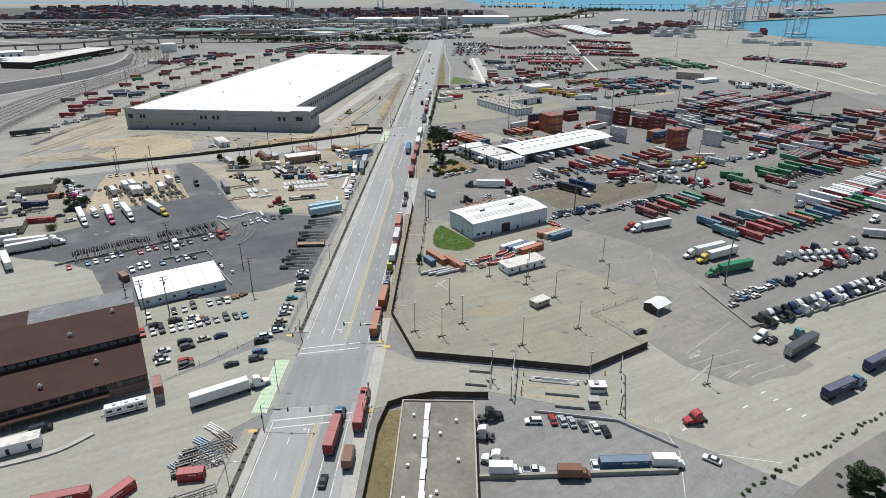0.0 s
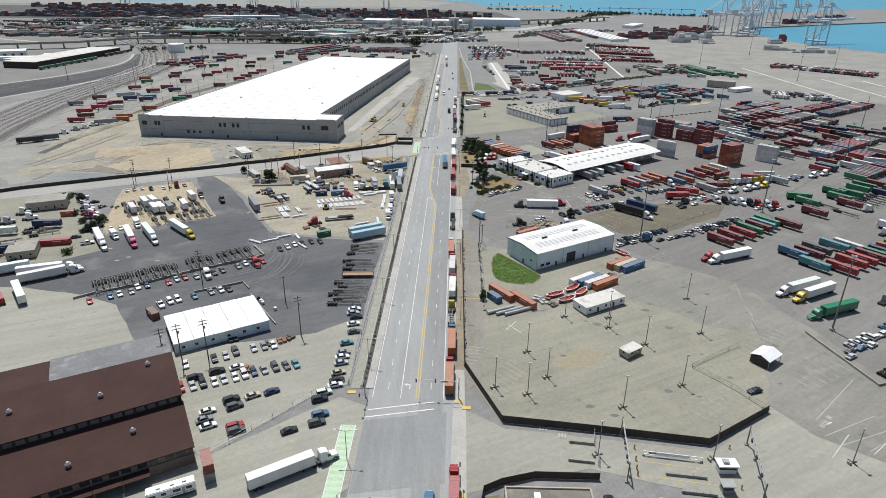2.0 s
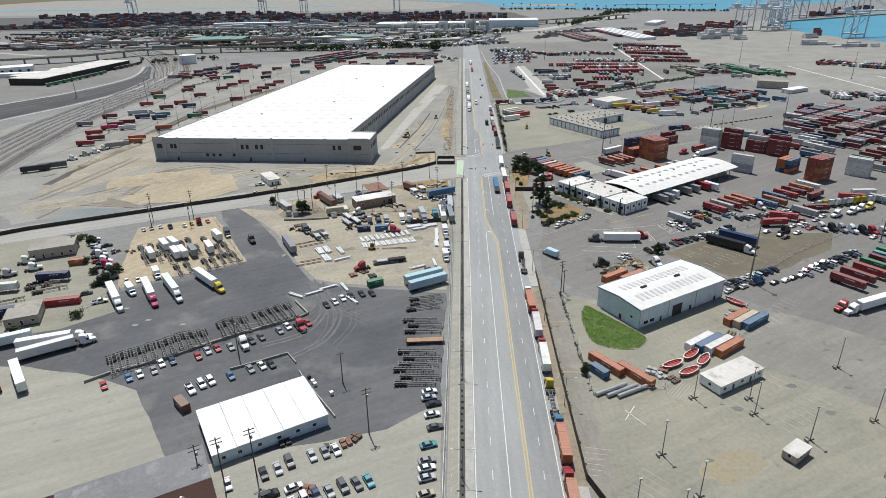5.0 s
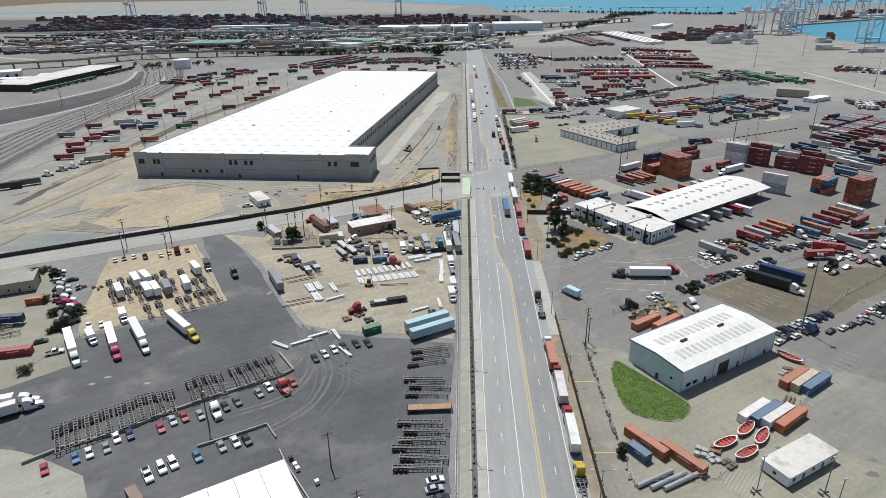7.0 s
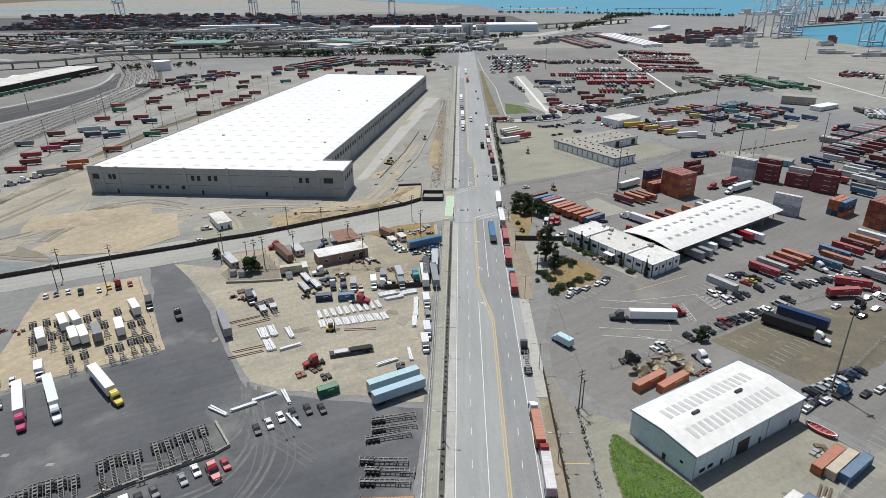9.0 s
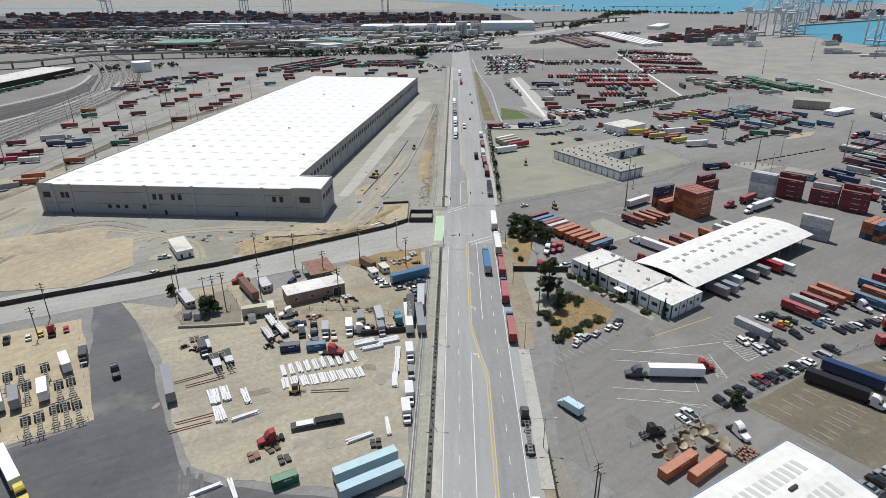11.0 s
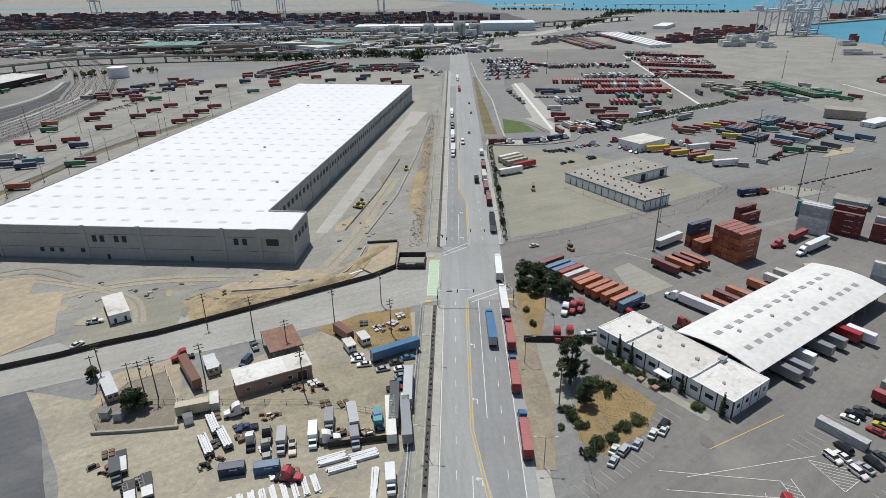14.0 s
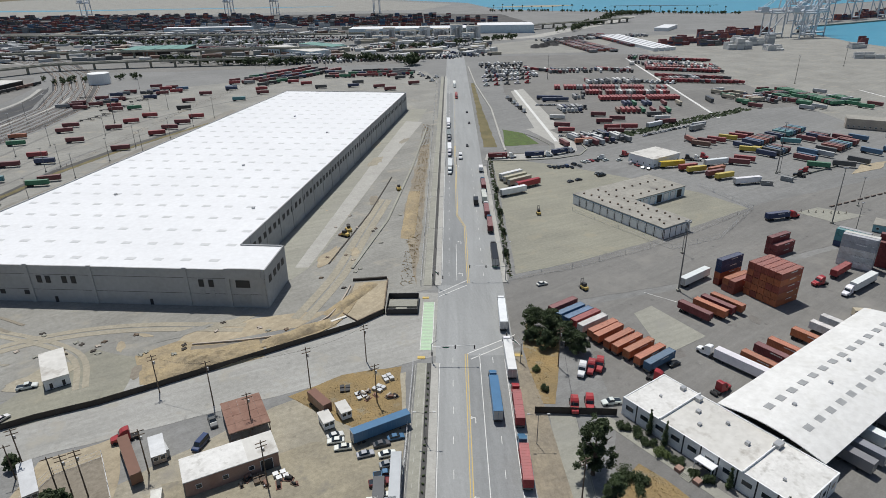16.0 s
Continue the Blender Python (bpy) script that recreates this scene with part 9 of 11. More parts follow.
lay("containers beyond the warehouse", [
    ("ccont", "o", -256.8, 563.7, 281), ("ccont", "r", -304.9, 547.4, 287), ("ccont", "m", -294, 530.1, 286), ("ccont", "r", -292.5, 513.3, 280), ("ccont", "o", -259.2, 518.3, 283), ("ccont", "o", -261.9, 529.5, 292),
    ("ccont", "p", -302.5, 565.9, 287), ("ccont", "w", -287.4, 565.1, 285), ("ccont", "m", -303.2, 577, 288), ("ccont", "m", -297.7, 585.6, 287), ("ccont", "g", -330.8, 579.6, 279), ("ccont", "m", -326.1, 610.8, 287),
    ("ccont", "n", -295.6, 608.3, 278), ("ccont", "n", -279.3, 605.2, 292), ("ccont", "t", -281, 616.2, 291), ("ccont", "m", -292.9, 649.8, 285), ("ccont", "n", -273.9, 656.6, 282), ("ccont", "r", -288.8, 672.7, 286),
    ("ccont", "r", -319.7, 666.8, 281), ("ccont", "e", -249.7, 609.5, 281), ("ccont", "m", -248, 618.5, 289), ("ccont", "o", -337.3, 727, 285), ("ccont", "e", -324.8, 705.6, 286), ("ccont", "m", -312, 745, 291),
    ("ccont", "m", -317.4, 763.6, 286), ("ccont", "m", -285.8, 713.3, 285), ("ccont", "m", -277.6, 754.4, 284), ("ccont", "m", -240.1, 689.3, 288), ("ccont", "r", -233.7, 733.4, 291), ("ccont", "m", -231.8, 752.5, 280),
    ("ccont", "m", -229.4, 772, 281), ("ccont", "r", -226.2, 794, 288),
])
lay("containers beyond the warehouse", [
    ("ccont", "r", -268.9, 799.9, 280), ("ccont", "r", -274.6, 777.6, 291), ("ccont", "e", -299, 834.9, 292), ("ccont", "m", -313.6, 829.6, 286), ("ccont", "k", -252.2, 832.3, 284), ("ccont", "m", -262.1, 868.9, 289),
    ("ccont", "m", -259.3, 906.8, 278), ("ccont", "b", -295.5, 937.2, 288), ("ccont", "m", -306.1, 911.8, 290), ("ccont", "m", -355.7, 886.5, 279), ("ccont", "m", -361.7, 850.6, 280), ("ccont", "b", -244.4, 941.4, 290),
    ("ccont", "r", -250.8, 973, 287), ("ccont", "m", -237.7, 977.1, 278), ("car", "w", -220.7, 640.9, 300), ("car", "g", -224.4, 622.2, 300), ("car", "g", -227.6, 601.6, 300), ("car", "s", -222.5, 601.5, 300),
    ("car", "w", -232.1, 555.1, 295), ("rig", "s", -308.2, 625.5, 290), ("ccont", "t", -214.3, 872.5, 282), ("ccont", "r", -208.4, 930.1, 290), ("ccont", "m", -201.1, 908.3, 278), ("ccont", "g", -204, 997, 291),
    ("ccont", "r", -185.7, 976.9, 291), ("ccont", "r", -168.1, 963.4, 282), ("ccont", "d", -147, 938, 285), ("ccont", "d", -241.9, 1001.4, 287), ("ccont", "n", -241.9, 934.8, 289), ("ccont", "g", -234.6, 974.6, 292),
    ("ccont", "m", -84.8, 937.3, 292), ("ccont", "m", -71.5, 919.9, 284),
])
lay("containers beyond the warehouse", [
    ("ccont", "m", -48.9, 956.5, 289), ("ccont", "d", -66.7, 996.2, 290), ("ccont", "m", -77.4, 1013, 292), ("ccont", "g", -144, 1045.6, 284), ("ccont", "d", -111.3, 966.3, 284), ("ccont", "n", -113.2, 944, 289),
    ("tractor", "w", -41.7, 1013.1, 300), ("tractor", "d", -34.7, 995.5, 300), ("tractor", "w", -29.6, 976.2, 300), ("tractor", "w", -25.3, 999.9, 300), ("tractor", "k", -54.2, 1001.3, 300), ("tractor", "w", -45.4, 1026.1, 300),
])
lay("tractor rows in the far lot", [
    ("tractor", "w", 30.3, 996.8, 100), ("tractor", "d", 36.8, 998.9, 100), ("tractor", "r", 43.3, 1001, 100), ("tractor", "w", 49.7, 1003.1, 100), ("tractor", "d", 56.2, 1005.3, 100), ("tractor", "w", 62.7, 1007.4, 100),
    ("tractor", "w", 69.2, 1009.5, 100), ("tractor", "d", 75.7, 1011.6, 100), ("tractor", "r", 82.2, 1013.7, 100), ("tractor", "w", 29.9, 967, 100), ("tractor", "d", 35.9, 969, 100), ("tractor", "r", 42, 971, 100),
    ("tractor", "w", 48, 973, 100), ("tractor", "d", 54.1, 975, 100), ("tractor", "w", 60.1, 977, 100), ("tractor", "w", 66.2, 979, 100), ("tractor", "d", 72.2, 981, 100), ("tractor", "r", 78.3, 983, 100),
    ("tractor", "w", 29.5, 939.2, 100), ("tractor", "r", 40.8, 942.9, 100), ("tractor", "d", 52.1, 946.7, 100), ("tractor", "w", 63.4, 950.5, 100), ("tractor", "r", 74.7, 954.3, 100),
])
lay("containers in the east yard", [
    ("ccont", "t", 223.6, 686.2, 246),
    ("ccont", "m", 237.1, 692.3, 216), ("ccont", "m", 249.6, 688.5, 216), ("ccont", "m", 262.8, 694.1, 216), ("ccont", "b", 220.6, 659.2, 216), ("ccont", "s", 228.2, 653.8, 216),
    ("ccont", "b", 261, 658.2, 216), ("ccont", "b", 276, 659, 216), ("ccont", "d", 241.1, 638.3, 216), ("ccont", "d", 227.8, 630.8, 245), ("ccont", "e", 298.6, 879.9, 216),
    ("ccont", "e", 299.4, 852.1, 216), ("ccont", "e", 311.6, 848.8, 216), ("ccont", "m", 294.8, 830.9, 216), ("ccont", "e", 300.2, 817.2, 216), ("ccont", "c", 248.7, 851.3, 216), ("ccont", "c", 256.7, 859.6, 216),
    ("ccont", "c", 254.1, 834.1, 216), ("ccont", "c", 267.1, 870, 216),
])
lay("containers in the east yard", [
    ("ccont", "s", 345.1, 873.8, 216), ("ccont", "e", 339.9, 813.1, 216), ("ccont", "e", 344.3, 800.3, 216), ("ccont", "m", 357.9, 809.9, 216), ("ccont", "r", 435.4, 888.8, 216), ("ccont", "m", 447.7, 888.3, 216),
    ("ccont", "r", 471.5, 889.3, 216), ("ccont", "s", 293.2, 797.9, 216), ("ccont", "s", 305.1, 800.8, 216), ("ccont", "n", 209.6, 526.7, 216), ("ccont", "n", 216.1, 529.7, 216), ("ccont", "s", 228, 535, 216),
    ("ccont", "n", 242.3, 544, 216), ("ccont", "k", 249.4, 549.2, 216), ("ccont", "m", 257.7, 553.9, 216), ("ccont", "m", 267.5, 560.1, 216), ("ccont", "m", 275.8, 566.9, 216), ("ccont", "s", 216.4, 498.5, 216),
    ("ccont", "w", 224.9, 506.7, 216), ("ccont", "s", 230.8, 510.8, 216), ("ccont", "n", 236.1, 515.1, 216), ("ccont", "s", 225.4, 493.2, 216), ("ccont", "m", 255.6, 532.4, 216), 
    ("crig", "n", 284.5, 625.1, 117), ("crig", "n", 146.9, 545.6, 285), ("car", "w", 88.1, 654.8, 300), ("car", "w", 89.3, 649.7, 300), 
    ("car", "g", 78.1, 621.4, 300), ("car", "w", 97.8, 649.6, 300),
])
lay("containers in the east yard", [
    ("trailer", "w", 147.3, 741.1, 306), ("trailer", "g", 175.6, 730.1, 306), ("trailer", "d", 226.9, 839.4, 177),
])
lay("red container rows", [
    ("ccont", "r", 263.8, 1134.2, 216), ("ccont", "m", 267.9, 1132.6, 216), ("ccont", "r", 272, 1131, 216), ("ccont", "r", 276.1, 1129.4, 216), ("ccont", "m", 280.2, 1127.7, 216), ("ccont", "r", 284.3, 1126.1, 216),
    ("ccont", "d", 288.4, 1124.5, 216), ("ccont", "r", 292.5, 1122.8, 216),
])
lay("red container rows", [
    ("ccont", "s", 296.6, 1121.2, 216), ("ccont", "r", 300.7, 1119.6, 216), ("ccont", "m", 304.8, 1118, 216), ("ccont", "r", 308.9, 1116.3, 216), ("ccont", "m", 313, 1114.7, 216), ("ccont", "r", 317.1, 1113.1, 216),
    ("ccont", "r", 321.2, 1111.5, 216), ("ccont", "m", 325.3, 1109.8, 216), ("ccont", "r", 231.8, 1040.4, 216), ("ccont", "m", 236, 1038.7, 216), ("ccont", "r", 240.2, 1037, 216), ("ccont", "r", 244.4, 1035.2, 216),
    ("ccont", "m", 248.6, 1033.5, 216), ("ccont", "r", 252.8, 1031.8, 216), ("ccont", "d", 257.1, 1030.1, 216), ("ccont", "r", 261.3, 1028.3, 216), ("ccont", "s", 265.5, 1026.6, 216), ("ccont", "r", 269.7, 1024.9, 216),
    ("ccont", "m", 273.9, 1023.2, 216), ("ccont", "r", 278.1, 1021.4, 216), ("ccont", "m", 282.3, 1019.7, 216), ("ccont", "r", 286.5, 1018, 216), ("ccont", "r", 290.8, 1016.3, 216), ("ccont", "m", 295, 1014.5, 216),
    ("ccont", "r", 299.2, 1012.8, 216), ("ccont", "d", 303.4, 1011.1, 216), ("ccont", "r", 227.1, 986.7, 216), ("ccont", "r", 234.6, 983.7, 216), ("ccont", "m", 242.1, 980.7, 216), ("ccont", "d", 249.6, 977.8, 216),
    ("ccont", "s", 257.1, 974.8, 216), ("ccont", "m", 264.6, 971.8, 216),
])
lay("red container rows", [
    ("ccont", "m", 272.1, 968.8, 216), ("ccont", "r", 275.9, 967.4, 216), ("ccont", "m", 283.4, 964.4, 216), ("ccont", "d", 290.9, 961.4, 216), ("ccont", "r", 223.1, 950.9, 216), ("ccont", "m", 228.5, 949.6, 216),
    ("ccont", "r", 233.9, 948.2, 216), ("ccont", "r", 239.3, 946.9, 216), ("ccont", "m", 244.7, 945.6, 216), ("ccont", "r", 250.1, 944.3, 216), ("ccont", "d", 255.5, 943, 216), ("ccont", "r", 260.9, 941.6, 216),
    ("ccont", "s", 266.3, 940.3, 216), ("ccont", "r", 271.7, 939, 216), ("ccont", "m", 277.2, 937.7, 216), ("ccont", "r", 282.6, 936.4, 216), ("ccont", "m", 288, 935, 216), ("ccont", "r", 293.4, 933.7, 216),
    ("ccont", "r", 173.4, 1046.1, 216), ("ccont", "r", 178.3, 1043.4, 216), ("ccont", "m", 183.1, 1040.8, 216), ("ccont", "d", 187.9, 1038.1, 216), ("ccont", "s", 192.8, 1035.4, 216), ("ccont", "m", 197.6, 1032.7, 216),
    ("ccont", "m", 202.4, 1030.1, 216), ("ccont", "r", 86.1, 1054.6, 216), ("ccont", "r", 94.3, 1047.3, 216), ("ccont", "d", 102.4, 1039.9, 216), ("ccont", "r", 110.6, 1032.5, 216), ("ccont", "m", 118.8, 1025.2, 216),
    ("ccont", "c", 248.5, 876.6, 216), ("ccont", "e", 250.3, 857.5, 216),
])
lay("red container rows", [
    ("ccont", "e", 253, 828.8, 216), ("ccont", "e", 253.9, 819.2, 216), ("ccont", "m", 254.8, 809.6, 216), ("ccont", "e", 289.8, 873.5, 216), ("ccont", "m", 292.5, 862.9, 216), ("ccont", "e", 295.1, 852.2, 216),
    ("ccont", "e", 297.7, 841.5, 216), ("ccont", "d", 300.4, 830.8, 216), ("ccont", "e", 303, 820.1, 216), 
])
lay("cars in the east yard", [
    ("car", "s", 71.5, 713.6, 300), ("car", "g", 77.4, 715.7, 300), ("car", "w", 83.3, 717.9, 300), ("car", "w", 89.2, 720, 300), ("car", "w", 95.1, 722.2, 300), ("car", "k", 101, 724.3, 300),
    ("car", "s", 106.9, 726.5, 300), ("car", "s", 112.8, 728.6, 300), ("car", "g", 118.7, 730.8, 300), ("car", "s", 132.2, 712.8, 300), ("car", "k", 136.8, 715.9, 300),
    ("car", "w", 141.3, 719.1, 300), ("car", "w", 145.9, 722.3, 300), ("car", "w", 150.5, 725.4, 300), ("car", "s", 155.1, 728.6, 300), ("car", "k", 159.6, 731.7, 300), ("car", "w", 164.2, 734.9, 300),
    ("car", "w", 168.8, 738, 300), ("car", "w", 173.4, 741.2, 300), ("car", "s", 178, 744.3, 300), ("car", "w", 69.4, 830.3, 300), ("car", "g", 73, 830.1, 300), ("car", "w", 76.7, 829.8, 300),
    ("car", "g", 80.3, 829.6, 300), ("car", "w", 83.9, 829.4, 300), ("car", "g", 87.5, 829.1, 300), ("car", "w", 91.1, 828.9, 300), 
])
lay("cars in the east yard", [
    ("tractor", "w", 170.9, 953.7, 100), ("tractor", "k", 175.9, 952.3, 100), ("tractor", "g", 180.9, 950.9, 100), ("tractor", "w", 185.9, 949.4, 100),
    ("tractor", "w", 191, 948, 100), ("tractor", "k", 196, 946.6, 100), ("tractor", "g", 201, 945.1, 100), ("tractor", "w", 206, 943.7, 100), ("tractor", "w", 211.1, 942.3, 100), ("tractor", "k", 216.1, 940.9, 100),
    ("tractor", "g", 221.1, 939.4, 100), ("tractor", "w", 226.1, 938, 100), 
    ("tractor", "w", 45.5, 864.1, 20), ("tractor", "d", 47.2, 851.5, 20),
    ("tractor", "w", 49, 838.9, 20), ("tractor", "w", 50.7, 826.2, 20), ("tractor", "d", 52.5, 813.6, 20), ("tractor", "w", 54.2, 801, 20), 
    ("car", "k", 64.6, 609.8, 300),
])
lay("cars in the east yard", [
    ("car", "d", 59.4, 606.9, 300), ("pickup", "k", 79.8, 618.6, 300), 
])
lay("vehicles by the brown hall", [
    ("cont", "r", -53.5, 102.6, 289), ("cont", "r", -42.3, 102.4, 330), ("c20", "g", -48.2, 141.4, 28), ("van", "k", -72.9, 126.1, 300),
    ("chassis", "k", -26.6, 120.5, 298), ("chassis", "k", -26.5, 118.1, 298), ("chassis", "k", -26.4, 115.8, 298), ("chassis", "k", -26.4, 113.4, 298), ("chassis", "k", -24.9, 104.3, 298), ("boxtruck", "u", 10, 117.1, 1),
])
put("c20", "q", -48.2, 141.4, 28, 2.66, "", " standing on another")
lay("chassis along the road fence", [
    ("chassis", "k", -30, 225.4, 273), ("chassis", "k", -28.6, 228.6, 268), ("chassis", "k", -31, 232.2, 270), ("chassis", "k", -29.6, 235.2, 272), ("chassis", "k", -28.6, 238.6, 268), ("chassis", "k", -30.6, 242, 270),
    ("chassis", "k", -29.5, 254.6, 271), ("chassis", "k", -28.7, 258.2, 268), ("chassis", "k", -30.6, 261.6, 270), ("chassis", "k", -30.4, 270.6, 284), ("chassis", "k", -29.2, 274.2, 282), ("chassis", "k", -29.8, 278, 283),
])
lay("containers in the shed yard", [
    ("cont", "o", 28, 234.7, 216), ("cont", "o", 35.6, 229.2, 216), ("c20", "b", 25.2, 231, 216), ("cont", "w", 60.5, 247.4, 306), ("cont", "b", 63.4, 246.6, 306), ("cont", "w", 66, 245.4, 306),
    ("cont", "o", 68.8, 244, 306), ("cont", "o", 78.6, 262.9, 306), ("cont", "c", 81.1, 261.5, 306), ("cont", "b", 83.7, 260.1, 306), ("cont", "o", 44.1, 295, 306), ("cont", "o", 50.8, 294.4, 306),
    ("c20", "u", -94.9, 214.3, 224), ("c20", "e", -49.9, 289.4, 300), ("trailer", "u", -87.8, 384.5, 217), ("pup", "c", -80.4, 367.9, 288), ("pup", "u", -45.5, 406.5, 221), ("trailer", "b", -27.5, 396.2, 300),
    ("pickup", "b", -25.1, 381.1, 282), ("pickup", "m", -25.9, 378.6, 282), ("van", "w", -26.2, 374.6, 188),
])

lay("cars along the office fence", [
    ("pickup", "w", 53.7, 314.8, 28), ("car", "w", 51.2, 312.7, 30), ("suv", "k", 64.3, 320.1, 210), ("car", "k", 68.6, 323.5, 30), ("pickup", "k", 72.1, 325, 29), ("car", "d", 77.5, 327.9, 212),
    ("pickup", "r", 79.8, 330.4, 30), ("suv", "k", 82.9, 331.3, 30), ("car", "d", 85.4, 332.6, 211), ("suv", "k", 88.3, 334, 28), ("car", "w", 91, 335.6, 30), ("car", "k", 93.6, 337.3, 209),
    ("suv", "w", 96.2, 338.1, 30), ("car", "w", 98.5, 339.8, 31), ("van", "s", 104.1, 342.8, 33), ("pickup", "k", 109.1, 346.8, 30),
])
lay("cars in the office car park", [
    ("suv", "k", 102.3, 355.2, 199), ("car", "g", 107.9, 358.8, 25), ("car", "b", 113.4, 361.9, 212), ("car", "w", 117.4, 364.1, 32), ("car", "d", 95.5, 351.3, 22), ("suv", "k", 92, 349, 203),
    ("car", "s", 88.9, 347.4, 23), ("suv", "w", 86.3, 345.8, 202), ("suv", "k", 87.7, 354.2, 22), ("car", "w", 85.7, 351.3, 22), ("suv", "w", 83.1, 350.8, 202), ("pickup", "k", 104.5, 364.5, 45),
    ("car", "y", 102.4, 362.4, 42), ("car", "r", 99.4, 360.3, 38), ("car", "w", 95.7, 365.4, 45), ("suv", "k", 98, 366.9, 44), ("car", "d", 101.1, 368.7, 44),
])
lay("trailers behind the bay building", [
    ("trailer", "y", 125.6, 634, 282), ("ccont", "r", 133.1, 627.7, 290), ("ccont", "y", 136.5, 622.8, 286), ("ccont", "m", 144.2, 614.9, 294), ("ccont", "o", 148, 622.2, 298), ("ccont", "y", 147.6, 609.6, 292),
    ("trailer", "w", 153.8, 637.5, 287), ("ccont", "m", 167.7, 637.5, 247), ("ccont", "r", 174.1, 644.3, 243), ("ccont", "y", 186.7, 666, 247), ("c20", "y", 194.8, 670.6, 240), ("ccont", "u", 160.9, 681.7, 236),
    ("ccont", "m", 167.3, 688.5, 237), ("ccont", "r", 175.7, 692.6, 236), ("ccont", "y", 185.6, 697.8, 235), ("ccont", "r", 194.2, 701.5, 233), ("ccont", "m", 200.6, 706.4, 231), ("trailer", "w", 156.5, 600.2, 283),
    ("c20", "g", 166.4, 598, 252), ("c20", "g", 180.9, 604.8, 225), ("ccont", "e", 211.5, 628.8, 246), ("tractor", "w", 145.6, 647.9, 250), ("tractor", "r", 151.5, 653.1, 240), ("tractor", "k", 140.4, 649.2, 245),
    ("tractor", "k", 191.9, 612.3, 60), ("tractor", "r", 199, 619.8, 50),
])
lay("lorries on the ramp", [
    ("crig", "m", 21.4, 657.6, 277), ("crig", "n", 45.5, 660, 277), ("crig", "n", 62.9, 666.5, 300), ("ccont", "m", 69.5, 688, 195), ("ccont", "n", 78.5, 859.5, 258), ("ccont", "n", 90.5, 858, 258),
    ("ccont", "n", 82.3, 848, 268), ("ccont", "n", 94.3, 849, 268), ("ccont", "w", 77.9, 772, 255), ("ccont", "m", 77.2, 744, 255), ("ccont", "r", 77.5, 727, 267), ("ccont", "m", 112, 755, 267),
    ("ccont", "m", 124.9, 765, 261), ("ccont", "r", 113.5, 734.7, 278), ("ccont", "m", 113.2, 722.4, 267), ("ccont", "r", 126.8, 735.8, 267), ("ccont", "m", 113.2, 781.4, 260), ("ccont", "o", 83.7, 693, 275),
    ("ccont", "d", 158.8, 779.8, 279), ("ccont", "m", 161.1, 751.6, 277), ("ccont", "w", 160.8, 764.8, 274), ("ccont", "s", 180.8, 739.3, 296),
])
lay("trailers in the bay yard", [
    ("trailer", "c", 27.9, 609.8, 306), ("trailer", "c", 30, 604.5, 306), ("trailer", "w", 26, 615.5, 306), ("trailer", "r", 34.2, 599, 304), ("trailer", "w", 24.7, 586.4, 300), ("pickup", "k", 79.2, 617.4, 298),
])
lay("cars by the cream shed", [
    ("car", "d", 51.7, 637, 15), ("car", "k", 54.2, 635.6, 15), ("suv", "d", 56.7, 635, 12), ("car", "k", 59.4, 636.5, 12), ("suv", "n", 62.1, 637.1, 14), ("car", "k", 65, 634.8, 10),
    ("suv", "k", 67.5, 641, 20), ("car", "d", 70.4, 637.8, 20), ("car", "w", 74.6, 646.4, 35), ("car", "w", 77.2, 647.4, 35), ("car", "r", 79.8, 648.9, 35), ("car", "k", 83.2, 649.2, 35),
    ("tractor", "w", 87.2, 652, 30), ("car", "w", 103.2, 643, 330), ("car", "r", 105.6, 637.5, 20), ("car", "w", 108.4, 632.6, 320), ("car", "d", 110.9, 629.9, 320), ("tractor", "r", 103.5, 660.1, 300),
])

lay("chassis in the far container lot", [("farch", "k", -318.3, 788.8, 287), ("farch", "k", -315.5, 796.8, 294), ("farch", "k", -313.7, 805, 292), ("farch", "k", -312.5, 814.8, 290), ("farch", "k", -323.9, 831.6, 288), ("farch", "k", -317.2, 835.3, 295), ("farch", "k", -316.6, 844.6, 293), ("farch", "k", -313.5, 851.3, 291), ("farch", "k", -315.3, 872.7, 289), ("farch", "k", -312, 879.9, 287), ("farch", "k", -311.9, 892.1, 294), ("farch", "k", -375.9, 867.8, 292), ("farch", "k", -373.5, 878, 290), ("farch", "k", -360.5, 867.2, 288), ("farch", "k", -378.3, 897.9, 295), ("farch", "k", -342.5, 845.6, 293), ("farch", "k", -327, 888.1, 291)])

# ---- more vehicles and gear in the yards ----
def row_of(group, p, q, n, a, tones, kinds=("car",), gaps=()):
    """n things side by side from p to q, turned by a degrees."""
    rr = random.Random(int(p[0] * 5 + p[1]))
    rows = []
    for i in range(n):
        if i in gaps:
            continue
        k = i / max(1, n - 1)
        x, y = p[0] + (q[0] - p[0]) * k + rr.uniform(-0.15, 0.15), p[1] + (q[1] - p[1]) * k + rr.uniform(-0.2, 0.2)
        if any(abs(x - u) < 2.3 and abs(y - v) < 2.3 for u, v in TAKEN):
            continue
        TAKEN.append((x, y))
        rows.append((rr.choice(kinds), rr.choice(tones), x, y, a))
    lay(group, rows)


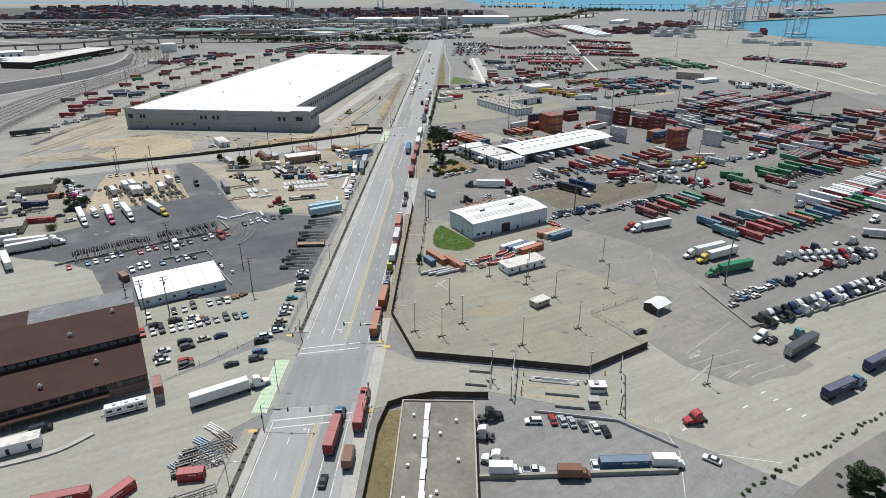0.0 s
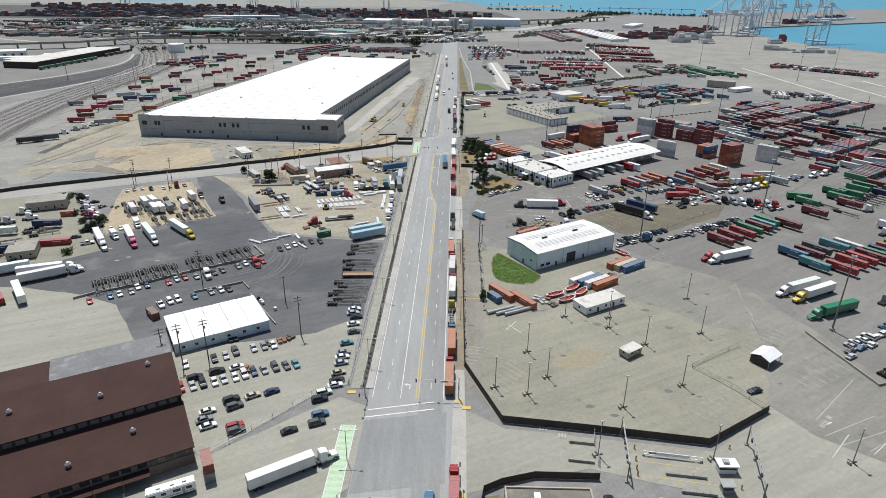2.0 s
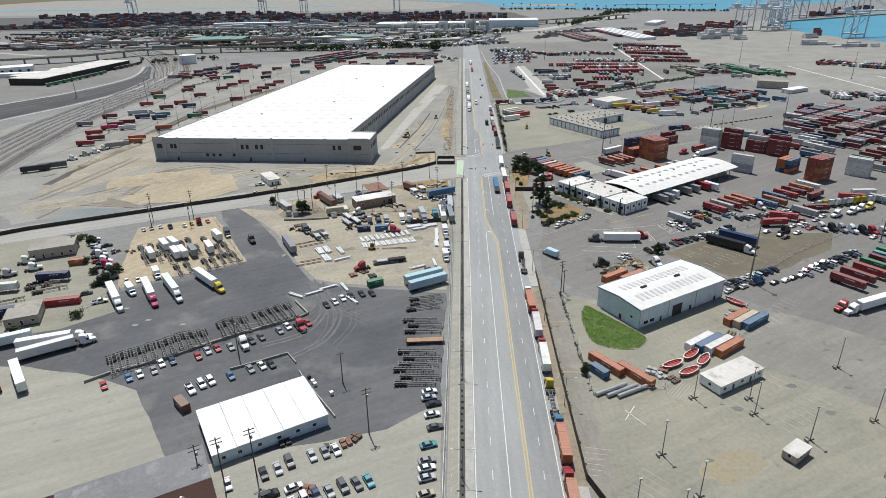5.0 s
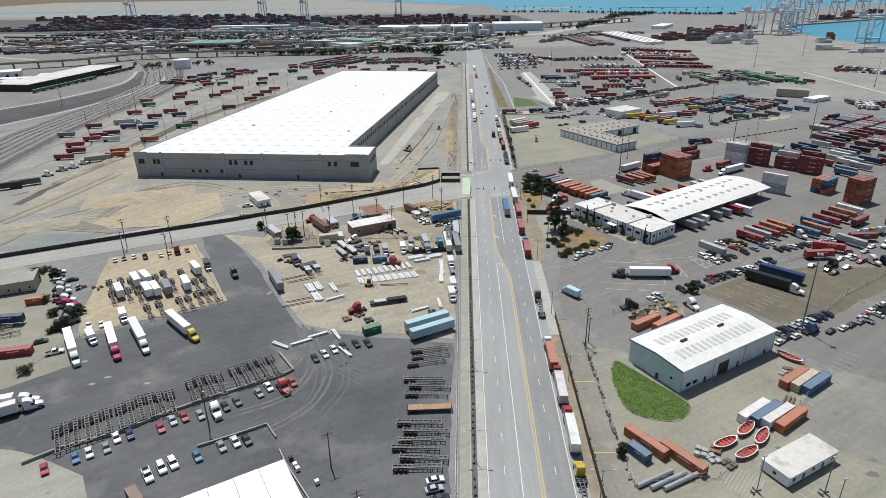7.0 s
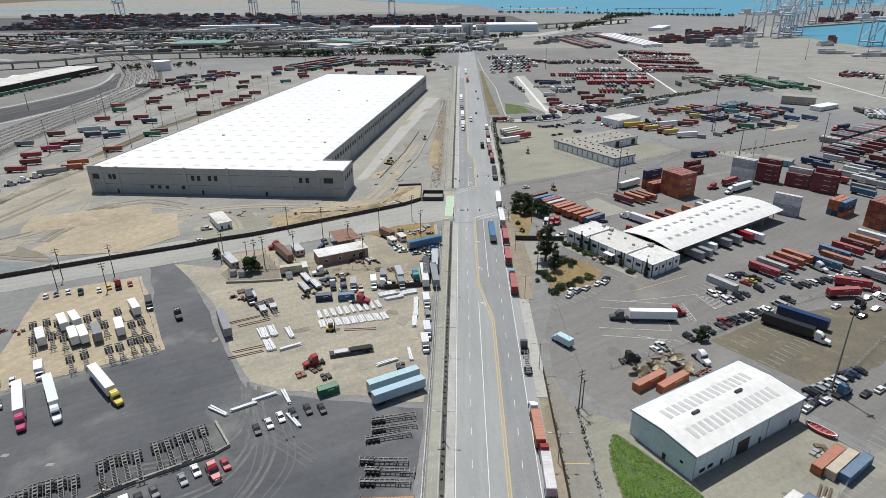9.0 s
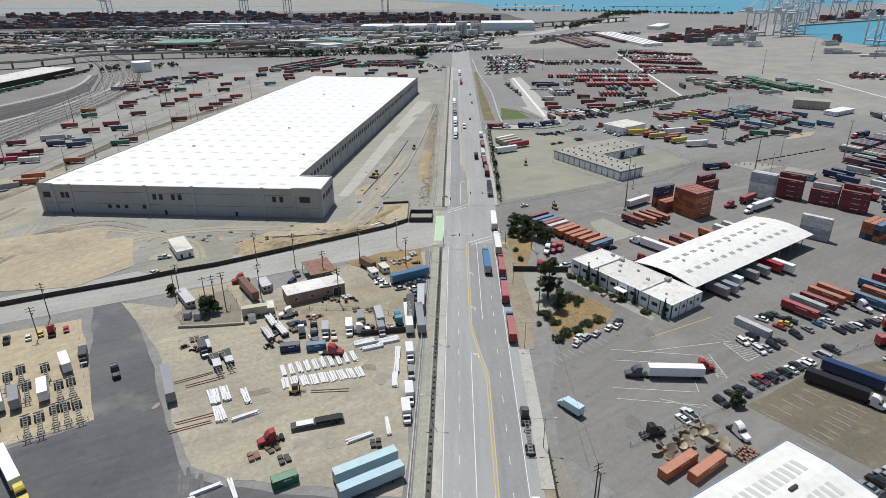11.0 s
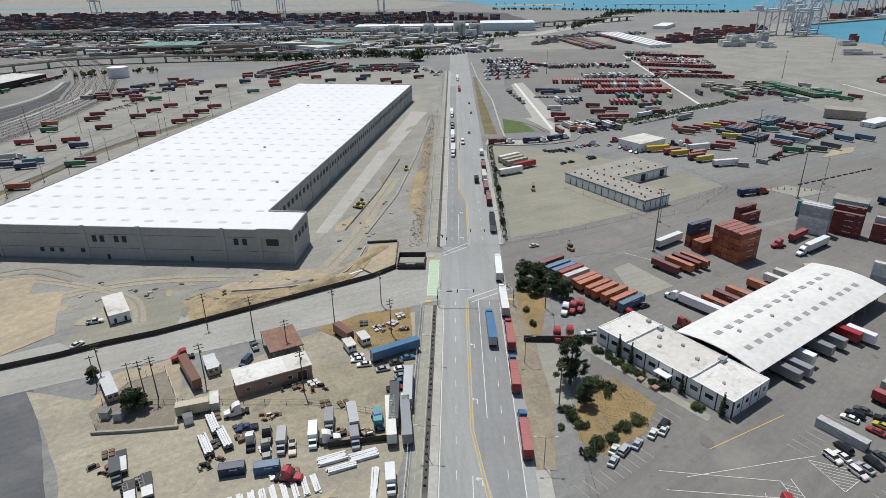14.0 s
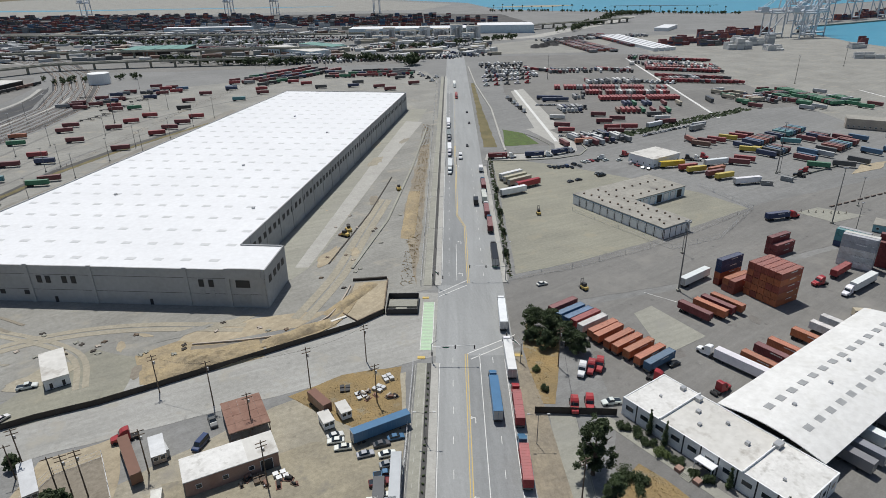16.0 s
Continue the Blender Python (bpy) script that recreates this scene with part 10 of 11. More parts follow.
M["wall_teal"] = surface("teal_sheet_wall", (0.16, 0.36, 0.42), (0.20, 0.40, 0.45), 0.6, big=0.3, fine=1.5)
M["frame_blue"] = surface("pale_blue_steel", (0.30, 0.42, 0.52), (0.42, 0.50, 0.56), 0.6, big=0.5, fine=2.0)
TAKEN = [(o.matrix_basis.translation.x, o.matrix_basis.translation.y) for o in scene.collection.all_objects if o.parent is None and o.name.split(".")[0] in ("parked_car", "parked_suv", "pickup_truck", "truck_tractor", "van", "box_truck", "box_trailer", "short_trailer")]
row_of("cars by the office hedge", (30.8, 351.5), (46, 363), 7, 320, "wkwbsw", ("car", "suv"))
row_of("cars beside the blue shed", (86, 289), (109, 302), 9, 30, "wkswgkn", ("car", "suv"))
row_of("cars beside the blue shed", (117, 296), (150, 318), 12, 30, "wskgdw", ("car", "suv", "pickup"))
row_of("cars behind the dock hall", (118, 358), (160, 374), 13, 25, "wkdsgwk", ("car", "suv"))
row_of("tractors in the dock yard", (160, 374), (212, 387), 15, 20, "wwwyswb", ("tractor",))
row_of("bobtail tractors in the far yard", (150, 345), (178, 338), 8, 200, "wwsrk", ("tractor",))
row_of("tractors along the barrier", (142, 186.4), (205, 219.4), 20, 207, "wkdwwwtdnw", ("tractor",))
row_of("cars behind the barrier", (137, 201.5), (162, 217), 9, 30, "wwksdbw", ("car", "suv"))
row_of("tractors in the far row", (174, 238), (214, 242.5), 12, 205, "wrwkwsn", ("tractor",))
row_of("tractors beside the trailer lot", (-184.7, 330.9), (-158.3, 295.5), 11, 285, "wkwsdwprwk", ("tractor", "tractor", "suv"))
row_of("cars crowded by the road fence", (-27.6, 391.2), (-23.2, 374.5), 9, 285, "wksbwgwk", ("car", "pickup", "suv"))
lay("lorries and gear in the storage yard", [
    ("boxtruck", "t", -29.5, 365, 8), ("trailer", "d", -25.4, 369, 4), ("trailer", "s", -22.2, 377, 3), ("boxtruck", "g", -42.2, 363, 189), ("boxtruck", "w", -45.4, 357.6, 190),
    ("pup", "s", -36, 364, 14), ("pickup", "c", -50, 354, 193), ("boxtruck", "s", -53, 355.5, 190), ("tractor", "k", -57.4, 358, 194), ("tractor", "w", -61.2, 356, 16), ("pickup", "w", -134, 416.5, 291), ("car", "w", -132, 402, 334),
])
lay("chassis along the barrier", [("chassis", "k", x, y, 213) for x, y in ((-125.3, 233.6), (-123.8, 235.4), (-122.1, 236.8), (-119.7, 238.2), (-117.9, 239.7), (-115.9, 241.5), (-113.2, 243.1), (-111.4, 244.9), (-109.4, 247.0), (-107.0, 248.2), (-104.5, 249.1), (-101.8, 249.8), (-98.0, 254.9), (-96.1, 256.7), (-93.6, 257.9), (-90.8, 258.6), (-87.4, 261.8), (-85.0, 263.3), (-82.8, 265.3), (-80.5, 266.8), (-77.9, 268.4))])
lay("chassis in the trailer lot", [("chassis", "k", x, y, 215) for x, y in ((-158.2, 321.9), (-152.1, 312.3), (-154.7, 324.0), (-147.3, 315.0), (-150.5, 323.7), (-142.8, 314.4), (-133.2, 301.8), (-129.9, 304.3), (-140.4, 330.9), (-133.4, 322.8), (-123.6, 307.4), (-120.8, 308.8), (-118.8, 312.3), (-116.4, 313.6), (-113.5, 314.3), (-124.1, 323.2), (-121.5, 325.0), (-133.4, 332.0), (-141.9, 327.1))])
put("c20", "s", -82.4, 389.4, 219, 0.05, "", " beside the yard lane")
put("c20", "b", -54.3, 346.6, 282, 0.05, "", " used as a yard store")
put("c20", "w", -76.0, 372.0, 200, 0.05, "", " beside the yard lane")


def loaded_flatbed(x, y, deg, mat, label):
    f = thing("flatbed_trailer", label, "trailer", pose(x, y, 0.05, 0, 0, deg), "loaded flatbeds")
    part("deck", boxes((-1.2, 1.2, -4.5, 4.5, 0.95, 1.15), (-0.5, 0.5, -4.3, 4.6, 0.7, 0.95)), "black", f)
    for k in range(4):
        part("load", boxes((-1.1 + k * 0.56, -0.6 + k * 0.56, -4.2 + 0.2 * (k % 2), 4.0 - 0.3 * (k % 3), 1.15, 1.75 + 0.1 * (k % 2))), mat, f)
    for v in (-3.4, -2.2):
        part("axle", shared("chassis_axle", chassis_axle, "rubber", "galv"), None, f, at=pose(0, v, 0))


loaded_flatbed(-73.2, 362.6, 33, "white_pipe", "black flatbed trailer loaded with white steel sections")
loaded_flatbed(-68.4, 357.2, 35, "white_pipe", "black flatbed trailer loaded with white steel sections")
loaded_flatbed(-72.2, 354.6, 34, "galv", "black flatbed trailer loaded with grey steel sections")
for x, y, d, m, label in ((-104, 366.6, 5, "wall_grey", "squat grey equipment cabinet in the utility yard"), (-100.2, 366, 8, "wall_grey", "squat grey equipment cabinet in the utility yard"), (-80.5, 364.4, 30, "wall_white", "white tank skid beside the barrier")):
    c = thing("equipment_cabinet", label, "cabinet", pose(x, y, 0.03, 0, 0, d), "yard cabinets")
    part("body", boxes((-1.1, 1.1, -1.2, 1.2, 0.15, 2.3)), m, c)
    part("roof", boxes((-1.25, 1.25, -1.35, 1.35, 2.3, 2.42)), "roof_sheet", c)
    part("plinth", boxes((-1.2, 1.2, -1.3, 1.3, 0, 0.15)), "concrete", c)
e = thing("compact_loader", "small red tracked loader beside the blue store", "loader", pose(-48.6, 346, 0.05, 0, 0, 279), "loaders")
bm = boxes((-0.8, 0.8, -1.6, 0.8, 0.5, 1.5))
soften(bm, 0.1)
part("body", bm, "boat_red", e)
part("cab", boxes((-0.6, 0.6, -0.8, 0.4, 1.5, 2.3)), "glass", e)
part("bucket", boxes((-1.0, 1.0, 1.5, 2.1, 0.1, 0.7)), "rust", e)
for u in (-0.8, 0.8):
    part("track", boxes((u - 0.25, u + 0.25, -1.6, 1.0, 0, 0.7)), "rubber", e)
    part("loader_arm", boxes((u - 0.08, u + 0.08, 0.2, 1.6, 0.6, 0.85)), "boat_red", e)
rng = random.Random(31)
for cx, cy, w, n in ((-54.4, 379.7, 4.5, 9), (-47.5, 379.5, 3, 6), (-38.2, 359.5, 2, 5), (-31.2, 360.8, 2, 6), (-69.5, 349, 2.5, 5), (-96, 346, 4, 6), (-30, 412, 6, 10), (-60, 366, 3, 5), (-170, 322, 8, 10), (-185, 290, 10, 12), (-180, 262, 8, 10)):
    for k in range(n):
        x, y, s = cx + rng.uniform(-w, w), cy + rng.uniform(-2, 2), rng.uniform(0.6, 1.5)
        c = thing("steel_skid", "low skid of dark machine parts and tyres", "machine parts", pose(x, y, 0.04, 0, 0, rng.uniform(0, 180)), "machine parts",
                  bm=boxes((-s, s, -0.5 * s, 0.5 * s, 0, 0.25)), material=rng.choice(("wood", "black", "rust")))
        bm = bmesh.new()
        cyl(bm, (-s * 0.7, 0, 0.25 + 0.32 * s), (s * 0.5, 0, 0.25 + 0.32 * s), 0.32 * s, 8)
        part("drum", bm, rng.choice(("rubber", "galv", "rust", "wall_beige", "black")), c)
put("c20", "r", -26.6, 110.4, 280, 0.05, "", " among stacked frames")
for k, (x, y, d, mt) in enumerate(((-27.4, 127.6, 60, "wall_white"), (-24.6, 125.4, 55, "wall_beige"), (-28.6, 122.4, 62, "frame_blue"), (-26.0, 119.4, 60, "frame_blue"), (-30.0, 117.6, 64, "galv"), (-24.0, 116.6, 58, "galv"), (-31.0, 113.4, 60, "frame_blue"), (-21.8, 121.8, 50, "wall_beige"))):
    stack_of("frame_stack", "stack of pale steel frames on the near lot", "steel frames", x, y, d, 4, 1, 2, 0.22, 5.6, 0.3, mt, 0.42, "stacked steel frames", k)
rng = random.Random(77)
for k in range(26):
    f = k / 25
    shrub(102.5 + 52 * f + rng.uniform(-0.6, 0.6), 108 + 30 * f + rng.uniform(-0.6, 0.6), rng.uniform(0.3, 0.7), rng.uniform(0.25, 0.5), rng.uniform(0.3, 0.7), 300 + k, "dry grey-green weed clump along the hedge", n=160)
tree(128.5, 108.0, 9.5, 5.4, 71, "large dense dark green tree beside the back road", n=6500, leaf=0.32)
# bollards and block lines round the concrete islands
for k in range(7):
    f = k / 6
    b = thing("bollard", "short yellow-grey steel bollard on a concrete island", "bollard", pose(163.5 + 20 * f, 555.5 - 3.5 * f, 0.14), "island bollards")
    bm = bmesh.new()
    cyl(bm, (0, 0, 0), (0, 0, 1.3), 0.22, 8)
    part("post", bm, "wall_beige", b)
    part("base", boxes((-0.45, 0.45, -0.45, 0.45, 0, 0.18)), "concrete", b)
for k in range(12):
    f = k / 11
    thing("concrete_block", "long dark-stained concrete block in a line across the yard", "barrier", pose(182.7 + 54.6 * f, 562.4 + 27.3 * f, 0.02, 0, 0, 26.6), "block line", bm=boxes((-1.7, 1.7, -0.3, 0.3, 0, 0.75)), material="wall_old")
low_wall("concrete_barrier", [(187, 610), (206, 621), (225, 632)], 0.5, 0.9, "concrete", "grey concrete barrier beside the container lot")
portable(182.0, 529.5, -38, 15, 10, 3.6, "low teal shed with a cluttered flat roof", "roof_grey", "wall_teal", 0)
sheet("pit_cover", [(-140.7, 270.4), (-138.9, 270.5), (-138.7, 271.6), (-140.5, 271.5)], 0.06, "concrete", "pale concrete pit cover in the dark asphalt")
sheet("pit_cover", [(-128.6, 262.1), (-126.8, 262.2), (-126.6, 263.3), (-128.4, 263.2)], 0.06, "concrete", "pale concrete pit cover in the dark asphalt")
sheet("pit_cover", [(-131.6, 258.5), (-129.8, 258.6), (-129.6, 259.7), (-131.4, 259.6)], 0.06, "concrete", "pale concrete pit cover in the dark asphalt")
sheet("pit_cover", [(-115.0, 259.1), (-113.2, 259.2), (-113.0, 260.3), (-114.8, 260.2)], 0.06, "concrete", "pale concrete pit cover in the dark asphalt")
shrub(-197.0, 334.5, 1.9, 1.6, 2.6, 500, "scruffy dark bush at the edge of the truck lot", n=900)
shrub(-194.0, 336.4, 1.9, 1.6, 2.6, 501, "scruffy dark bush at the edge of the truck lot", n=900)
shrub(-176.9, 310.7, 1.9, 1.6, 2.6, 502, "scruffy dark bush at the edge of the truck lot", n=900)
shrub(-168.2, 300.3, 1.9, 1.6, 2.6, 503, "scruffy dark bush at the edge of the truck lot", n=900)
shrub(-161.0, 289.4, 1.9, 1.6, 2.6, 504, "scruffy dark bush at the edge of the truck lot", n=900)
shrub(-154.9, 264.9, 1.9, 1.6, 2.6, 505, "scruffy dark bush at the edge of the truck lot", n=900)
stack_of("ladder_stack", "stack of long dark ladders and racks beside the containers", "ladders", 71.5, 251.5, -38, 3, 1, 2, 0.5, 9.0, 0.25, "wood", 0.5)

lay("tractors by the container lot", [("fartractor", "w", -280, 474.5, 300), ("fartractor", "s", -277.6, 485.6, 300), ("fartractor", "w", -274, 492, 300), ("fartractor", "w", -272.5, 501, 300), ("trailer", "g", -266, 508, 300), ("trailer", "d", -281, 455, 300), ("trailer", "k", -288, 448, 300)])
def deck_trailer(x, y, deg):
    """A red steel flatbed with bulkheads and a plank deck."""
    d = thing("deck_trailer", "dark red flatbed trailer with a worn plank deck", "trailer", pose(x, y, 0.04, 0, 0, deg))
    for k in range(16):
        part("plank", boxes((-1.15, 1.15, -6.0 + 0.75 * k + 0.015, -6.0 + 0.75 * k + 0.735, 1.22, 1.3)), "deck_wood", d)
    for u in (-1.22, 1.22):
        part("side_rail", boxes((u - 0.07, u + 0.07, -6.1, 6.1, 0.9, 1.34)), "rust", d)
    for v in (-6.15, 6.15):
        part("bulkhead", boxes((-1.2, 1.2, v - 0.06, v + 0.06, 0.9, 2.5)), "rust", d)
    part("frame", boxes((-0.55, 0.55, -5.8, 5.8, 0.6, 1.2)), "black", d)
    for v in (-4.8, -3.5):
        part("axle", shared("chassis_axle", chassis_axle, "rubber", "galv"), None, d, at=pose(0, v, 0))


deck_trailer(-28.2, 248.2, 274)
for x, y, mt in ((-62.0, 228.2, "screen"), (-60.4, 226.0, "wall_white"), (-59.4, 224.6, "wall_white"), (-53.7, 220.4, "wall_white")):
    t = thing("liquid_tote", "small square liquid tote standing on asphalt", "tote", pose(x, y, 0.04, 0, 0, 30), "totes by the white hall")
    part("tank", boxes((-0.5, 0.5, -0.5, 0.5, 0.15, 1.15)), mt, t)
    part("pallet", boxes((-0.55, 0.55, -0.55, 0.55, 0.0, 0.14)), "wood", t)
low_wall("concrete_barrier", [(-65.8, 231.4), (-63.0, 226.7), (-50.8, 210.3)], 0.3, 0.8, "kerb", "pale rail along the end of the white hall")

# ---- stacked containers ----
def stack(x, y, a, wide, high, tones, group):
    """wide containers side by side, high levels, centred on (x, y)."""
    rng = random.Random(int(x * 3 + y))
    px, py = math.cos(radians(a)), math.sin(radians(a))
    PLACED.append((x, y))
    for i in range(wide):
        d = (i - (wide - 1) / 2) * 2.64
        for k in range(high - (1 if wide > 1 and i == wide - 1 and rng.random() < 0.4 else 0)):
            put("cont", rng.choice(tones), x + px * d, y + py * d, a, 0.04 + 2.63 * k, group, " in a stack")


stack(153.4, 494.6, 228, 2, 5, "wsw", "white container stack")
stack(166.6, 492.4, 229, 2, 5, "mmm", "red container stacks")
stack(180.2, 483.6, 229, 3, 4, "mmmms", "red container stacks")
stack(188.6, 472.2, 229, 2, 5, "mmm", "red container stacks")
stack(151.2, 437.6, 228, 1, 4, "ws", "white container stack")
stack(179.0, 438.8, 306, 3, 3, "nbo", "blue container stack")
stack(187.6, 421.6, 300, 3, 5, "qqo", "orange container stacks")
stack(107.6, 469.4, 300, 5, 5, "qooqo", "orange container stacks")
stack(97.0, 482.0, 300, 1, 4, "nqno", "blue container stack")
stack(98.8, 475.8, 300, 2, 2, "qo", "orange container stacks")
stack(129.6, 508.0, 300, 2, 3, "mm", "red container stacks")
stack(214.5, 428.5, 226, 2, 4, "wws", "white container stack")
stack(162.0, 512.0, 222, 2, 3, "tns", "mixed container stack")

# ---- the far distance: joined masses, then port, shore and bay ----
FAR_TONES = "rmonbtewsgdkuycq"
# tones pulled towards grey: distance haze put into the steel colour
for c in FAR_TONES:
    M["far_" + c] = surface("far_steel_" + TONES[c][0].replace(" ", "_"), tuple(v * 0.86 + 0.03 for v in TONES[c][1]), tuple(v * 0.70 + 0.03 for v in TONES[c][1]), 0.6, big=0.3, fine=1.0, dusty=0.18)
CUBE = np.array([(-.5, -.5, 0), (.5, -.5, 0), (.5, .5, 0), (-.5, .5, 0), (-.5, -.5, 1), (.5, -.5, 1), (.5, .5, 1), (-.5, .5, 1)])
QUADS = np.array([(0, 3, 2, 1), (4, 5, 6, 7), (0, 1, 5, 4), (1, 2, 6, 5), (2, 3, 7, 6), (3, 0, 4, 7)])


def mass(name, label, cat, rows, mats, kind="stuff"):
    """Many plain blocks in one mesh: rows of x, y, z, turn, length x, length y, height, material number."""
    vs, fs, ms = [], [], []
    for i, (x, y, z, a, lx, ly, h, m) in enumerate(rows):
        c, s = math.cos(radians(a)), math.sin(radians(a))
        p = CUBE * (lx, ly, h)
        vs.append(np.stack((x + c * p[:, 0] - s * p[:, 1], y + s * p[:, 0] + c * p[:, 1], z + p[:, 2]), 1))
        fs.append(QUADS + 8 * i)
        ms += [m] * 6
    me = bpy.data.meshes.new(name)
    me.from_pydata(np.concatenate(vs).tolist(), [], np.concatenate(fs).tolist())
    for m in mats:
        me.materials.append(M[m])
    me.polygons.foreach_set("material_index", ms)
    ob = new(name, me)
    return tagged(ob, label, cat, kind=kind)


far_mats = ["far_" + c for c in FAR_TONES] + ["black", "glass"]
BLK, GLS = len(FAR_TONES), len(FAR_TONES) + 1
rng = random.Random(99)
rows = []


def far_box(x, y, a, tone):
    rows.append((x, y, 1.3, a, 2.44, 12.2, 2.6, FAR_TONES.index(tone) if tone in FAR_TONES else 0))
    rows.append((x, y, 0.85, a, 1.1, 12.0, 0.42, BLK))
    rows.append((*ahead(x, y, a, -4.2), 0.0, a, 2.3, 2.6, 0.95, BLK))


for tone, x, y, a in FAR:
    far_box(x, y, a, tone)


def far_rows(x, y, deg, n, step, lines, gap, tones, turn, fill=0.85):
    """Lines of containers on chassis, side by side."""
    f = turned(x, y, deg)
    for j in range(lines):
        for i in range(n):
            if rng.random() < fill:
                px, py = f(i * step + rng.uniform(-0.2, 0.2), j * gap)
                if any(abs(px - a) < 9 and abs(py - b) < 9 for a, b in PLACED):
                    continue
                far_box(px, py, deg + turn + rng.uniform(-1, 1), rng.choice(tones))


for x, y, n in ((246, 434, 32), (231, 453, 38), (212, 470, 44), (206, 491, 44), (214, 518, 38), (237, 553, 30), (250, 582, 24)):
    far_rows(x, y, 36, n, 3.2, 1, 20, "mndkrmdnsgmqeuwbs", 0, 0.86)
far_rows(262, 372, 36, 36, 3.4, 3, 21, "mrqemnokd", 0, 0.8)
far_rows(250, 300, 36, 30, 3.4, 2, 20, "wwswmgr", 0, 0.85)
far_rows(330, 575, 36, 24, 3.6, 2, 19, "mndkrmdns", 0, 0.8)
far_rows(352, 455, 36, 24, 3.6, 3, 20, "mrowndk", 0, 0.7)
far_rows(158, 694, 0, 12, 3.8, 1, 20, "ucmq", 10, 0.9)
far_rows(205, 640, 38, 24, 3.8, 3, 20, "tmnqmdb", 0, 0.75)
far_rows(96, 917, -6, 36, 3.2, 1, 20, "rrprmgrp", 0, 0.93)
far_rows(125, 886, -4, 25, 3.2, 1, 20, "mdgrmwm", 0, 0.9)
far_rows(128, 853, 0, 24, 3.2, 1, 20, "prrmrrp", 0, 0.92)
far_rows(133, 797, -2, 11, 4.2, 1, 20, "umrmme", 0, 0.85)
far_rows(146, 826, 0, 12, 4.4, 1, 20, "ncemne", 0, 0.7)
far_rows(233, 1150, -30, 22, 3.8, 2, 17, "dekgdm", 0, 0.85)
far_rows(230, 1040, -11, 24, 3.5, 3, 17, "mrmqdwg", 0, 0.85)
far_rows(228, 945, 0, 12, 3.5, 2, 17, "dmsk", 0, 0.8)
far_rows(254, 888, -74, 16, 3.6, 1, 17, "ccwuc", 0, 0.9)
far_rows(298, 890, -80, 24, 3.6, 2, 17, "eemde", 0, 0.85)
far_rows(340, 850, -70, 8, 3.8, 1, 17, "esem", 0, 0.8)
far_rows(438, 904, -44, 34, 3.7, 2, 18, "rmdnkwgm", 0, 0.85)
far_rows(330, 690, -22, 15, 3.6, 1, 14, "dkskm", 30, 0.9)
far_rows(235, 1230, 100, 46, 3.4, 3, 16, "mqumdng", 0, 0.85)
far_rows(300, 1300, 98, 60, 3.4, 2, 18, "mnrdum", 0, 0.85)
far_rows(-215, 960, 60, 22, 6.0, 4, 17, "rmdegmnk", 65, 0.6)
far_rows(-330, 830, 70, 14, 9.0, 3, 22, "rmdgmn", 35, 0.5)
far_rows(-150, 1010, 10, 22, 4.6, 3, 18, "rmdkegmn", 80, 0.6)
# trains in the rail yard
for x, y, d, n, tones in ((-980, 1462, -29, 26, "mmum"), (-970, 1440, -29, 22, "mdu"), (-940, 1385, -30, 22, "dudk"), (-900, 1325, -25, 16, "mdmu"), (-840, 1222, 2, 14, "dkdu"), (-820, 1206, 2, 12, "kd"), (-780, 1518, -40, 9, "mrm"), (-1050, 1545, -12, 40, "dmnu"), (-1000, 1580, -8, 40, "ndmg"), (-620, 1340, 4, 20, "mrm")):
    far_rows(x, y, d, n, 13.4, 1, 10, tones, -90, 0.95)
far_rows(-494, 795, 83, 8, 13.4, 1, 10, "eedke", -90, 1.0)
far_rows(-486, 930, 85, 5, 13.4, 1, 10, "dkuk", -90, 1.0)
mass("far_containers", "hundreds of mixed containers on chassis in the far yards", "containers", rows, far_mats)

rows = []
LOTS_WEST = [(-830, 1480, 4, 120, 7, 4.6, 22), (-560, 1395, 6, 60, 4, 4.8, 20), (-420, 1440, 2, 60, 5, 4.8, 18), (-60, 1170, 20, 24, 4, 5, 14), (-300, 1180, 0, 60, 3, 5, 16), (-760, 1290, 8, 90, 2, 5, 18), (-180, 1290, 10, 50, 3, 5, 16), (-620, 1290, 5, 70, 3, 4.6, 15), (-980, 1600, 2, 120, 3, 4.6, 16), (-240, 1130, 15, 40, 2, 4.6, 14)]
LOTS_EAST = [(106, 1030, -2, 26, 2, 4.0, 14), (104, 862, 0, 5, 3, 4.0, 8), (84, 690, 20, 10, 3, 3.6, 8), (150, 1390, 20, 50, 3, 4.4, 12), (36, 1000, 4, 14, 7, 4.2, 17), (88, 800, 5, 7, 2, 3.6, 12), (135, 948, 0, 16, 2, 3.8, 10), (222, 1090, -12, 22, 2, 3.8, 14), (270, 862, -70, 10, 2, 4, 12), (330, 668, -18, 18, 2, 3.4, 11)]
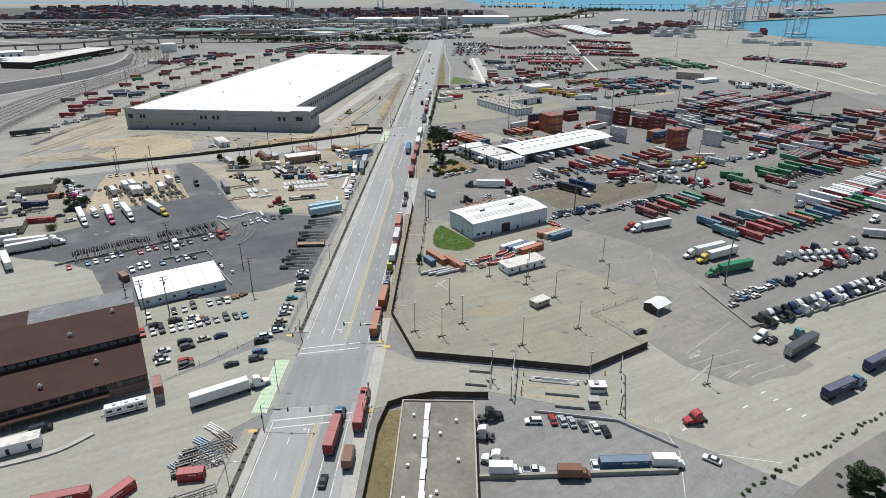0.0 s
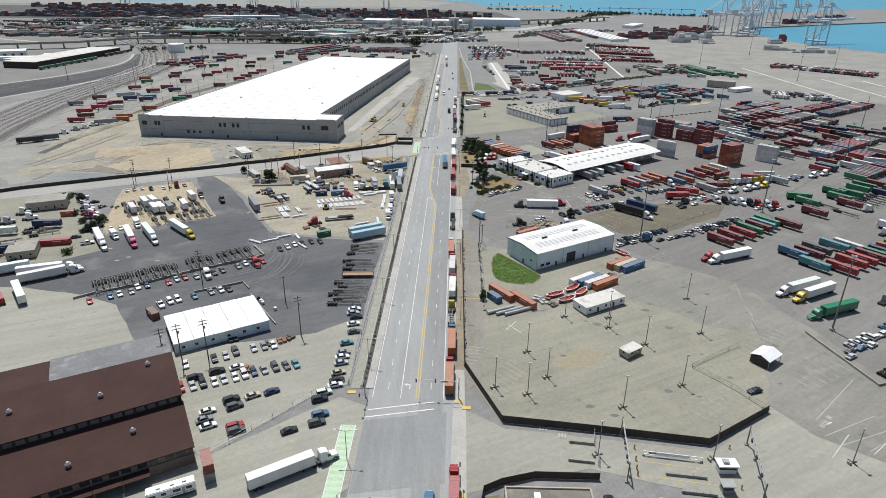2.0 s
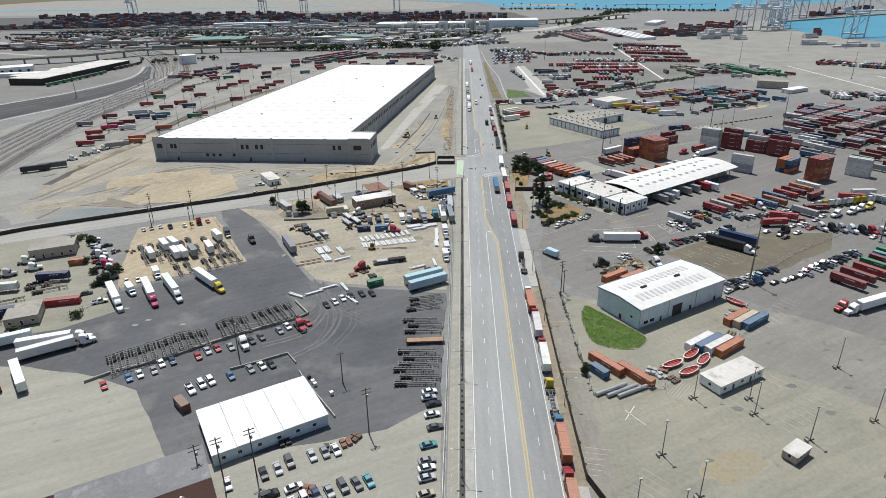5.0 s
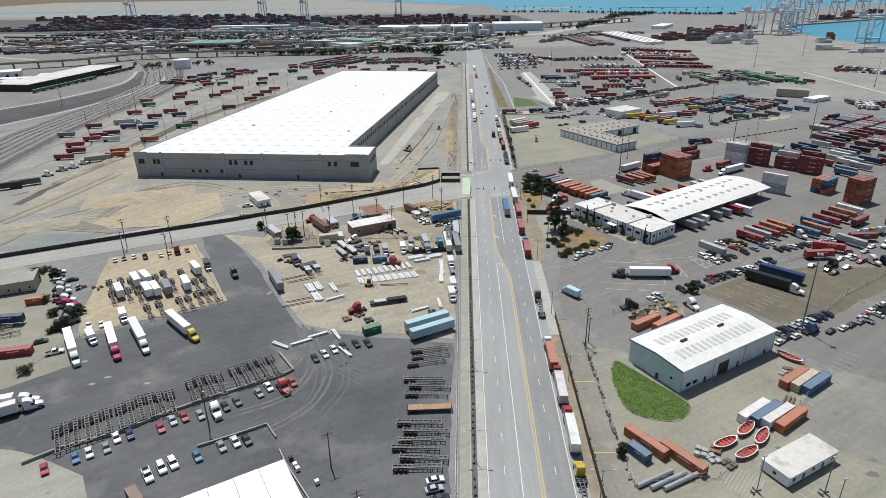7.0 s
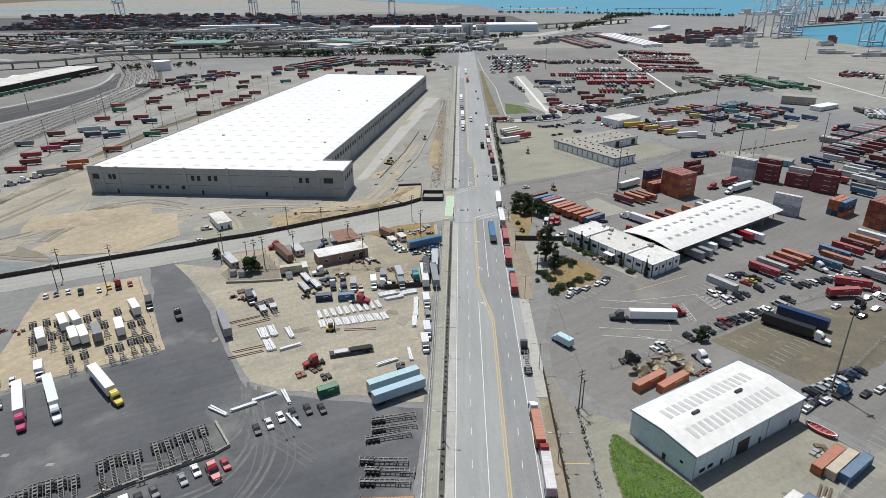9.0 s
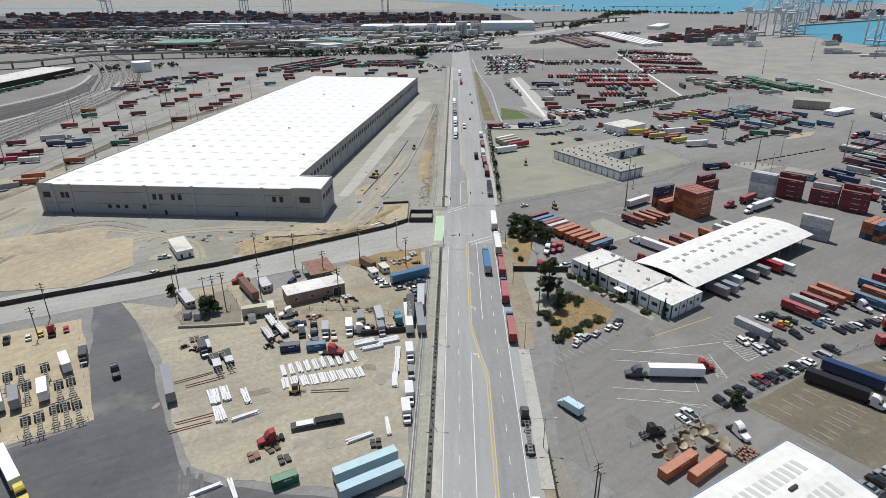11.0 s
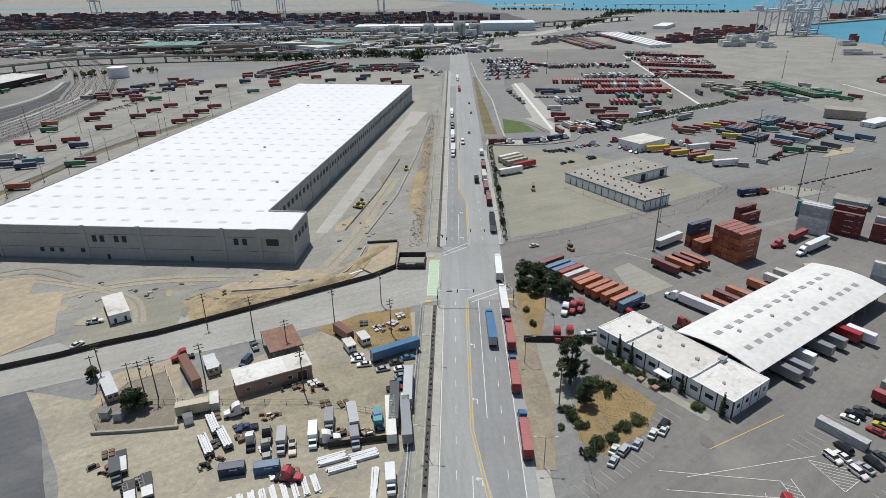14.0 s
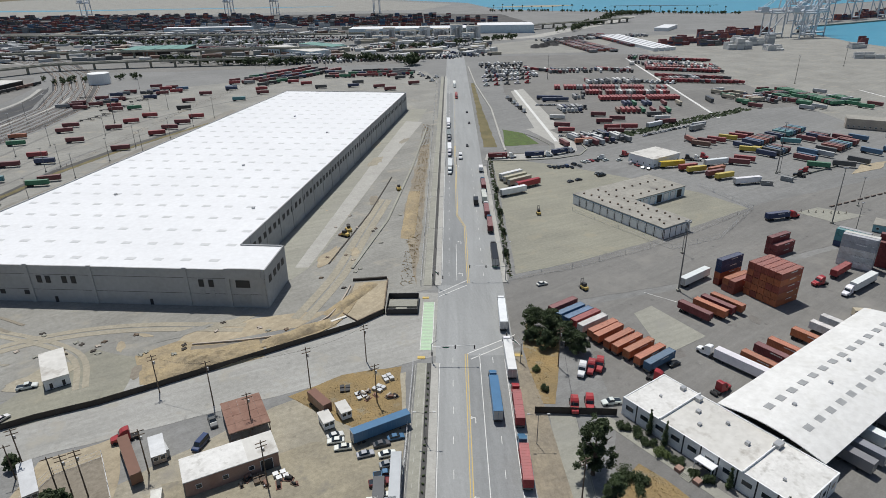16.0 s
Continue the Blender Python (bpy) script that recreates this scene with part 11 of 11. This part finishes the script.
for x0, y0, deg, n, m, sx, sy in LOTS_WEST + LOTS_EAST:
    f = turned(x0, y0, deg)
    for i in range(n):
        for j in range(m):
            if rng.random() < 0.72:
                x, y = f(i * sx + rng.uniform(-0.5, 0.5), j * sy + rng.uniform(-1, 1))
                tone = FAR_TONES.index(rng.choice("wwwsgkddnmgw"))
                a = deg + rng.uniform(-4, 4)
                if rng.random() < 0.45:
                    rows.append((x, y, 0.9, a, 2.5, 12.0, 2.9, tone))
                    rows.append((x, y, 0.0, a, 2.2, 10.0, 0.9, BLK))
                else:
                    rows.append((x, y, 0.5, a, 2.4, 3.0, 2.9, tone))
                    rows.append((*ahead(x, y, a, -2.8), 0.2, a, 2.2, 4.6, 0.8, BLK))
                    rows.append((*ahead(x, y, a, 1.3), 1.9, a, 2.0, 0.5, 0.9, GLS))
mass("far_vehicles", "crowd of parked lorries and trailers in the far lots", "vehicles", rows, far_mats)


def port_stacks(name, label, places, tones, mats=far_mats):
    r = []
    for x0, y0, deg, n, m, high in places:
        f = turned(x0, y0, deg)
        for i in range(n):
            hi = max(1, high + rng.randint(-2, 1))
            tone_row = rng.choice(tones)
            for j in range(m):
                h = max(0, hi + rng.randint(-1, 1))
                for k in range(h):
                    x, y = f(i * 13.0 + (4 if i % 6 > 3 else 0), j * 2.6)
                    r.append((x, y, k * 2.6, deg, 12.2, 2.44, 2.58, FAR_TONES.index(rng.choice(tones) if rng.random() < 0.55 else tone_row)))
    return mass(name, label, "containers", r, mats)


# muted tone mix stands in for haze over the far terminal
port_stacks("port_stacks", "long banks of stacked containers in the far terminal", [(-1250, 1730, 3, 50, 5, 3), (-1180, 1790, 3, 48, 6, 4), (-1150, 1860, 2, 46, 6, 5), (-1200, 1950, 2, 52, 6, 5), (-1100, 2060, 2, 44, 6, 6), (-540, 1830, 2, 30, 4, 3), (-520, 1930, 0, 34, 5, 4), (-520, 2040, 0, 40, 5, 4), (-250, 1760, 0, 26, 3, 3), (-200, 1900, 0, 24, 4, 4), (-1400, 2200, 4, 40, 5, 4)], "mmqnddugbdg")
port_stacks("refrigerated_stacks", "white stacks of refrigerated containers", [(-620, 1775, 2, 26, 3, 3), (412, 1236, 10, 3, 6, 5), (462, 1218, 6, 2, 6, 4), (440, 1285, 8, 5, 5, 4), (530, 1120, -4, 7, 2, 1), (560, 1085, -4, 5, 2, 1), (590, 1230, 10, 2, 4, 3)], "wwws")
port_stacks("quay_stacks", "red and dark container stacks by the quay", [(390, 1290, 14, 5, 4, 4), (360, 1330, 12, 6, 5, 4), (330, 1300, 12, 4, 5, 3), (430, 1400, 12, 8, 5, 5), (500, 1450, 12, 7, 5, 5), (630, 1275, 10, 1, 3, 4), (880, 1780, 30, 14, 4, 4), (1000, 1900, 30, 14, 4, 4)], "mmqdn")

# rail yard with curved tracks
RAIL = [(-322, 400), (-345, 500), (-360, 590), (-364, 680), (-364, 767), (-374, 850), (-420, 955), (-482, 1060), (-560, 1160), (-690, 1270)]
sheet("rail_bed", band(RAIL, -24, 26), 0.05, "ballast", "wide dark ballast bed of a rail yard", 1.0)
for k in range(7):
    o = -20 + k * 7.0
    bm = bmesh.new()
    prism(bm, band(RAIL, o - 1.3, o + 1.3), 0.0, 0.12)
    trk = thing("rail_track", "rusty rail track on dark ties in the yard", "track", kind="structure")
    part("ties", bm, "wood", trk)
    for e in (-0.75, 0.75):
        bm = bmesh.new()
        prism(bm, band(RAIL, o + e - 0.12, o + e + 0.12), 0.12, 0.3)
        part("rail", bm, "galv", trk)
for o0, o1 in ((-18.2, -14.8), (-11.2, -8), (-4.2, -1), (2.8, 6), (9.8, 13), (23, 27), (-27, -23.5)):
    sheet("gravel_lane", band(RAIL, o0, o1), 0.07, "ground", "pale gravel lane between the tracks", 0.6)
sheet("haul_road", smooth_line([(-540, 560), (-500, 630), (-466, 694), (-441, 744), (-424, 826), (-430, 890), (-456, 960), (-504, 1054), (-560, 1140)], 5) + smooth_line([(-530, 1150), (-506, 1118), (-441, 986), (-400, 905), (-388, 844), (-387, 751), (-402, 678), (-420, 625), (-448, 540)], 5), 0.062, "haul_dark", "dark curving asphalt haul road beside the rail yard", 0.8, "road")
sheet("road_edge", band(smooth_line([(-540, 545), (-500, 616), (-470, 688), (-446, 740), (-429, 826), (-436, 890), (-462, 960)], 5), -3, 1), 0.075, "kerb", "pale verge along the haul road")
sheet("road_edge", band(smooth_line([(-445, 540), (-416, 625), (-397, 678), (-383, 751), (-384, 844), (-398, 905)], 5), -1, 2.5), 0.075, "kerb", "pale verge along the haul road")
for o in (-30, -8, 12):
    sheet("haul_lane", band(smooth_line([(-500, 560), (-462, 640), (-432, 710), (-408, 790), (-408, 860), (-440, 960)], 5), o * 0.6, o * 0.6 + 4), 0.0655, "ballast", "worn lane of the haul road", 0.3, "road")
sheet("terminal_yard", [(-760, 640), (-545, 575), (-480, 690), (-452, 750), (-436, 830), (-470, 955), (-520, 1040), (-760, 1000)], 0.045, "yard", "grey worn paving round the rail shed", 2.0)
sheet("service_strip", band([(-262, 420), (-262, 560), (-256, 640), (-244, 690), (-216, 762), (-170, 860)], -4, 5), 0.05, "ballast", "worn dark track beside the container lot", 0.8)
sheet("weed_strip", band([(-262, 551), (-254, 635), (-241, 684), (-214, 758), (-180, 835)], -2.5, 1.5), 0.085, "olive", "olive weeds along the lot fence", 0.8)
for line_, w in (([(-335, 470), (-322, 560), (-318, 690), (-325, 790)], 3.0), ([(-305, 450), (-296, 560), (-286, 680), (-262, 800), (-200, 900)], 2.2), ([(-282, 470), (-276, 560), (-266, 660), (-236, 770)], 1.6)):
    sheet("lot_lane", band(smooth_line(line_, 5), -w / 2, w / 2), 0.032, "yard", "worn grey drive lane in the container lot", 0.6)
heap("earth_bank", "long brown earth bank beside the container lot", -262, 488, 96, 7, 2.2, 80, "dirt", 9)
# shade on this side of the bank, painted as a dark flat strip
sheet("bank_shadow_side", band([(-276, 436), (-262, 462), (-256, 500), (-248, 535)], -1.2, 1.2), 0.2, "track_damp_shade", "dark strip painted as shade along the earth bank", 0.5)
sheet("district_paving", [(-1700, 1080), (-700, 1060), (-420, 1075), (-60, 1130), (-20, 1340), (60, 1450), (-240, 1570), (-1700, 1700)], 0.035, "yard", "dull grey paving of the far district", 6.0)
sheet("terminal_paving", [(-1700, 1720), (-260, 1600), (200, 1690), (140, 2200), (-200, 2330), (-1700, 2300)], 0.035, "ballast", "dark paving of the far terminal", 6.0)
for x0, y0, x1, y1, w in ((-1000, 1395, -640, 1180, 14), (-1000, 1330, -560, 1160, 9), (-980, 1270, -700, 1110, 10), (-900, 1500, -480, 1265, 10)):
    sheet("pale_siding", band([(x0, y0), ((x0 + x1) / 2, (y0 + y1) / 2 - 14), (x1, y1)], -w / 2, w / 2), 0.06, "kerb", "pale strip of bare paving between sidings", 1.5)

# elevated road on columns
def viaduct(line, z, w, label):
    v = thing("viaduct", label, "viaduct")
    bm = bmesh.new()
    prism(bm, band(line, -w / 2, w / 2), z, z + 1.2)
    part("deck", bm, "concrete", v)
    for s in (-1, 1):
        bm = bmesh.new()
        prism(bm, band(line, s * w / 2 - 0.25, s * w / 2 + 0.25), z + 1.2, z + 2.1)
        part("parapet", bm, "concrete", v)
    for i in range(len(line) - 1):
        a, b = Vector(line[i]), Vector(line[i + 1])
        n = max(1, int((b - a).length / 28))
        for k in range(n):
            p = a.lerp(b, (k + 0.5) / n)
            part("column", boxes((-0.9, 0.9, -2.4, 2.4, 0, z)), "concrete", v, at=pose(p.x, p.y, 0, 0, 0, math.degrees(math.atan2((b - a).y, (b - a).x))))


viaduct([(-900, 880), (-760, 945), (-671, 989), (-588, 1028), (-538, 1094), (-508, 1107), (-458, 1118), (-398, 1128), (-300, 1136), (-200, 1150)], 7.5, 11, "pale concrete road viaduct over the rail yard")
viaduct([(-700, 1222), (-538, 1235), (-440, 1243), (-340, 1252), (-200, 1262)], 8.5, 12, "second concrete road viaduct behind the first")
viaduct([(-900, 1560), (-600, 1520), (-409, 1510), (-220, 1500), (-60, 1545), (150, 1640), (330, 1760), (420, 1830)], 8.0, 16, "wide motorway viaduct across the far district")
sheet("far_highway", band([(-200, 1330), (-41, 1380), (38, 1428), (147, 1485), (242, 1627), (357, 1800), (470, 2023)], -16, 16), 0.1, "kerb", "far grey highway curving towards the shore", category="road")
sheet("far_highway", band([(-2, 1205), (-8, 1290), (-60, 1340)], -12, 13), 0.1, "road", "far end of the main road", category="road")
sheet("bare_field", [(20, 1220), (200, 1230), (330, 1500), (200, 1480), (90, 1390), (10, 1330)], 0.06, "lot_far", "bare pale ground behind the lots", 2.0)
bm = bmesh.new()
for k in range(40):
    x, y = 126 + k * 2.9 + rng.uniform(-4, 4), 1305 + k * 4.0 + rng.uniform(-14, 14)
    cyl(bm, (x, y, 0), (x, y, rng.uniform(3, 6)), rng.uniform(7, 12), 9, 2.5)
thing("dark_stockpile", "long dark heap of scrap and tyres", "stockpile", kind="stuff", bm=bm, material="rubber")


# far buildings
def far_hall(x, y, deg, lx, ly, h, roof, wall, label, bays=0):
    b = block("far_hall", label, "building", x, y, deg)
    part("wall", boxes((0, lx, 0, ly, -0.2, h)), wall, b)
    part("roof", boxes((-0.4, lx + 0.4, -0.4, ly + 0.4, h, h + 0.5)), roof, b)
    if bays:
        me = None
        for i in range(bays):
            o = part("bay_door", me or boxes((-1.6, 1.6, -0.15, 0.05, 0.6, min(4.2, h - 1))), "black", b, at=pose((i + 0.5) * lx / bays, 0, 0))
            me = o.data
    return b


M["roof_green"] = surface("green_sheet_roof", (0.14, 0.30, 0.25), (0.12, 0.26, 0.22), 0.5, big=0.2, fine=1.0)
far_hall(-215, 1590, -1, 260, 60, 10, "roof_white", "wall_blue", "very long white-roofed warehouse in the distance", 40)
far_hall(46, 1575, -2, 112, 70, 15, "roof_white", "wall_blue", "tall white warehouse with a blue-white face", 0)
far_hall(-302, 1290, -42, 118, 34, 8, "roof_dirty", "wall_blue", "long pale warehouse with a row of dark bays", 16)
far_hall(-262, 1345, -42, 90, 30, 7, "roof_green", "wall_white", "low pale green-roofed warehouse", 0)
for k in range(4):
    far_hall(-520 + k * 24, 1262 + k * 3, 4, 22, 62, 8.5, "roof_green", "screen", "green ridged roof of an open far shed")
# rail shed: closed wall coloured dark for the shade of its open side
far_hall(-506, 800, 83.5, 170, 44, 7.5, "roof_dirty", "screen", "very long pale-roofed rail shed with a dark open side", 22)
far_hall(-572, 838, -26, 56, 22, 6.5, "roof_dirty", "wall_blue", "low white depot beside the rail shed", 6)
far_hall(-560, 900, 20, 60, 14, 4.5, "roof_white", "wall_white", "long white low shed behind the depot", 0)
far_hall(-620, 860, 12, 70, 14, 4.5, "roof_white", "wall_white", "long white low shed behind the depot", 0)
far_hall(-700, 860, 30, 120, 30, 7, "roof_white", "wall_white", "white truck terminal beside the rail yard", 12)
far_hall(-390, 1262, 0, 60, 30, 7, "roof_grey", "wall_beige", "low far beige warehouse")
far_hall(-640, 1700, 2, 190, 26, 9, "roof_white", "wall_blue", "long blue-white far transit shed", 0)
far_hall(-80, 1230, 4, 60, 22, 6, "roof_grey", "wall_beige", "low grey far depot among trees")
far_hall(420, 1560, 60, 90, 26, 6, "roof_white", "wall_white", "white transit shed near the quay")
for k in range(4):
    far_hall(300 + k * 10, 1230 + k * 4, 98, 225, 7, 4.2, "roof_white", "wall_white", "long white row of covered trailers")
far_hall(430, 1375, 10, 16, 16, 7, "roof_white", "wall_white", "small white quay building")
for i, (x, y, lx, ly, h) in enumerate(((-170, 1500, 26, 20, 14), (-135, 1490, 22, 22, 18), (-104, 1510, 30, 20, 12), (-66, 1480, 20, 18, 20), (-40, 1500, 28, 22, 15), (-8, 1470, 22, 20, 24), (22, 1490, 26, 20, 20), (-150, 1440, 30, 18, 9), (-90, 1430, 36, 16, 8), (-30, 1420, 30, 18, 9), (14, 1430, 20, 16, 13))):
    b = block("process_building", "tall white process building with ribbed silos", "industrial building", x, y, 3, "process plant")
    part("wall", boxes((0, lx, 0, ly, -0.2, h)), "wall_white", b)
    part("roof", boxes((-0.3, lx + 0.3, -0.3, ly + 0.3, h, h + 0.4)), "roof_grey", b)
    for k in range(max(2, lx // 7)):
        bm = bmesh.new()
        cyl(bm, (3.5 + k * 7, -2.8, 0), (3.5 + k * 7, -2.8, h * (0.7 + 0.12 * (k % 3))), 2.6, 12)
        part("silo", bm, "galv", b)
tank = thing("storage_tank", "squat white storage tank with a stained wall", "tank", pose(-412, 990, 0))
bm = bmesh.new()
cyl(bm, (0, 0, 0), (0, 0, 12), 11.5, 28)
part("shell", bm, "wall_white", tank)
bm = bmesh.new()
cyl(bm, (0, 0, 12), (0, 0, 13.2), 11.6, 28, 1.0)
part("lid", bm, "wall_white", tank)
rows = []
for _ in range(620):
    x, y = rng.uniform(-900, 60), rng.uniform(1200, 1720)
    if -230 < x < 160 and 1560 < y < 1670 or abs(y - 1520) < 40:
        continue
    rows.append((x, y, 0, rng.choice((2, 8, 40)), rng.uniform(6, 30), rng.uniform(4, 12), rng.uniform(2.5, 7), FAR_TONES.index(rng.choice("wwsgcgdu"))))
mass("far_sheds", "scatter of small sheds and plant in the far district", "sheds", rows, far_mats)

# belts of far trees
def belt(name, line, n, h, spread, seed, label="dark belt of far trees"):
    r = random.Random(seed)
    bm = bmesh.new()
    for _ in range(n):
        i = r.randrange(len(line) - 1)
        p = Vector(line[i]).lerp(Vector(line[i + 1]), r.random())
        x, y, hh = p.x + r.uniform(-spread, spread), p.y + r.uniform(-spread, spread) * 0.6, h * r.uniform(0.6, 1.25)
        cyl(bm, (x, y, 0), (x, y, hh * 0.5), 0.3, 4, 0.2)
        leaves(bm, [(x, y, hh * 0.62, hh * 0.42, hh * 0.42, hh * 0.36)], 34, hh * 0.17, r)
    thing(name, label, "trees", kind="stuff", bm=bm, material="leaf")


belt("far_trees", [(-412, 1182), (-330, 1150), (-250, 1130), (-150, 1170), (-60, 1150)], 110, 9, 16, 1)
belt("far_trees", [(-110, 1300), (-30, 1330), (60, 1420), (120, 1480)], 60, 8, 16, 2)
belt("far_trees", [(220, 1570), (330, 1790), (430, 2040), (560, 2120)], 120, 10, 16, 3)
belt("shore_trees", [(120, 2340), (300, 2290), (493, 2180), (640, 2100), (760, 2050)], 170, 7, 16, 4, "row of trees and palms along the shore")
belt("far_trees", [(-980, 1420), (-700, 1440), (-500, 1420), (-300, 1400)], 80, 8, 24, 5)
belt("far_trees", [(-62, 1102), (-56, 1120)], 10, 14, 4, 6, "tall dark trees beside the far lots")
belt("far_trees", [(-470, 985), (-440, 1010), (-380, 1030), (-560, 990)], 30, 6, 14, 7)
for k in range(22):
    x, y = 130 + k * 29, 2390 - k * 14.6 + 14 * math.sin(k * 1.7)
    palm = thing("palm_tree", "tall slender palm tree on the shore", "tree", pose(x, y, 0, 0, 0, k * 50), "shore palms")
    bm = bmesh.new()
    cyl(bm, (0, 0, 0), (0, 0, 15 + 3 * math.sin(k)), 0.45, 6, 0.3)
    part("trunk", bm, "bark", palm)
    bm = bmesh.new()
    leaves(bm, [(0, 0, 15.5 + 3 * math.sin(k), 2.4, 2.4, 1.8)], 40, 0.9, random.Random(k))
    part("crown", bm, "leaf", palm)

# water and far shores
sheet("harbour_basin", [(652, 1440), (640, 1330), (650, 1235), (720, 1090), (900, 930), (2590, 500), (2590, 2500), (970, 1753), (686, 1593)], 0.12, "water", "blue water of the harbour basin", category="water")
sheet("bay", [(150, 2440), (493, 2225), (755, 2100), (1068, 2369), (2590, 3300), (2590, 4290), (-900, 4290), (60, 3000)], 0.1, "water", "wide blue bay water", category="water")
sheet("mud_flat", [(120, 2600), (330, 2560), (430, 2640), (420, 2690), (240, 2680)], 0.6, "dirt", "low spit of land in the bay", 6.0)
sheet("mud_flat", [(540, 2560), (900, 2520), (905, 2540), (560, 2585)], 0.5, "ballast", "low dark breakwater in the bay", 3.0)
sheet("tidal_flat", [(-2590, 2500), (-1000, 2420), (-100, 2500), (0, 2900), (-900, 4200), (-2590, 4200)], 0.08, "lot_far", "pale open tidal flat beyond the terminal", 10.0)
sheet("channel", [(-2590, 2850), (-1500, 2760), (-500, 2820), (-450, 2860), (-1500, 2840), (-2590, 3000)], 0.14, "water", "thin pale channel across the flat", 6.0, "water")
low_wall("quay_wall", [(690, 1590), (830, 1668), (970, 1750), (1300, 1930)], 6, 3.0, "concrete", "grey quay wall across the basin")
ship = thing("moored_barge", "dark low barge moored at the quay", "barge", pose(668, 1520, 0, 0, 0, -30))
part("hull", boxes((-12, 12, -40, 40, 0.1, 4)), "black", ship)
part("deckhouse", boxes((-8, 8, -36, -24, 4, 10)), "wall_white", ship)


def quay_crane(x, y, deg, raised=True):
    """A ship-to-shore gantry: legs, sills, girder, raised boom, stays, machine house."""
    c = thing("quay_crane", "tall pale ship-to-shore gantry crane with a boom", "crane", pose(x, y, 0, 0, 0, deg), "quay cranes")

    def bar(name, p, q, r=0.75):
        r = r * 1.7
        bm = bmesh.new()
        cyl(bm, p, q, r, 6)
        part(name, bm, "crane", c)
    for u in (-9, 9):
        for v in (-15, 15):
            bar("leg", (u, v, 0), (u, v, 46))
        bar("sill_beam", (u, -15, 6), (u, 15, 6), 0.9)
        bar("portal_beam", (u, -15, 40), (u, 15, 40), 0.9)
        bar("brace", (u, -15, 8), (u, 15, 38), 0.5)
        bar("mast_leg", (u, 15, 46), (u * 0.3, 12, 72), 0.6)
    for v in (-15, 15):
        bar("cross_beam", (-9, v, 40), (9, v, 40), 0.8)
    tip = (44, 88) if raised else (72, 44)
    for name, p, q, r in (("girder", (-40, 43), (16, 43), 1.1), ("boom", (16, 43), tip, 0.95), ("stay", (12, 72), (34, 72) if raised else (60, 45), 0.3), ("back_stay", (12, 72), (-36, 44), 0.35)):
        bm = bmesh.new()
        for u in (-3, 3):
            cyl(bm, (u, *p), (u, *q), r * 1.7, 6)
        part(name, bm, "crane", c)
    part("machine_house", boxes((-4.5, 4.5, -34, -18, 44, 50)), "crane", c)
    part("operator_cab", boxes((-1.6, 1.6, 6, 10, 38, 41)), "wall_white", c)


for x, y, d in ((556, 1420, -72), (600, 1400, -72), (640, 1440, -72), (690, 1560, -60), (740, 1700, 120), (830, 1750, 120), (920, 1800, 120), (1010, 1850, 120)):
    quay_crane(x, y, d)
for x, y, d in ((-1180, 2380, 0), (-700, 2330, 0), (-560, 2340, 0), (-240, 2350, 0)):
    quay_crane(x, y, d)
quay_crane(672, 1240, -75, False)
